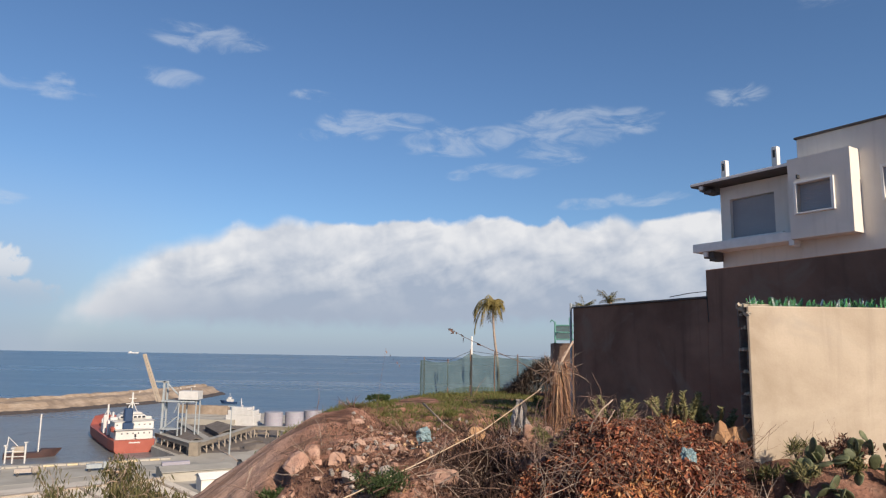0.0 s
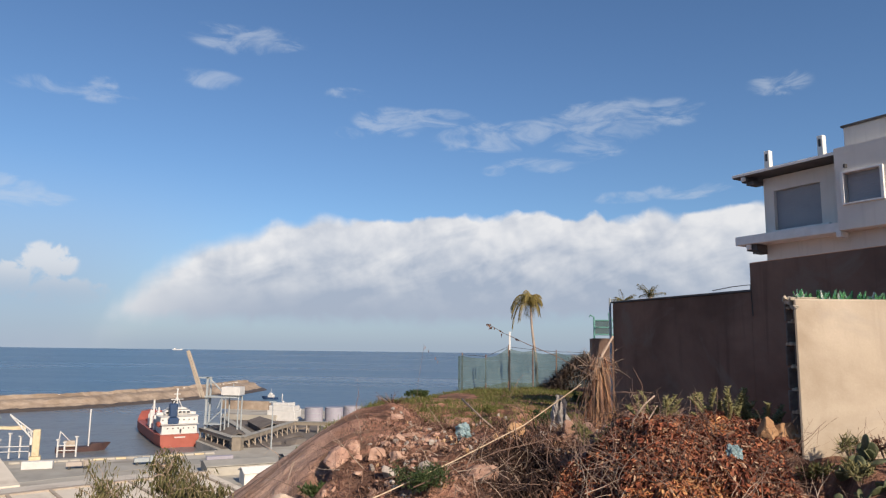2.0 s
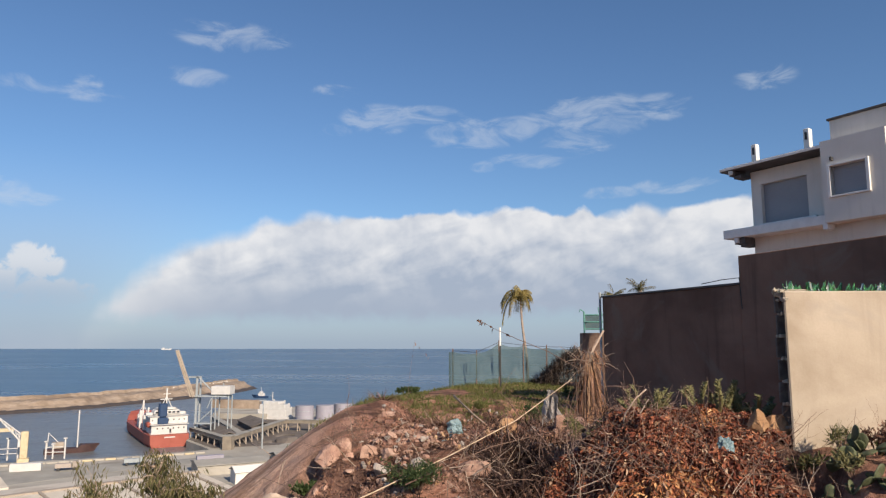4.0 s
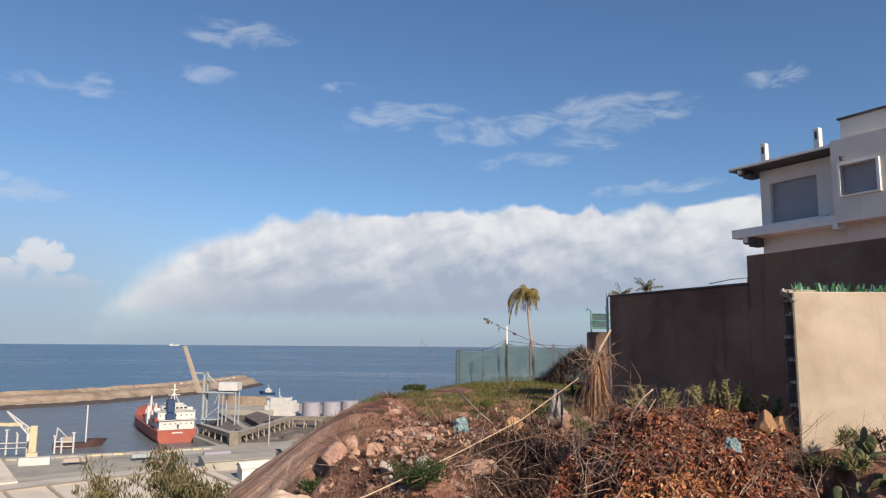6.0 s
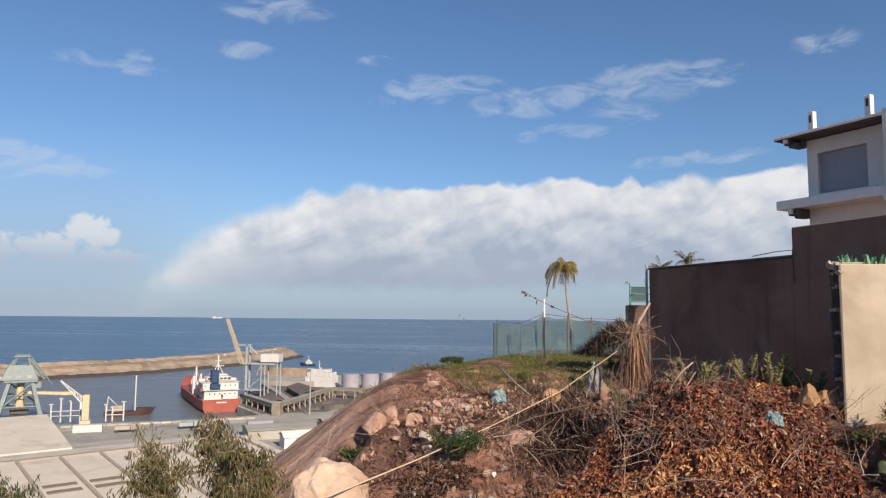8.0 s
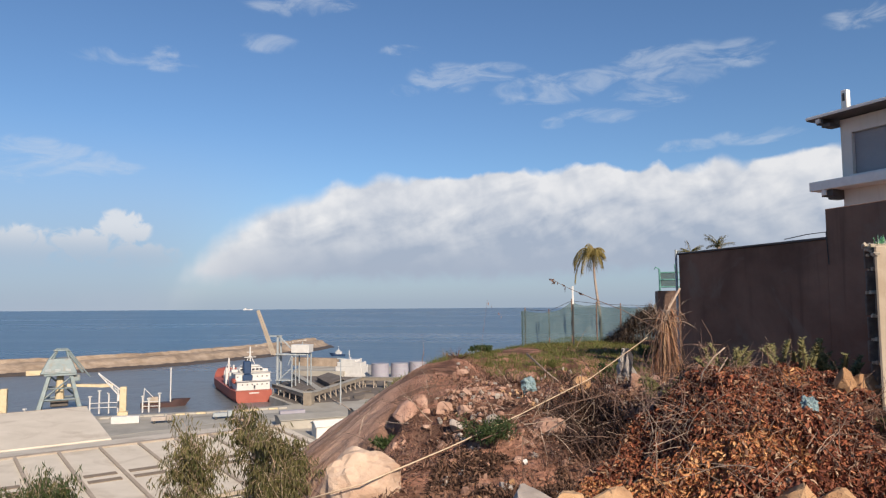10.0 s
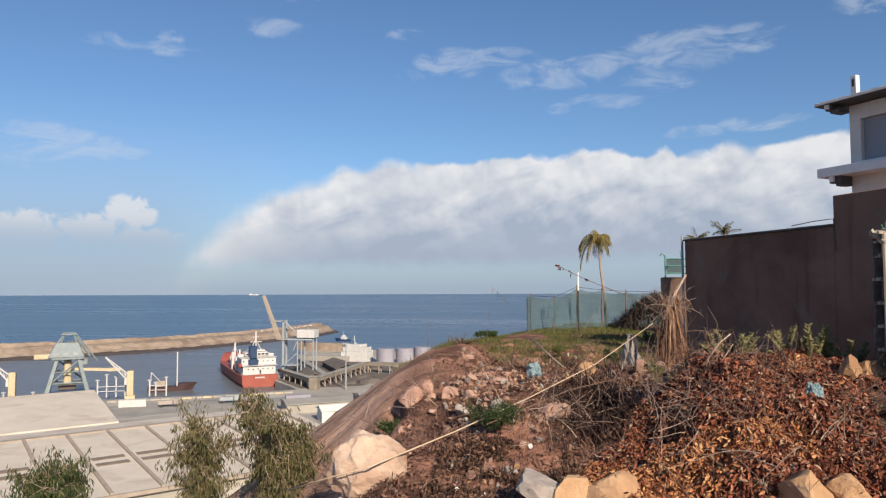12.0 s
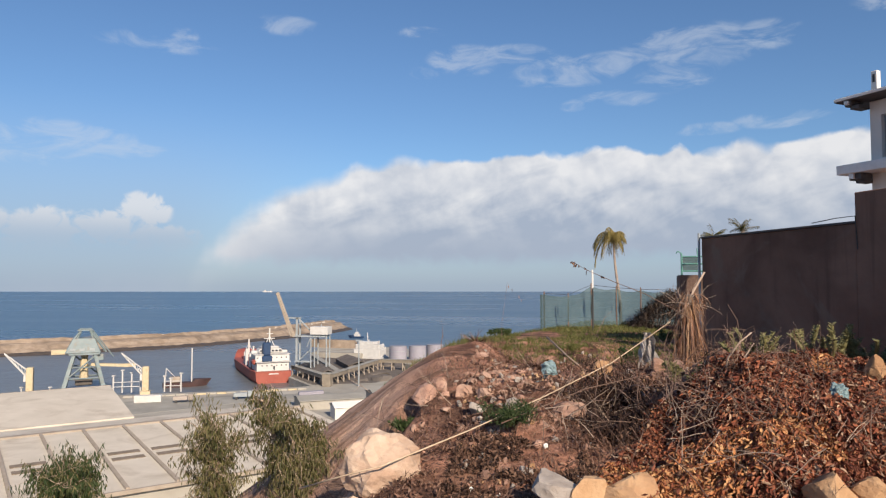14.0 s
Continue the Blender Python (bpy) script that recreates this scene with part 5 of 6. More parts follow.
def strand(bm_v, bm_f, p, d, l, w, droop, r, seg=5):
    """A narrow drooping ribbon into vertex and face lists."""
    s = d.cross(Vector((0, 0, 1)))
    s = (s if s.length > 0.05 else Vector((1, 0, 0))).normalized()
    s = (s + 0.5 * any_way(r)).normalized()
    k = len(bm_v)
    q, v = p.copy(), d.copy()
    for i in range(seg + 1):
        ww = w * (1 - 0.85 * (i / seg) ** 1.5) * (0.6 if i == 0 else 1)
        bm_v += [tuple(q - s * ww / 2), tuple(q + s * ww / 2)]
        v = (v + Vector((0, 0, -droop / seg))).normalized()
        q = q + v * (l / seg)
    for i in range(seg):
        a = k + 2 * i
        bm_f.append((a, a + 1, a + 3, a + 2))


def list_mesh(name, v, f, mat):
    me = bpy.data.meshes.new(name)
    me.from_pydata(v, [], f)
    me.materials.append(mat)
    return me


def stuff(name, me, label, category):
    return tagged(new(name, me), label, category, kind="stuff")


# ---------------------------------------------------------------- grass and scrub on the flat top
rg = random.Random(11)
v, f = [], []
while len(f) < 76000:
    y = 10.2 + 18.0 * rg.random() ** 0.9
    x = rg.uniform(-3.0, 3.6) - 0.05 * (y - 12)
    if fractal(x * 0.45, y * 0.30, 3.0, 3) < -0.30 + 0.30 * (1 - ease(y, 11, 14)):
        continue
    h = rg.uniform(0.04, 0.13) * (1.0 + 0.9 * max(0, fractal(x * 0.8, y * 0.6, 6.0, 2)))
    strand(v, f, Vector((x, y, ground_z(x, y) - 0.01)), (any_way(rg) * 0.5 + Vector((0, 0, 1))).normalized(), h, 0.016, 0.7, rg, 2)
stuff("grass", list_mesh("grass", v, f, M_GRASS), "patchy green and yellow grass on the flat top", "grass")


def bush(x, y, size, count, mat, label, height=1.0, leaf=(0.05, 0.02), name="bush", stems=8, seed=0, z=None, group=""):
    r = random.Random(seed)
    z = ground_z(x, y) if z is None else z
    ob = thing(name, (x, y, z), label, "bush", group)
    leaves, bm = [], bmesh.new()
    for k in range(stems):
        a = r.uniform(0, 6.28)
        tip = Vector((math.cos(a) * size * r.uniform(0.2, 0.9), math.sin(a) * size * r.uniform(0.2, 0.9), size * height * r.uniform(0.5, 1.0)))
        mid = tip * 0.5 + Vector((0, 0, 0.15 * size))
        tube(bm, [Vector((0, 0, -0.03)), mid, tip], 0.012 * size / 0.4, 0.003, 4)
        for _ in range(count // stems):
            t = r.uniform(0.35, 1.05)
            p = (mid * (2 * (1 - t)) * 0.5 + tip * t) + any_way(r) * size * 0.22 * r.random()
            p.z = max(p.z, 0.01)
            leaves.append(leaf_at(r, p, any_way(r, 0.5), leaf[0] * r.uniform(0.6, 1.3), leaf[1] * r.uniform(0.7, 1.2)))
    part("branchwork", bm, M_TWIG, ob)
    o = new("foliage", leaf_mesh("foliage", leaves, mat))
    o.parent = ob
    return ob


bush(-2.05, 19.6, 0.36, 700, M_GREEN, "low dark green shrub on the slope edge", 0.5, (0.09, 0.04), seed=3)
bush(-0.52, 6.45, 0.42, 1900, M_GREEN, "low feathery green weed among the rubble", 0.6, (0.05, 0.012), seed=4, stems=18)
bush(-1.76, 7.15, 0.2, 300, M_GREEN, "small green weed under the rock ledge", 0.5, (0.06, 0.03), seed=5)
bush(1.15, 6.85, 0.30, 520, M_SUCC, "yellow-green weed in the dry leaves", 1.1, (0.05, 0.014), seed=6)
bush(3.0, 13.6, 0.5, 600, M_GREEN, "dark green shrub at the foot of the wall", 0.7, (0.09, 0.04), seed=8)
bush(1.15, 13.2, 0.4, 500, M_GREEN, "scrubby green bush at the edge of the grass", 0.9, (0.08, 0.035), seed=9)
bush(0.1, 15.0, 0.3, 380, M_GRASS, "yellowish tuft of rough grass", 0.9, (0.10, 0.014), seed=10)
bush(2.2, 16.5, 0.42, 460, M_GREEN, "scrubby green bush at the edge of the grass", 0.9, (0.08, 0.035), seed=19)

# ---------------------------------------------------------------- palm
def palm(at, height, crown, fronds, label, lean=(0, 0), seed=0, trunk_r=0.09, droopy=1.0, rise=(0.2, 2.6), windblown=0.0, leaf=None):
    r = random.Random(seed)
    ob = thing("palm_tree", at, label, "palm")
    top = Vector((lean[0], lean[1], height))
    pts = [Vector((lean[0] * max(t, 0) ** 1.5 + 0.03 * math.sin(7 * t), lean[1] * t, height * t)) for t in np.linspace(-0.03, 1, 12)]
    part("trunk", tube(bmesh.new(), pts, trunk_r * 1.35, trunk_r * 0.8, 9), M_BARK, ob)
    for k in range(fronds):
        a = 6.283 * k / fronds + r.uniform(-0.3, 0.3)
        d = Vector((math.cos(a), math.sin(a), r.uniform(*rise))).normalized()
        sag = droopy * r.uniform(0.6, 1.25)
        v, f = [], []
        q, l, seg = top.copy(), crown * r.uniform(0.75, 1.1) * (1.0 + windblown * max(0.0, -math.cos(a)) - 0.8 * windblown * max(0.0, math.cos(a))), 9
        rib = [q.copy()]
        for i in range(seg):
            d = (d + Vector((0, 0, -0.34 * sag))).normalized()
            nq = q + d * l / seg
            for j in range(9):
                p = q.lerp(nq, j / 9)
                s = d.cross(Vector((0, 0, 1))).normalized()
                for side in (-1, 1):
                    strand(v, f, p, (s * side * 0.8 + d * 0.6 + any_way(r) * 0.25).normalized(), crown * 0.34 * (1 - 0.4 * i / seg) * r.uniform(0.6, 1.1), 0.010 * crown, 1.9, r, 3)
            q = nq
            rib.append(q.copy())
        o = new("frond", list_mesh("frond", v, f, leaf or M_PALMLEAF))
        o.parent = ob
        part("stalk", tube(bmesh.new(), rib, 0.018 * crown, 0.004 * crown, 4), M_PALMLEAF, o)
    return ob


palm((1.78, 26.0, ground_z(1.78, 26.0) - 0.03), 3.34, 1.0, 24, "slender queen palm with yellowing drooping fronds", (-0.24, 0.0), 2, 0.045, 1.15, windblown=0.38)
for x, y, hgt, s in ((3.25, 16.3, 2.62, 21), (3.72, 15.6, 2.72, 22)):
    palm((x, y, 43.4), hgt, 0.38, 10, "small palm whose tip shows over the wall", (0, 0), s, 0.05, 0.3, (0.3, 2.0), leaf=M_EUCA)

# ---------------------------------------------------------------- net fence, poles, wire
fence = thing("net_fence", (0, 0, 0), "green shade-net fence sagging between thin posts", "fence")
fline = [(-0.9, 23.4), (-0.1, 24.2), (0.7, 24.6), (1.6, 25.2), (2.5, 25.8), (3.6, 26.4), (4.6, 27.0)]
fh = [1.22, 1.10, 1.45, 1.35, 1.30, 1.25, 1.2]
bm = bmesh.new()
rows = []
for i, ((ax, ay), (bx, by)) in enumerate(zip(fline, fline[1:])):
    for j in range(24):
        t = j / 24
        x, y = ax + (bx - ax) * t, ay + (by - ay) * t
        h = fh[i] * (1 - t) + fh[i + 1] * t - 0.09 * math.sin(math.pi * t)
        z = ground_z(x, y)
        wv = 0.13 * math.sin(5.1 * (i + t)) + 0.08 * math.sin(17 * (i + t))
        rows.append([bm.verts.new((x + wv * 0.4 * (1 - u), y + wv * (1 - abs(2 * u - 1)), z + h * u)) for u in (0, 0.25, 0.5, 0.75, 1.0)])
for a, b in zip(rows, rows[1:]):
    for k in range(4):
        bm.faces.new((a[k], b[k], b[k + 1], a[k + 1]))
net = part("net", bm, M_NET, fence, smooth=True)
for (x, y), h in zip(fline, fh):
    part("post", rod(bmesh.new(), (x, y, ground_z(x, y) - 0.1), (x, y, ground_z(x, y) + h + 0.1), 0.022), M_TWIG, fence)
part("top_wire", tube(bmesh.new(), [Vector((x, y, ground_z(x, y) + h + 0.03)) for (x, y), h in zip(fline, fh)], 0.008, n=4), M_DARK, fence)
# end flap of the net, folded back towards the camera
bm = bmesh.new()
rows = []
for j in range(9):
    t = j / 8
    x, y = -0.9 - 0.10 * t + 0.05 * math.sin(9 * t), 23.4 - 1.1 * t
    z = ground_z(x, y)
    rows.append([bm.verts.new((x, y, z + (1.22 - 0.08 * t) * u)) for u in (0, 0.33, 0.66, 1.0)])
for a, b in zip(rows, rows[1:]):
    for k in range(3):
        bm.faces.new((a[k], b[k], b[k + 1], a[k + 1]))
part("net_flap", bm, M_NET, fence, "doubled end of the green net", smooth=True)
pole = thing("pole", (0.68, 22.0, ground_z(0.68, 22.0)), "white-topped metal fence pole", "pole")
part("shaft", rod(bmesh.new(), (0, 0, -0.1), (0, 0, 1.35), 0.03), M_DARK, pole)
part("tip", rod(bmesh.new(), (0, 0, 1.35), (0, 0, 1.93), 0.03), M_HOUSE_TRIM, pole, "white painted top")

# dark heap of cut branches against the far wall, and the green gate frame
bm = bmesh.new()
rd = random.Random(8)
v, f = [], []
for k in range(9000):
    t = rd.random()
    x = 1.95 + 2.9 * t
    y = 24.5 - 1.2 * t + rd.uniform(-0.7, 0.7)
    h = 1.32 * ease(t, -0.05, 0.38) * (0.92 + 0.2 * fractal(x * 2, y, 1.0, 2))
    z = ground_z(x, y) + max(0.02, h) * rd.random() ** 0.5
    strand(v, f, Vector((x, y, z)), any_way(rd, 0.1), rd.uniform(0.15, 0.35), 0.022, 0.9, rd, 2)
heap = stuff("brush_heap", list_mesh("brush_heap", v, f, leaf_material("dark_brush", [(0.035, 0.025, 0.02), (0.07, 0.05, 0.04), (0.11, 0.08, 0.06)], 0.9, 0.0)), "dark heap of cut branches behind the grass", "brush heap")
G = frame_of((2.72, 17.5, 45.2), (1, -0.15))
gate = thing("balcony_rail", (0, 0, 0), "sea-green painted metal rail frame on a ledge", "railing")
on(G, gate, "post", [], M_GREEN_PAINT, rods=[((0, 0, -0.05), (0, 0, 0.5), 0.025)])
on(G, gate, "post", [], M_GREEN_PAINT, rods=[((0.42, 0, -0.05), (0.42, 0, 0.5), 0.025)])
for z in (0.06, 0.24, 0.42):
    on(G, gate, "bar", [], M_GREEN_PAINT, rods=[((0, 0, z), (0.5, 0, z), 0.018)])
on(G, gate, "panel", [((0.02, 0.0, 0.05), (0.42, 0.008, 0.42))], M_NET, "thin green mesh panel")
on(G, gate, "hook", [], M_GREEN_PAINT, rods=[((0, 0, 0.5), (-0.09, 0, 0.56), 0.014), ((-0.09, 0, 0.56), (-0.12, 0, 0.50), 0.012), ((0.38, 0, 0.42), (0.36, 0, 0.62), 0.012)])
ledge = thing("ledge", (0, 0, 0), "dark ledge of brushwood and soil under the rail", "ledge", kind="structure", bm=prism(bmesh.new(), [(2.62, 17.2), (3.4, 16.9), (3.6, 18.4), (2.75, 18.6)], 43.2, 45.16), mat=M_TWIG)

# ---------------------------------------------------------------- rocks
def rock(x, y, z, size, seed, mat, squash=(1, 1, 0.85), turn=0.0, label="pale angular limestone rock in the rubble", group="rocks in the rubble", sub=3, name="rock", jag=0.28, cut=(0.48, 0.82)):
    g = ground_z(x, y)
    z = min(max(z, g + 0.22 * size * squash[2]), g + 0.78 * size * squash[2])
    ob = thing(name, (x, y, z), label, "rock", group, turn=turn, bm=stone_bm(size, seed, squash, jag, sub, cut), mat=mat, smooth=False)
    return ob


rock(-1.62, 5.6, 43.30, 0.37, 44, M_BOULDER, (1.0, 0.85, 0.86), 20, "large pale limestone boulder with a chipped face", "", 4, "boulder", 0.34, (0.7, 0.97))
rock(-1.88, 5.35, 43.06, 0.30, 42, M_BOULDER, (1.1, 0.9, 0.6), 70, "flat pale stone under the boulder", "", 3)
# the overhanging earthy slab with a dark cleft beneath it, and the pale rocks behind
rock(-1.66, 7.62, 43.46, 0.20, 401, M_ROCK_RED, (1.0, 0.9, 0.85), 15, "tall earth-stained slab beside a dark cleft", "", 3)
rock(-1.48, 7.75, 43.55, 0.17, 402, M_ROCK_RED, (1.2, 0.9, 0.8), 70, "earth-stained rock embedded in the bank", "", 3, jag=0.5, cut=(0.38, 0.75))
for x, y, s, sd, sq in ((-1.18, 7.49, 0.115, 403, (0.8, 0.8, 1.25)), (-1.13, 7.87, 0.09, 404, (1, 0.9, 0.9)), (-0.98, 7.98, 0.105, 405, (0.9, 0.8, 1.1)), (-0.91, 7.38, 0.12, 406, (0.9, 0.9, 1.15)), (-0.80, 7.7, 0.07, 407, (1, 0.8, 0.8)),
                        (-1.05, 8.15, 0.08, 408, (1, 0.8, 0.9)), (-0.86, 8.3, 0.075, 409, (1, 0.8, 0.8)), (-0.70, 7.45, 0.07, 410, (1, 0.8, 0.9)), (-1.32, 7.2, 0.075, 411, (1.1, 0.8, 0.8)), (-0.62, 8.0, 0.06, 412, (1, 0.8, 0.8)), (-1.0, 7.6, 0.06, 413, (1, 0.9, 0.9))):
    rock(x, y, ground_z(x, y), s * 1.25, sd, M_ROCK_PINK, (sq[0] * 1.2, sq[1] * 1.1, sq[2] * 0.62), sd * 47, "pale pinkish angular rock embedded in the bank", "pale rocks in the bank", 3, jag=0.5, cut=(0.34, 0.70))
for x, y, z, s, sd, mt, sq in ((0.42, 8.35, 43.83, 0.17, 1, M_ROCK, (0.9, 0.8, 1.0)), (1.05, 8.2, 43.78, 0.15, 2, M_ROCK_PINK, (1.0, 0.8, 0.9)), (1.28, 8.15, 43.78, 0.15, 3, M_ROCK_RED, (1.1, 0.8, 0.8)),
                              (-0.94, 6.95, 43.60, 0.115, 4, M_ROCK_GREY, (1.1, 0.8, 0.85)), (1.95, 8.1, 43.95, 0.18, 5, M_ROCK_RED, (1.2, 0.9, 0.7)),
                              (2.80, 6.22, 44.14, 0.20, 6, M_ROCK, (1.0, 0.8, 0.8)), (2.62, 6.15, 44.22, 0.15, 7, M_ROCK, (0.8, 0.7, 1.1)),
                              (-0.08, 4.78, 43.54, 0.22, 8, M_ROCK_GREY, (1.2, 0.9, 0.75)), (0.17, 4.70, 43.61, 0.25, 9, M_ROCK, (0.8, 0.8, 1.0)), (0.50, 4.85, 43.65, 0.21, 10, M_ROCK, (1.1, 0.8, 0.85)), (0.38, 4.66, 43.46, 0.20, 30, M_ROCK, (1, 0.8, 0.8)),
                              (1.75, 4.66, 43.68, 0.26, 11, M_ROCK, (1.1, 0.9, 0.85)), (2.02, 4.75, 43.74, 0.21, 12, M_ROCK, (1.2, 0.8, 0.8)), (1.45, 4.5, 43.45, 0.14, 13, M_ROCK, (1, 0.8, 0.8)),
                              (0.55, 5.6, 43.62, 0.12, 14, M_ROCK, (1.2, 0.8, 0.6)), (-0.55, 6.9, 43.58, 0.10, 19, M_ROCK_GREY, (1, 0.8, 0.8)),
                              (-1.2, 9.3, 43.85, 0.12, 20, M_ROCK_RED, (1.3, 0.9, 0.8)), (-0.35, 5.6, 43.35, 0.09, 21, M_ROCK_GREY, (1.1, 0.8, 0.7)), (0.02, 6.9, 43.55, 0.20, 22, M_ROCK_RED, (0.9, 0.9, 0.9)),
                              (1.2, 7.1, 43.9, 0.12, 23, M_ROCK_RED, (1, 0.8, 0.8)), (0.75, 8.5, 43.72, 0.11, 24, M_ROCK_GREY, (1, 0.8, 0.8)), (-1.7, 6.4, 43.1, 0.13, 25, M_ROCK_RED, (1, 0.8, 0.8))):
    rock(x, y, z, s, sd, mt, sq, sd * 40, {"pinkish_rock": "pinkish angular rock in the rubble", "pale_limestone": "pale angular limestone rock in the rubble", "grey_rubble": "grey broken concrete lump in the rubble", "earthy_stone": "reddish earth-stained rock in the rubble"}[mt.name])

rr = random.Random(21)
for k in range(80):
    x, y = rr.gauss(-0.85, 0.45), rr.uniform(6.0, 9.0)
    rock(x, y, ground_z(x, y) - 0.02, rr.uniform(0.025, 0.075), 300 + k, M_ROCK_RED if rr.random() < 0.8 else M_ROCK_GREY, (1.2, 0.8, rr.uniform(0.45, 0.85)), rr.uniform(0, 360), "small broken stone in the reddish rubble", "small stones in the rubble", 2)
bm_lists = {M_ROCK_RED: ([], []), M_ROCK_GREY: ([], []), M_ROCK: ([], [])}
protos = []
for k in range(6):
    b = stone_bm(1.0, 60 + k, (1, rr.uniform(0.7, 1), rr.uniform(0.6, 0.9)), 0.3, 1)
    b.verts.ensure_lookup_table()
    protos.append(([p.co.copy() for p in b.verts], [[q.index for q in fc.verts] for fc in b.faces]))
    b.free()
for k in range(6500):
    y = 4.2 + 10.5 * rr.random() ** 1.4
    x = rr.uniform(-0.75 - 0.06 * y, 2.4)
    if x > 0.4 and y < 6.5:
        continue
    if fractal(x * 1.3, y * 1.1, 12.0, 3) < -0.1:
        continue
    s = 0.012 + 0.055 * rr.random() ** 3.0
    pv, pf = rr.choice(protos)
    mt = rr.choice((M_ROCK_RED,) * 9 + (M_ROCK_GREY,) * 2 + (M_ROCK,))
    vv, ff = bm_lists[mt]
    m = Matrix.Translation((x, y, ground_z(x, y) + s * 0.3)) @ Euler((rr.uniform(0, 6), rr.uniform(0, 6), rr.uniform(0, 6))).to_matrix().to_4x4() @ Matrix.Scale(s, 4)
    n0 = len(vv)
    vv += [tuple(m @ p) for p in pv]
    ff += [tuple(n0 + i for i in q) for q in pf]
for (mt, (vv, ff)), lab in zip(bm_lists.items(), ("small reddish stones strewn over the earth", "grey grit and rubble chips", "small pale limestone chips")):
    stuff("gravel", list_mesh("gravel", vv, ff, mt), lab, "gravel")

# ---------------------------------------------------------------- dry leaves
def pile_z(x, y):
    """Top of the dry leaf litter over the ground."""
    h = 0.15 * ease(x, -0.1, 0.9) * ease(y, 4.0, 4.9) * (1 - 0.7 * ease(y, 5.3, 6.4))
    return ground_z(x, y) + h * (1 + 0.9 * fractal(x * 1.6, y * 1.6, 8.0, 3))


rl = random.Random(31)
leaves, gold = [], []
while len(leaves) + len(gold) < 38000:
    x = rl.uniform(-0.3, 3.3)
    y = rl.uniform(4.0, 7.0)
    edge = 0.35 + 0.25 * fractal(x * 1.2, y * 1.2, 5.0, 2) + 0.35 * ease(y, 5.6, 6.6)
    if x < edge or (x > 2.85 and y > 5.9) or (x > 2.5 + 0.12 * fractal(y * 2, x, 1.0, 2) and y < 6.0) or rl.random() < 0.75 * ease(y, 6.1, 6.9) * ease(x, 0.9, 1.5) + 0.35 * ease(y, 6.5, 7.0):
        continue
    g = ground_z(x, y)
    p = Vector((x, y, g + (pile_z(x, y) - g) * rl.uniform(0.45, 1.12) + 0.035 + 0.05 * max(0.0, fractal(x * 5, y * 5, 2.0, 2))))
    d = (any_way(rl) * 0.8 + Vector((0.0, -0.15, -0.75))).normalized()
    l = rl.uniform(0.035, 0.085)
    lf = leaf_at(rl, p, d, l, l * rl.uniform(0.26, 0.46), rl.uniform(-0.1, 0.55))
    # mostly towards the front, leaves take the gold colours painted as if in sun
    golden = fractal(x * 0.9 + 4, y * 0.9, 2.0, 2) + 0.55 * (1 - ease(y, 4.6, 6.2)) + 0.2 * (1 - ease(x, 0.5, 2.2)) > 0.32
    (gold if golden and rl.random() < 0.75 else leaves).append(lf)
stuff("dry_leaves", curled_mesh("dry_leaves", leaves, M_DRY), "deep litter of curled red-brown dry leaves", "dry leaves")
stuff("dry_leaves", curled_mesh("dry_leaves", gold, M_DRY_GOLD), "golden dry leaves on the litter, sunlight put into their colour", "dry leaves")

leaves = []
for k in range(15000):
    x, y = rl.uniform(-1.0, 0.75), 4.4 + 1.9 * rl.random()
    if fractal(x * 1.4, y * 1.4, 23.0, 3) + 0.25 * (1 - ease(y, 5.2, 6.3)) < -0.02:
        continue
    p = Vector((x, y, ground_z(x, y) + rl.uniform(0.0, 0.06)))
    leaves.append(leaf_at(rl, p, any_way(rl), rl.uniform(0.03, 0.075), rl.uniform(0.012, 0.026), rl.uniform(0.0, 0.5)))
stuff("leaf_litter", curled_mesh("leaf_litter", leaves, leaf_material("rotting_leaf", [(0.035, 0.020, 0.015), (0.075, 0.040, 0.028), (0.13, 0.07, 0.048), (0.21, 0.125, 0.085)], 0.85, 0.05)), "dark rotting leaf litter between the front rocks", "dry leaves")
leaves = []
for k in range(16000):
    y = 4.3 + 7.5 * rl.random() ** 1.6
    x = rl.uniform(-1.6, 2.6)
    if fractal(x, y, 3.0, 2) < -0.15:
        continue
    p = Vector((x, y, ground_z(x, y) + rl.uniform(0.0, 0.05)))
    if ((x - 0.42) / 0.5) ** 2 + ((y - 7.05) / 0.5) ** 2 > 1.0:
        leaves.append(leaf_at(rl, p, any_way(rl), rl.uniform(0.03, 0.08), rl.uniform(0.012, 0.03)))
stuff("leaf_litter", leaf_mesh("leaf_litter", leaves, M_STRAW_DARK), "scattered dry leaves over the rubble", "dry leaves")


# ---------------------------------------------------------------- twigs, stems and the cane
def wander(p, d, l, r, seg=7, bend=0.35, sag=0.05):
    pts = [Vector(p)]
    d = Vector(d).normalized()
    for _ in range(seg):
        d = (d + any_way(r) * bend + Vector((0, 0, -sag))).normalized()
        pts.append(pts[-1] + d * l / seg)
    return pts


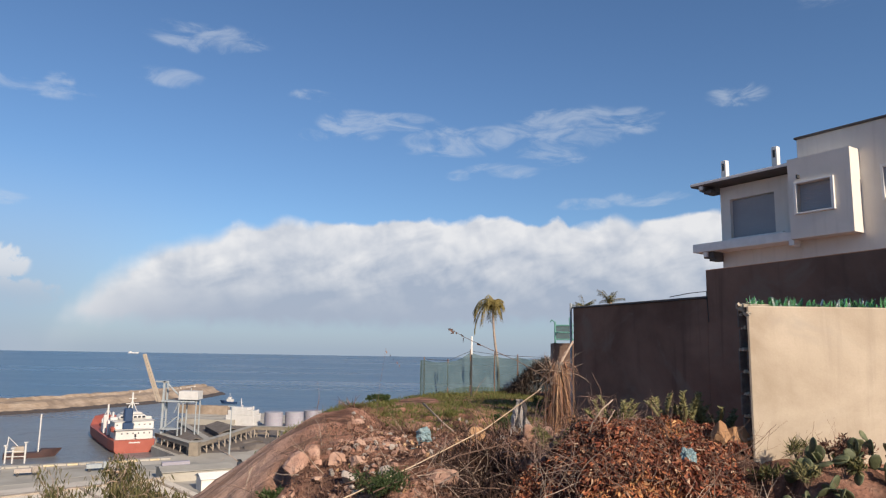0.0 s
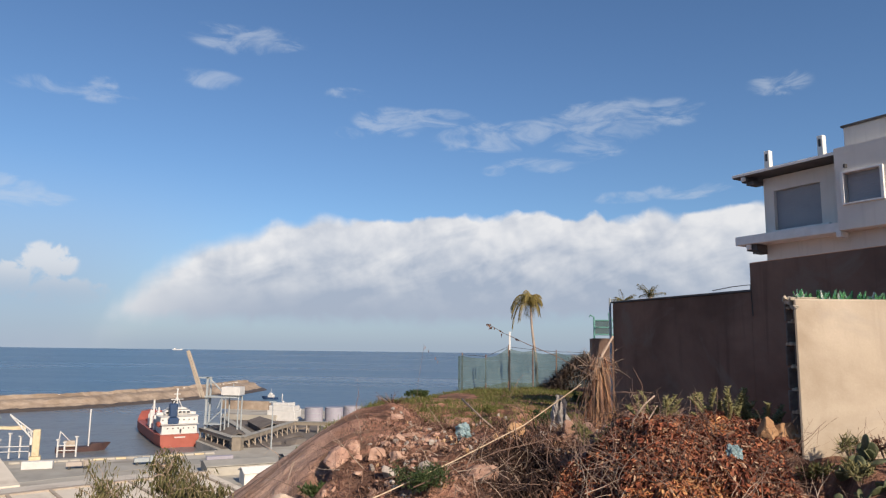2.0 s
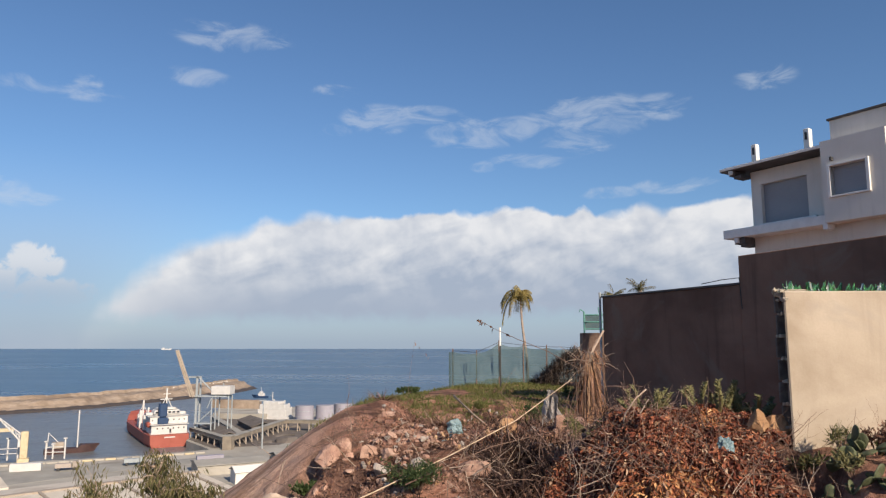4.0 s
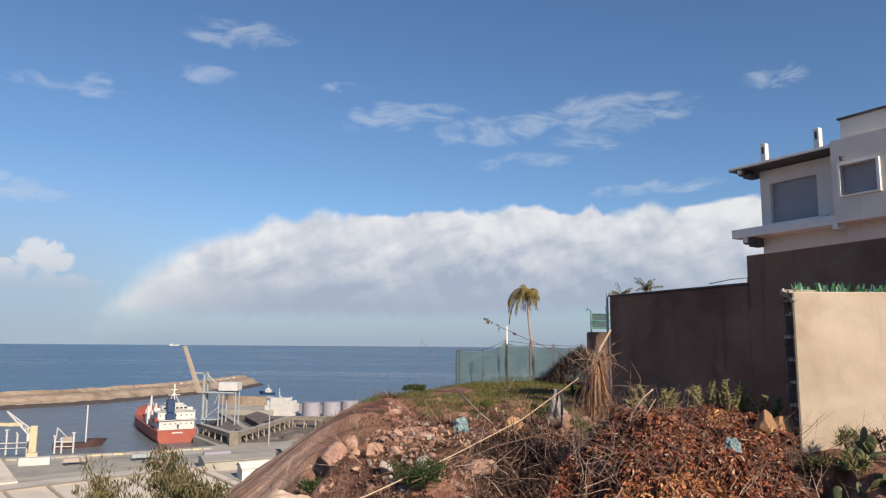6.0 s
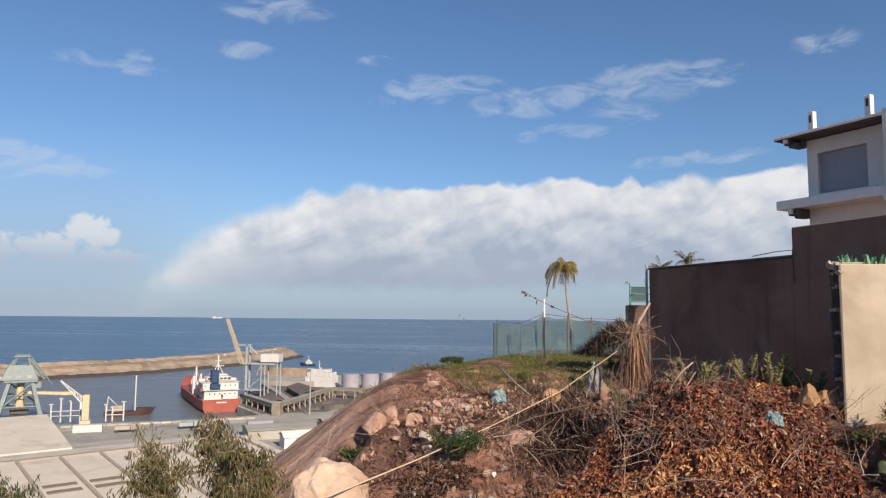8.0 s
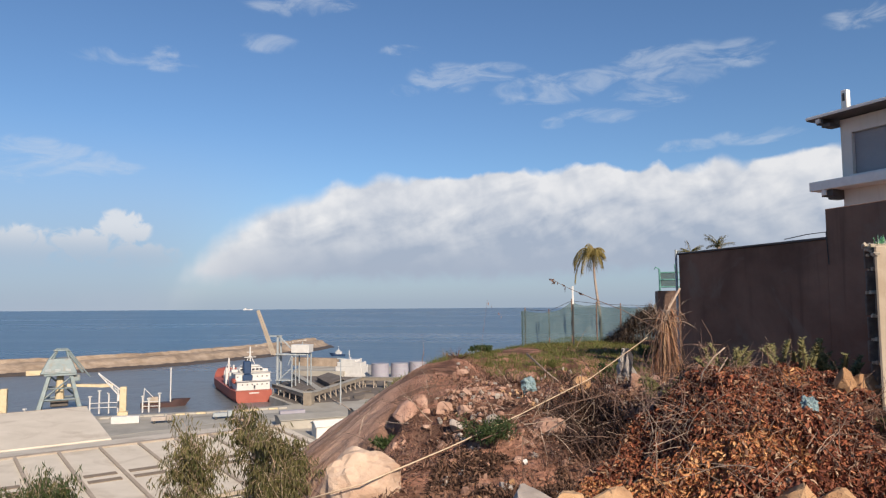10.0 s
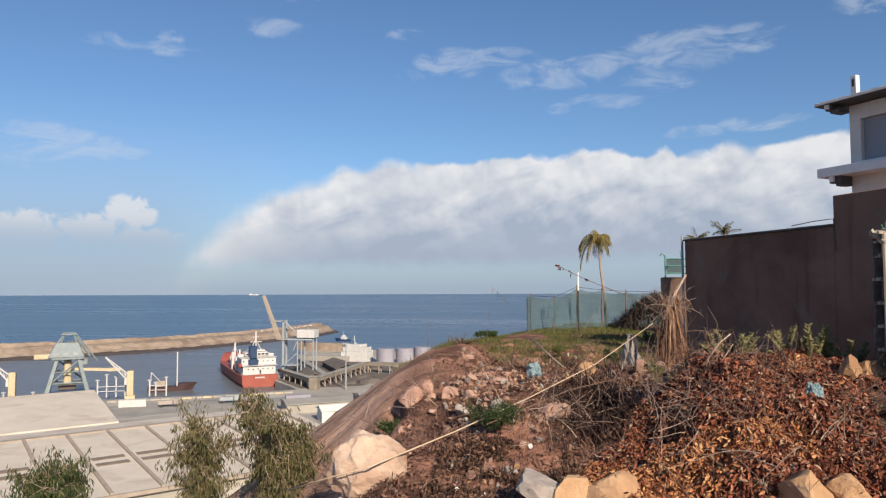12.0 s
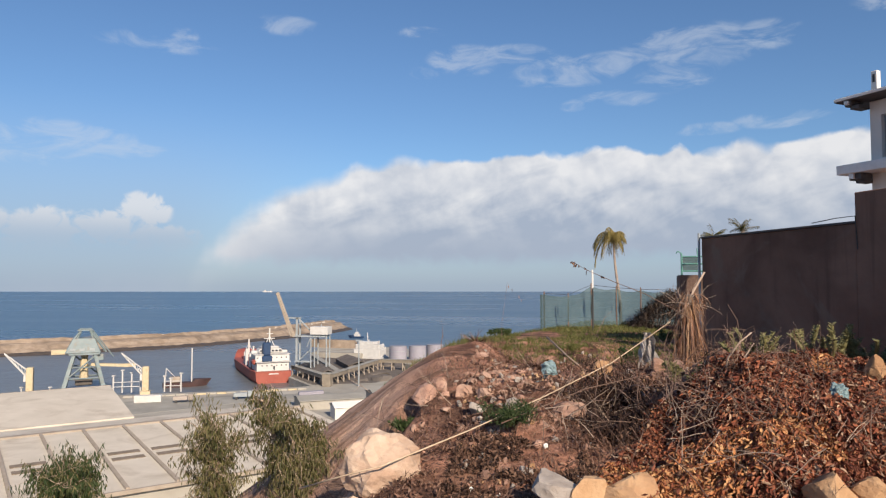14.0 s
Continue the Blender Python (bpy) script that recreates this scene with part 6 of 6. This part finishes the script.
def tangle(name, label, centre, size, count, rad, mat, seed, length=(0.5, 1.1), up=0.5, fork=2):
    """Bare branching twigs that grow from one place."""
    r = random.Random(seed)
    bm = bmesh.new()
    cx, cy, cz = centre
    for _ in range(count):
        x, y = cx + r.gauss(0, size[0]), cy + r.gauss(0, size[1])
        base = Vector((x, y, max(ground_z(x, y) - 0.02, cz - 0.1)))
        pts = wander(base, any_way(r, up), r.uniform(*length), r, 7, 0.17, 0.02)
        q = rad * r.uniform(0.5, 1.2)
        tube(bm, pts, q, q * 0.3, 4)
        for _ in range(fork):
            i = r.randrange(2, len(pts) - 1)
            tube(bm, wander(pts[i], any_way(r, up * 0.6), r.uniform(*length) * 0.55, r, 5, 0.22, 0.02), q * 0.5, q * 0.15, 3)
    return thing(name, (0, 0, 0), label, "dead branches", bm=bm, mat=mat)


tangle("dead_bush", "tangle of bare grey-brown twigs over the hollow", (0.40, 7.0, 43.5), (0.38, 0.34), 30, 0.0055, M_TWIG_PINK, 51, (0.35, 0.8), 0.3, 3)
tangle("dead_bush", "pale bare twigs reaching over the hollow", (0.45, 6.9, 43.4), (0.36, 0.3), 14, 0.006, M_TWIG_PALE, 62, (0.35, 0.8), 0.35, 3)
tangle("dead_bush", "bare brown twigs among the dry leaves", (2.0, 6.3, 44.1), (0.65, 0.25), 90, 0.005, M_TWIG, 52, (0.25, 0.6), 0.6, 2)
tangle("dead_bush", "thin red-brown twigs on the leaf litter", (1.6, 5.4, 43.8), (0.7, 0.5), 70, 0.005, M_TWIG, 53, (0.2, 0.55), 0.35, 2)
tangle("dead_bush", "pale dry twigs scattered over the rubble", (-0.2, 7.6, 43.7), (0.8, 0.6), 44, 0.006, M_TWIG_PALE, 54, (0.2, 0.6), 0.2, 1)
tangle("dead_bush", "small bare red-brown dead bush on the earth mound", (-1.50, 7.9, 43.5), (0.16, 0.2), 70, 0.004, M_TWIG, 55, (0.25, 0.6), 0.8, 3)
# brush strip whose near-black colours stand in for shade under the grass edge
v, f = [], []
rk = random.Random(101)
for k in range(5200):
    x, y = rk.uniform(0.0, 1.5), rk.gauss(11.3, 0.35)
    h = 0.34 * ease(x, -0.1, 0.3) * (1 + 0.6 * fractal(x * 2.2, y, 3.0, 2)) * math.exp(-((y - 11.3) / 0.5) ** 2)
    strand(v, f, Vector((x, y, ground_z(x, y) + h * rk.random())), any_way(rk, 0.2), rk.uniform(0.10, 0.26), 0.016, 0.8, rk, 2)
stuff("brushwood", list_mesh("brushwood", v, f, leaf_material("brush_painted_shade", [(0.024, 0.015, 0.011), (0.055, 0.034, 0.024), (0.10, 0.065, 0.042)], 0.9, 0.0)), "matted brush below the edge of the grass, coloured dark as shade", "brushwood")
tangle("dead_bush", "dry brush at the edge of the grass", (0.6, 11.2, 43.4), (1.2, 0.7), 60, 0.008, M_TWIG, 56, (0.3, 0.8), 0.5, 2)
tangle("dead_bush", "dense thin red-brown stems standing in the leaf litter", (2.1, 5.7, 44.0), (0.55, 0.4), 150, 0.0042, M_TWIG, 63, (0.2, 0.5), 0.5, 2)
tangle("dead_bush", "thin pinkish stems over the back of the leaf litter", (1.6, 6.3, 44.0), (0.6, 0.3), 60, 0.0045, M_TWIG_PINK, 64, (0.2, 0.5), 0.4, 2)
tangle("dead_bush", "pale thin twigs over the dry leaves", (1.6, 5.5, 43.9), (0.8, 0.5), 60, 0.004, M_TWIG_PALE, 58, (0.2, 0.6), 0.35, 1)
tangle("dead_bush", "reddish tangle of thin stems below the boulder", (-2.15, 6.3, 42.6), (0.3, 0.4), 60, 0.005, M_TWIG, 59, (0.3, 0.7), 0.8, 2)
tangle("dead_bush", "bare twigs beside the dead plant", (1.2, 8.5, 43.9), (0.25, 0.3), 26, 0.007, M_TWIG, 57, (0.4, 1.0), 0.9, 2)


def stick(name, pts, r0, r1, mat, label, n=6):
    return thing(name, (0, 0, 0), label, "stick", bm=tube(bmesh.new(), pts, r0, r1, n), mat=mat, smooth=True)


stick("cane", [(-2.45, 5.75, 43.02), (-1.9, 5.28, 43.28), (-1.5, 5.22, 43.41), (-0.9, 6.0, 43.56), (-0.25, 6.95, 43.74), (0.5, 7.8, 44.02), (1.28, 8.75, 44.45)], 0.008, 0.006, M_CANE, "long bleached cane lying across boulder and rubble")
stick("branch", [(1.42, 8.8, 44.5), (1.55, 8.95, 44.75), (1.76, 9.08, 45.08)], 0.019, 0.014, M_TWIG_PALE, "pale snapped branch standing in the dead plant")
stick("branch", [(-0.3, 9.6, 44.17), (0.0, 9.1, 43.95), (0.32, 8.6, 43.75)], 0.014, 0.009, M_TWIG_PALE, "pale bare branch across the rubble")
stick("branch", [(1.43, 6.35, 43.81), (1.43, 6.35, 44.05), (1.48, 6.4, 44.24), (1.59, 6.4, 44.39), (1.7, 6.45, 44.47)], 0.012, 0.007, M_TWIG_PALE, "pale bent upright stem over the leaf litter")
stick("branch", [(1.5, 6.4, 43.88), (1.55, 6.4, 44.09), (1.62, 6.4, 44.24), (1.71, 6.4, 44.38)], 0.010, 0.005, M_TWIG_PALE, "pale forked stem over the leaf litter")
stick("branch", [(1.59, 6.4, 44.39), (1.57, 6.4, 44.58), (1.5, 6.45, 44.73)], 0.004, 0.002, M_TWIG, "thin dry stem tip")
stick("branch", [(-0.6, 6.1, 43.62), (0.2, 6.9, 43.85), (1.0, 7.4, 43.98)], 0.007, 0.004, M_TWIG, "pale bare branch across the hollow")
stick("vine", [(1.5, 8.6, 44.5), (1.0, 9.0, 44.80), (0.62, 9.3, 44.96), (0.28, 9.5, 45.12), (0.06, 9.6, 45.25)], 0.006, 0.003, M_TWIG, "thin dry vine reaching into the air")
leaves = []
for k in range(15):
    t = rl.random() ** 2.2
    p = Vector((0.06, 9.6, 45.25)).lerp(Vector((0.50, 9.35, 45.02)), t)
    leaves.append(leaf_at(rl, p, (any_way(rl) + Vector((0, 0, -1))).normalized(), rl.uniform(0.04, 0.10), 0.03))
ob = tagged(new("hanging_leaves", leaf_mesh("hanging_leaves", leaves, M_STRAW_DARK)), "few dark withered leaves hanging from the dry vine", "leaves")
leaves = [leaf_at(rl, Vector((-0.85 + 0.05 * k, 9.6, 44.92 - 0.05 * k)), (any_way(rl) * 0.4 + Vector((0, 0, -1))).normalized(), 0.06, 0.016) for k in range(5)]
tagged(new("hanging_leaves", leaf_mesh("hanging_leaves", leaves, M_STRAW_DARK)), "withered leaves at the tip of a dry stalk", "leaves")
stick("twig", [(-0.95, 9.2, 43.6), (-0.92, 9.4, 44.4), (-0.86, 9.6, 44.95)], 0.003, 0.0015, M_TWIG, "thin dry grass stalk on the mound")

# dead spiky plants: a hanging skirt of straw, and flat dead rosettes
def skirt_plant(at, height, count, label, seed, spread=0.16, mats=(M_STRAW, M_STRAW_DARK)):
    r = random.Random(seed)
    ob = thing("dead_agave", at, label, "dead plant")
    part("trunk", tube(bmesh.new(), [(0, 0, -0.1), (0.03, 0, height * 0.5), (0.08, 0, height)], 0.09, 0.06, 8), M_BARK, ob)
    for mi, mat in enumerate(mats):
        v, f = [], []
        for _ in range(count):
            z = height * r.uniform(0.35, 1.0)
            a = r.uniform(0, 6.283)
            p = Vector((0.06 * math.cos(a) + 0.08 * z / height, 0.06 * math.sin(a), z))
            tall = z > height * 0.85
            a += r.gauss(0, 0.3)
            d = Vector((math.cos(a) * 0.75, math.sin(a) * 0.75, r.uniform(-0.6, 1.4) if tall else r.uniform(-1.5, 0.1))).normalized()
            strand(v, f, p, d, r.uniform(0.18, 0.34) if tall else r.uniform(0.25, 0.6), r.uniform(0.006, 0.014), r.uniform(2.0, 4.5) if tall else r.uniform(2.2, 4.5), r, 6)
        o = new("skirt", list_mesh("skirt", v, f, mat))
        o.parent = ob
    return ob


tangle("dead_bush", "spiky dead stalks on top of the dead yucca", (1.5, 8.9, 44.75), (0.07, 0.07), 40, 0.005, M_TWIG_PALE, 61, (0.15, 0.45), 0.6, 1)
skirt_plant((1.46, 8.9, 43.62), 1.18, 520, "dead yucca with a hanging skirt of straw-brown leaves", 71)


def rosette(x, y, size, seed, label, count=120):
    r = random.Random(seed)
    v, f = [], []
    for _ in range(count):
        a = r.uniform(0, 6.283)
        d = Vector((math.cos(a), math.sin(a), r.uniform(0.2, 1.4))).normalized()
        strand(v, f, Vector((0, 0, 0.02)), d, size * r.uniform(0.6, 1.1), 0.022 * size / 0.5, r.uniform(0.3, 1.4), r, 4)
    ob = tagged(new("dead_rosette", list_mesh("dead_rosette", v, f, M_STRAW_DARK)), label, "dead plant", "dead rosettes on the mound")
    ob.matrix_world = pose(x, y, ground_z(x, y))
    return ob


for k, (x, y, s) in enumerate(((-0.55, 9.4, 0.5), (-0.95, 10.2, 0.45), (-0.2, 10.0, 0.5), (0.5, 9.9, 0.45), (-1.5, 11.0, 0.4), (0.9, 10.4, 0.42), (-2.2, 12.5, 0.35), (-0.4, 8.7, 0.36))):
    rosette(x, y, s, 80 + k, "dead brown spiky rosette on the mound", 110)

v, f = [], []
rs = random.Random(77)
for k in range(13000):
    y = 6.2 + 7.0 * rs.random()
    x = rs.uniform(-0.85 - 0.06 * y, 2.6)
    if fractal(x * 0.8, y * 0.8, 15.0, 3) < -0.08:
        continue
    if ((x - 0.42) / 0.55) ** 2 + ((y - 7.05) / 0.6) ** 2 < 1.0 or rs.random() < (0.65 if x < -0.35 else 0.4 * (1 - ease(y, 8.0, 9.0))):
        continue
    strand(v, f, Vector((x, y, ground_z(x, y) + rs.uniform(0, 0.06))), any_way(rs, 0.15), rs.uniform(0.12, 0.42), 0.010, 0.8, rs, 3)
for k in range(9000):
    y, x = 4.3 + 2.4 * rs.random(), rs.uniform(-1.5, 0.6)
    if fractal(x * 1.7, y * 1.7, 19.0, 3) < 0.04 or rs.random() < 0.3:
        continue
    strand(v, f, Vector((x, y, ground_z(x, y) + rs.uniform(0, 0.05))), any_way(rs, 0.1), rs.uniform(0.06, 0.22), 0.012, 0.8, rs, 2)
# brushwood added to darken the hollow: its shade is in the near-black colours
dv, df = [], []
for k in range(4200):
    x, y = rs.gauss(0.46, 0.17), rs.gauss(7.15, 0.34)
    strand(dv, df, Vector((x, y, ground_z(x, y) + rs.uniform(0, 0.24))), any_way(rs, 0.2), rs.uniform(0.10, 0.30), 0.016, 0.8, rs, 2)
stuff("brushwood", list_mesh("brushwood", dv, df, leaf_material("hollow_shade_brushwood", [(0.022, 0.013, 0.010), (0.05, 0.028, 0.021), (0.09, 0.05, 0.038)], 0.9, 0.0)), "brushwood added in the hollow, its shade put into the colour", "brushwood")
stuff("straw", list_mesh("straw", v, f, M_STRAW_DARK), "matted dry brown straw over the rubble", "straw")
v, f = [], []
for k in range(1700):
    y = 13.0 + 5.0 * rs.random()
    x = rs.uniform(-3.1, -0.9)
    strand(v, f, Vector((x, y, ground_z(x, y))), any_way(rs, 1.3), rs.uniform(0.12, 0.30), 0.012, 0.8, rs, 3)
stuff("dry_grass", list_mesh("dry_grass", v, f, M_GRASS), "pale yellowish grass along the slope edge", "grass")

# ---------------------------------------------------------------- succulents along the wall, prickly pear
def column_cactus(x, y, size, arms, seed, label):
    """A bushy cactus of knobbly upright stems."""
    r = random.Random(seed)
    z = ground_z(x, y)
    ob = thing("cactus", (x, y, z), label, "cactus", "cacti along the wall")
    for k in range(arms):
        a = r.uniform(0, 6.283)
        l = size * r.uniform(0.5, 1.0)
        pts = wander((0.10 * math.cos(a), 0.08 * math.sin(a), -0.02), (math.cos(a) * 0.55, math.sin(a) * 0.4, 1.0), l, r, 8, 0.22, -0.06)
        bm = tube(bmesh.new(), pts, 0.022, 0.016, 7)
        for i in range(1, len(pts)):
            for j in range(9):
                b = r.uniform(0, 6.28)
                p = pts[i - 1].lerp(pts[i], r.random())
                d = Vector((math.cos(b), math.sin(b), 0.6)).normalized()
                rod(bm, p + d * 0.010, p + d * r.uniform(0.03, 0.05), 0.010, 0.002, 3)
        part("stem", bm, M_SUCC, ob)
    return ob


for k, (x, y, s, n) in enumerate(((1.72, 6.6, 0.40, 10), (1.86, 6.7, 0.28, 7), (2.34, 6.55, 0.38, 9), (2.46, 6.65, 0.35, 8), (2.76, 6.55, 0.36, 8), (2.62, 6.6, 0.22, 5))):
    column_cactus(x, y, s, n, 90 + k, "yellow-green knobbly cactus clump by the wall")

M_PAD = material("prickly_pear_pad", [(0.05, 0.062, 0.030), (0.115, 0.125, 0.065)], 12, 0.6, 0.4, 30, spread=0.3)


def prickly_pear(x, y, seed, pads, label, size=0.15):
    r = random.Random(seed)
    ob = thing("prickly_pear", (x, y, ground_z(x, y)), label, "cactus")
    ends = [(Vector((0, 0, 0.0)), Vector((0, 0, 1)))]
    for k in range(pads):
        p, up = r.choice(ends[:3])
        d = (up + any_way(r) * 0.75).normalized()
        d.z = abs(d.z)
        s = size * r.uniform(0.7, 1.15)
        bm = bmesh.new()
        bmesh.ops.create_icosphere(bm, subdivisions=2, radius=1.0)
        face = any_way(r)
        side = d.cross(face).normalized()
        nrm = d.cross(side).normalized()
        c = p + d * s * 0.9
        for q in bm.verts:
            t = q.co
            wid = 0.66 * (1.0 + 0.25 * t.z)
            q.co = c + d * (t.z * s) + side * (t.x * s * wid) + nrm * (t.y * s * 0.13)
        part("pad", bm, M_PAD, ob, smooth=True)
        ends.append((p + d * s * 1.7, d))
    return ob


for k, (x, y, n) in enumerate(((2.75, 5.3, 6), (2.95, 5.5, 6), (2.9, 5.1, 6), (3.1, 4.95, 5), (3.2, 5.5, 8), (3.42, 5.35, 8), (3.0, 5.3, 5), (3.62, 5.45, 7), (3.85, 5.3, 7), (3.3, 5.1, 6), (3.55, 5.15, 6))):
    prickly_pear(x, y, 110 + k, n, "dusty green prickly pear at the foot of the wall", 0.072)
bush(3.1, 5.62, 0.2, 200, M_SUCC, "dry grassy weed against the wall", 1.0, (0.08, 0.012), seed=14)
bush(2.6, 5.0, 0.25, 300, M_STRAW_DARK, "dry brown weed beside the leaf litter", 0.7, (0.05, 0.016), seed=18)
bush(2.8, 5.62, 0.17, 220, M_EUCA, "dull olive weed at the foot of the wall", 0.9, (0.06, 0.02), seed=20)
bush(3.25, 5.2, 0.2, 240, M_EUCA, "dull olive weed between the cacti", 0.7, (0.06, 0.02), seed=21)
bush(2.95, 5.2, 0.2, 300, M_SUCC, "grey-green dusty weed by the wall", 0.8, (0.06, 0.016), seed=16)
bush(3.6, 5.6, 0.3, 420, M_STRAW_DARK, "dry brown weed against the wall", 0.7, (0.05, 0.016), seed=17)
bush(3.45, 5.75, 0.22, 220, M_STRAW_DARK, "dry brown weed against the wall", 1.1, (0.05, 0.016), seed=15)

# ---------------------------------------------------------------- rubbish
def crumpled(at, size, seed, mat, label, squash=(1, 0.8, 1.2)):
    bm = bmesh.new()
    bmesh.ops.create_icosphere(bm, subdivisions=4, radius=1.0)
    for q in bm.verts:
        p = q.co.normalized()
        n = 1 + 0.55 * noise.noise(p * 1.7 + Vector((seed, 0, 0))) + 0.35 * abs(noise.noise(p * 4.5 + Vector((0, seed, 0)))) + 0.18 * noise.noise(p * 11 + Vector((0, 0, seed)))
        q.co = Vector((p.x * squash[0], p.y * squash[1], p.z * squash[2])) * size * n
    return thing("plastic_bag", at, label, "plastic bag", bm=bm, mat=mat)


crumpled((-0.22, 7.8, 43.94), 0.08, 3, M_BAG, "torn pale blue plastic bag caught on twigs", (1.1, 0.8, 0.9))
crumpled((-0.32, 7.75, 43.74), 0.06, 4, M_BAG, "torn pale blue plastic bag on the rubble", (1.3, 0.8, 0.7))
crumpled((2.15, 5.62, 44.04), 0.065, 5, M_BAG, "crumpled bluish plastic bag on the dry leaves", (0.9, 0.8, 1.2))
bm = bmesh.new()
rows = []
for i in range(14):
    u = i / 13
    rows.append([bm.verts.new((0.98 + (k / 12 - 0.5) * (0.10 + 0.16 * u) + 0.02 * math.sin(9 * u + k), 8.55 + 0.05 * math.sin(k * 1.3 + 4 * u), 44.32 - 0.46 * u * (1 - 0.25 * abs(math.sin(k * 0.9))))) for k in range(13)])
for a, b in zip(rows, rows[1:]):
    for k in range(12):
        bm.faces.new((a[k], a[k + 1], b[k + 1], b[k]))
bmesh.ops.solidify(bm, geom=bm.faces[:], thickness=0.003)
thing("plastic_bag", (0, 0, 0), "ragged white plastic sheet hanging from the cane", "plastic bag", bm=bm, mat=M_BAG_WHITE)
rb = random.Random(9)
for k in range(14):
    x, y = rb.uniform(-0.9, 0.5), rb.uniform(4.8, 6.3)
    bm = bmesh.new()
    bmesh.ops.create_icosphere(bm, subdivisions=2, radius=0.022 * rb.uniform(0.6, 1.4))
    for q in bm.verts:
        q.co *= 1 + 0.5 * noise.noise(q.co * 90 + Vector((k, 0, 0)))
    thing("litter", (x, y, ground_z(x, y) + 0.03), "small scrap of white litter on the rubble", "litter", "scraps of litter", bm=bm, mat=M_HOUSE_TRIM)


# ---------------------------------------------------------------- trees below the edge
def tree(x, y, top, spread, seed, label, density=1.0, limbs=26, mats=(M_EUCA, M_EUCA_DRY), depth=2.4):
    """A slender gum tree: a bent trunk, rising limbs and hanging narrow leaves in loose clumps."""
    r = random.Random(seed)
    z0 = ground_z(x, y)
    ob = thing("tree", (x, y, z0), label, "tree", "slender trees below the edge")
    h = top - z0
    bm = bmesh.new()
    trunk = [Vector((0.12 * math.sin(3 * t + seed), 0.1 * math.cos(2 * t), h * 0.86 * t)) for t in np.linspace(0, 1, 10)]
    tube(bm, trunk, 0.07, 0.018, 7)
    sets = ([], [])
    for k in range(limbs):
        t = 1 - (depth / h) * (k + r.random()) / limbs
        t = min(0.999, max(0.05, t))
        i = int(t * 9)
        p = trunk[i].lerp(trunk[i + 1], t * 9 - i)
        a = r.uniform(0, 6.283)
        out = spread * (0.45 + 0.65 * math.sin(min(3.0, 0.5 + 2.3 * (1 - t) * h / depth))) * r.uniform(0.5, 1.1)
        pts = wander(p, (math.cos(a), math.sin(a), r.uniform(0.5, 1.4)), out * 1.25, r, 6, 0.22, 0.05)
        tube(bm, pts, 0.016, 0.004, 4)
        for _ in range(int(7 * density)):
            q = pts[r.randrange(2, 7)] + any_way(r) * 0.05
            twig = wander(q, any_way(r, 0.5), r.uniform(0.15, 0.38), r, 4, 0.35, 0.15)
            tube(bm, twig, 0.004, 0.0015, 3)
            for _ in range(r.randrange(15, 26)):
                c = twig[r.randrange(1, 5)] + any_way(r) * 0.05
                d = (any_way(r) * 0.55 + Vector((0, 0, -1.0))).normalized()
                sets[0 if r.random() < 0.72 else 1].append(leaf_at(r, c, d, r.uniform(0.06, 0.125), r.uniform(0.012, 0.021), 0.2))
    part("trunk", bm, M_TWIG_PALE, ob)
    for s, mat in zip(sets, mats):
        o = new("crown", leaf_mesh("crown", s, mat))
        o.parent = ob
    return ob


tree(-4.63, 8.0, 43.36, 0.33, 201, "slender gum tree with hanging olive leaves below the slope", 1.5, 46)
tree(-3.86, 8.2, 43.62, 0.30, 202, "thin-crowned gum tree with browning leaves", 0.8, 26, depth=1.3)
tree(-3.28, 7.8, 43.30, 0.33, 203, "dense gum tree with hanging olive leaves", 1.5, 46)
tree(-6.56, 7.9, 42.90, 0.34, 204, "dark olive bushy tree top below the slope", 2.6, 36, (M_GREEN, M_EUCA), 1.3)
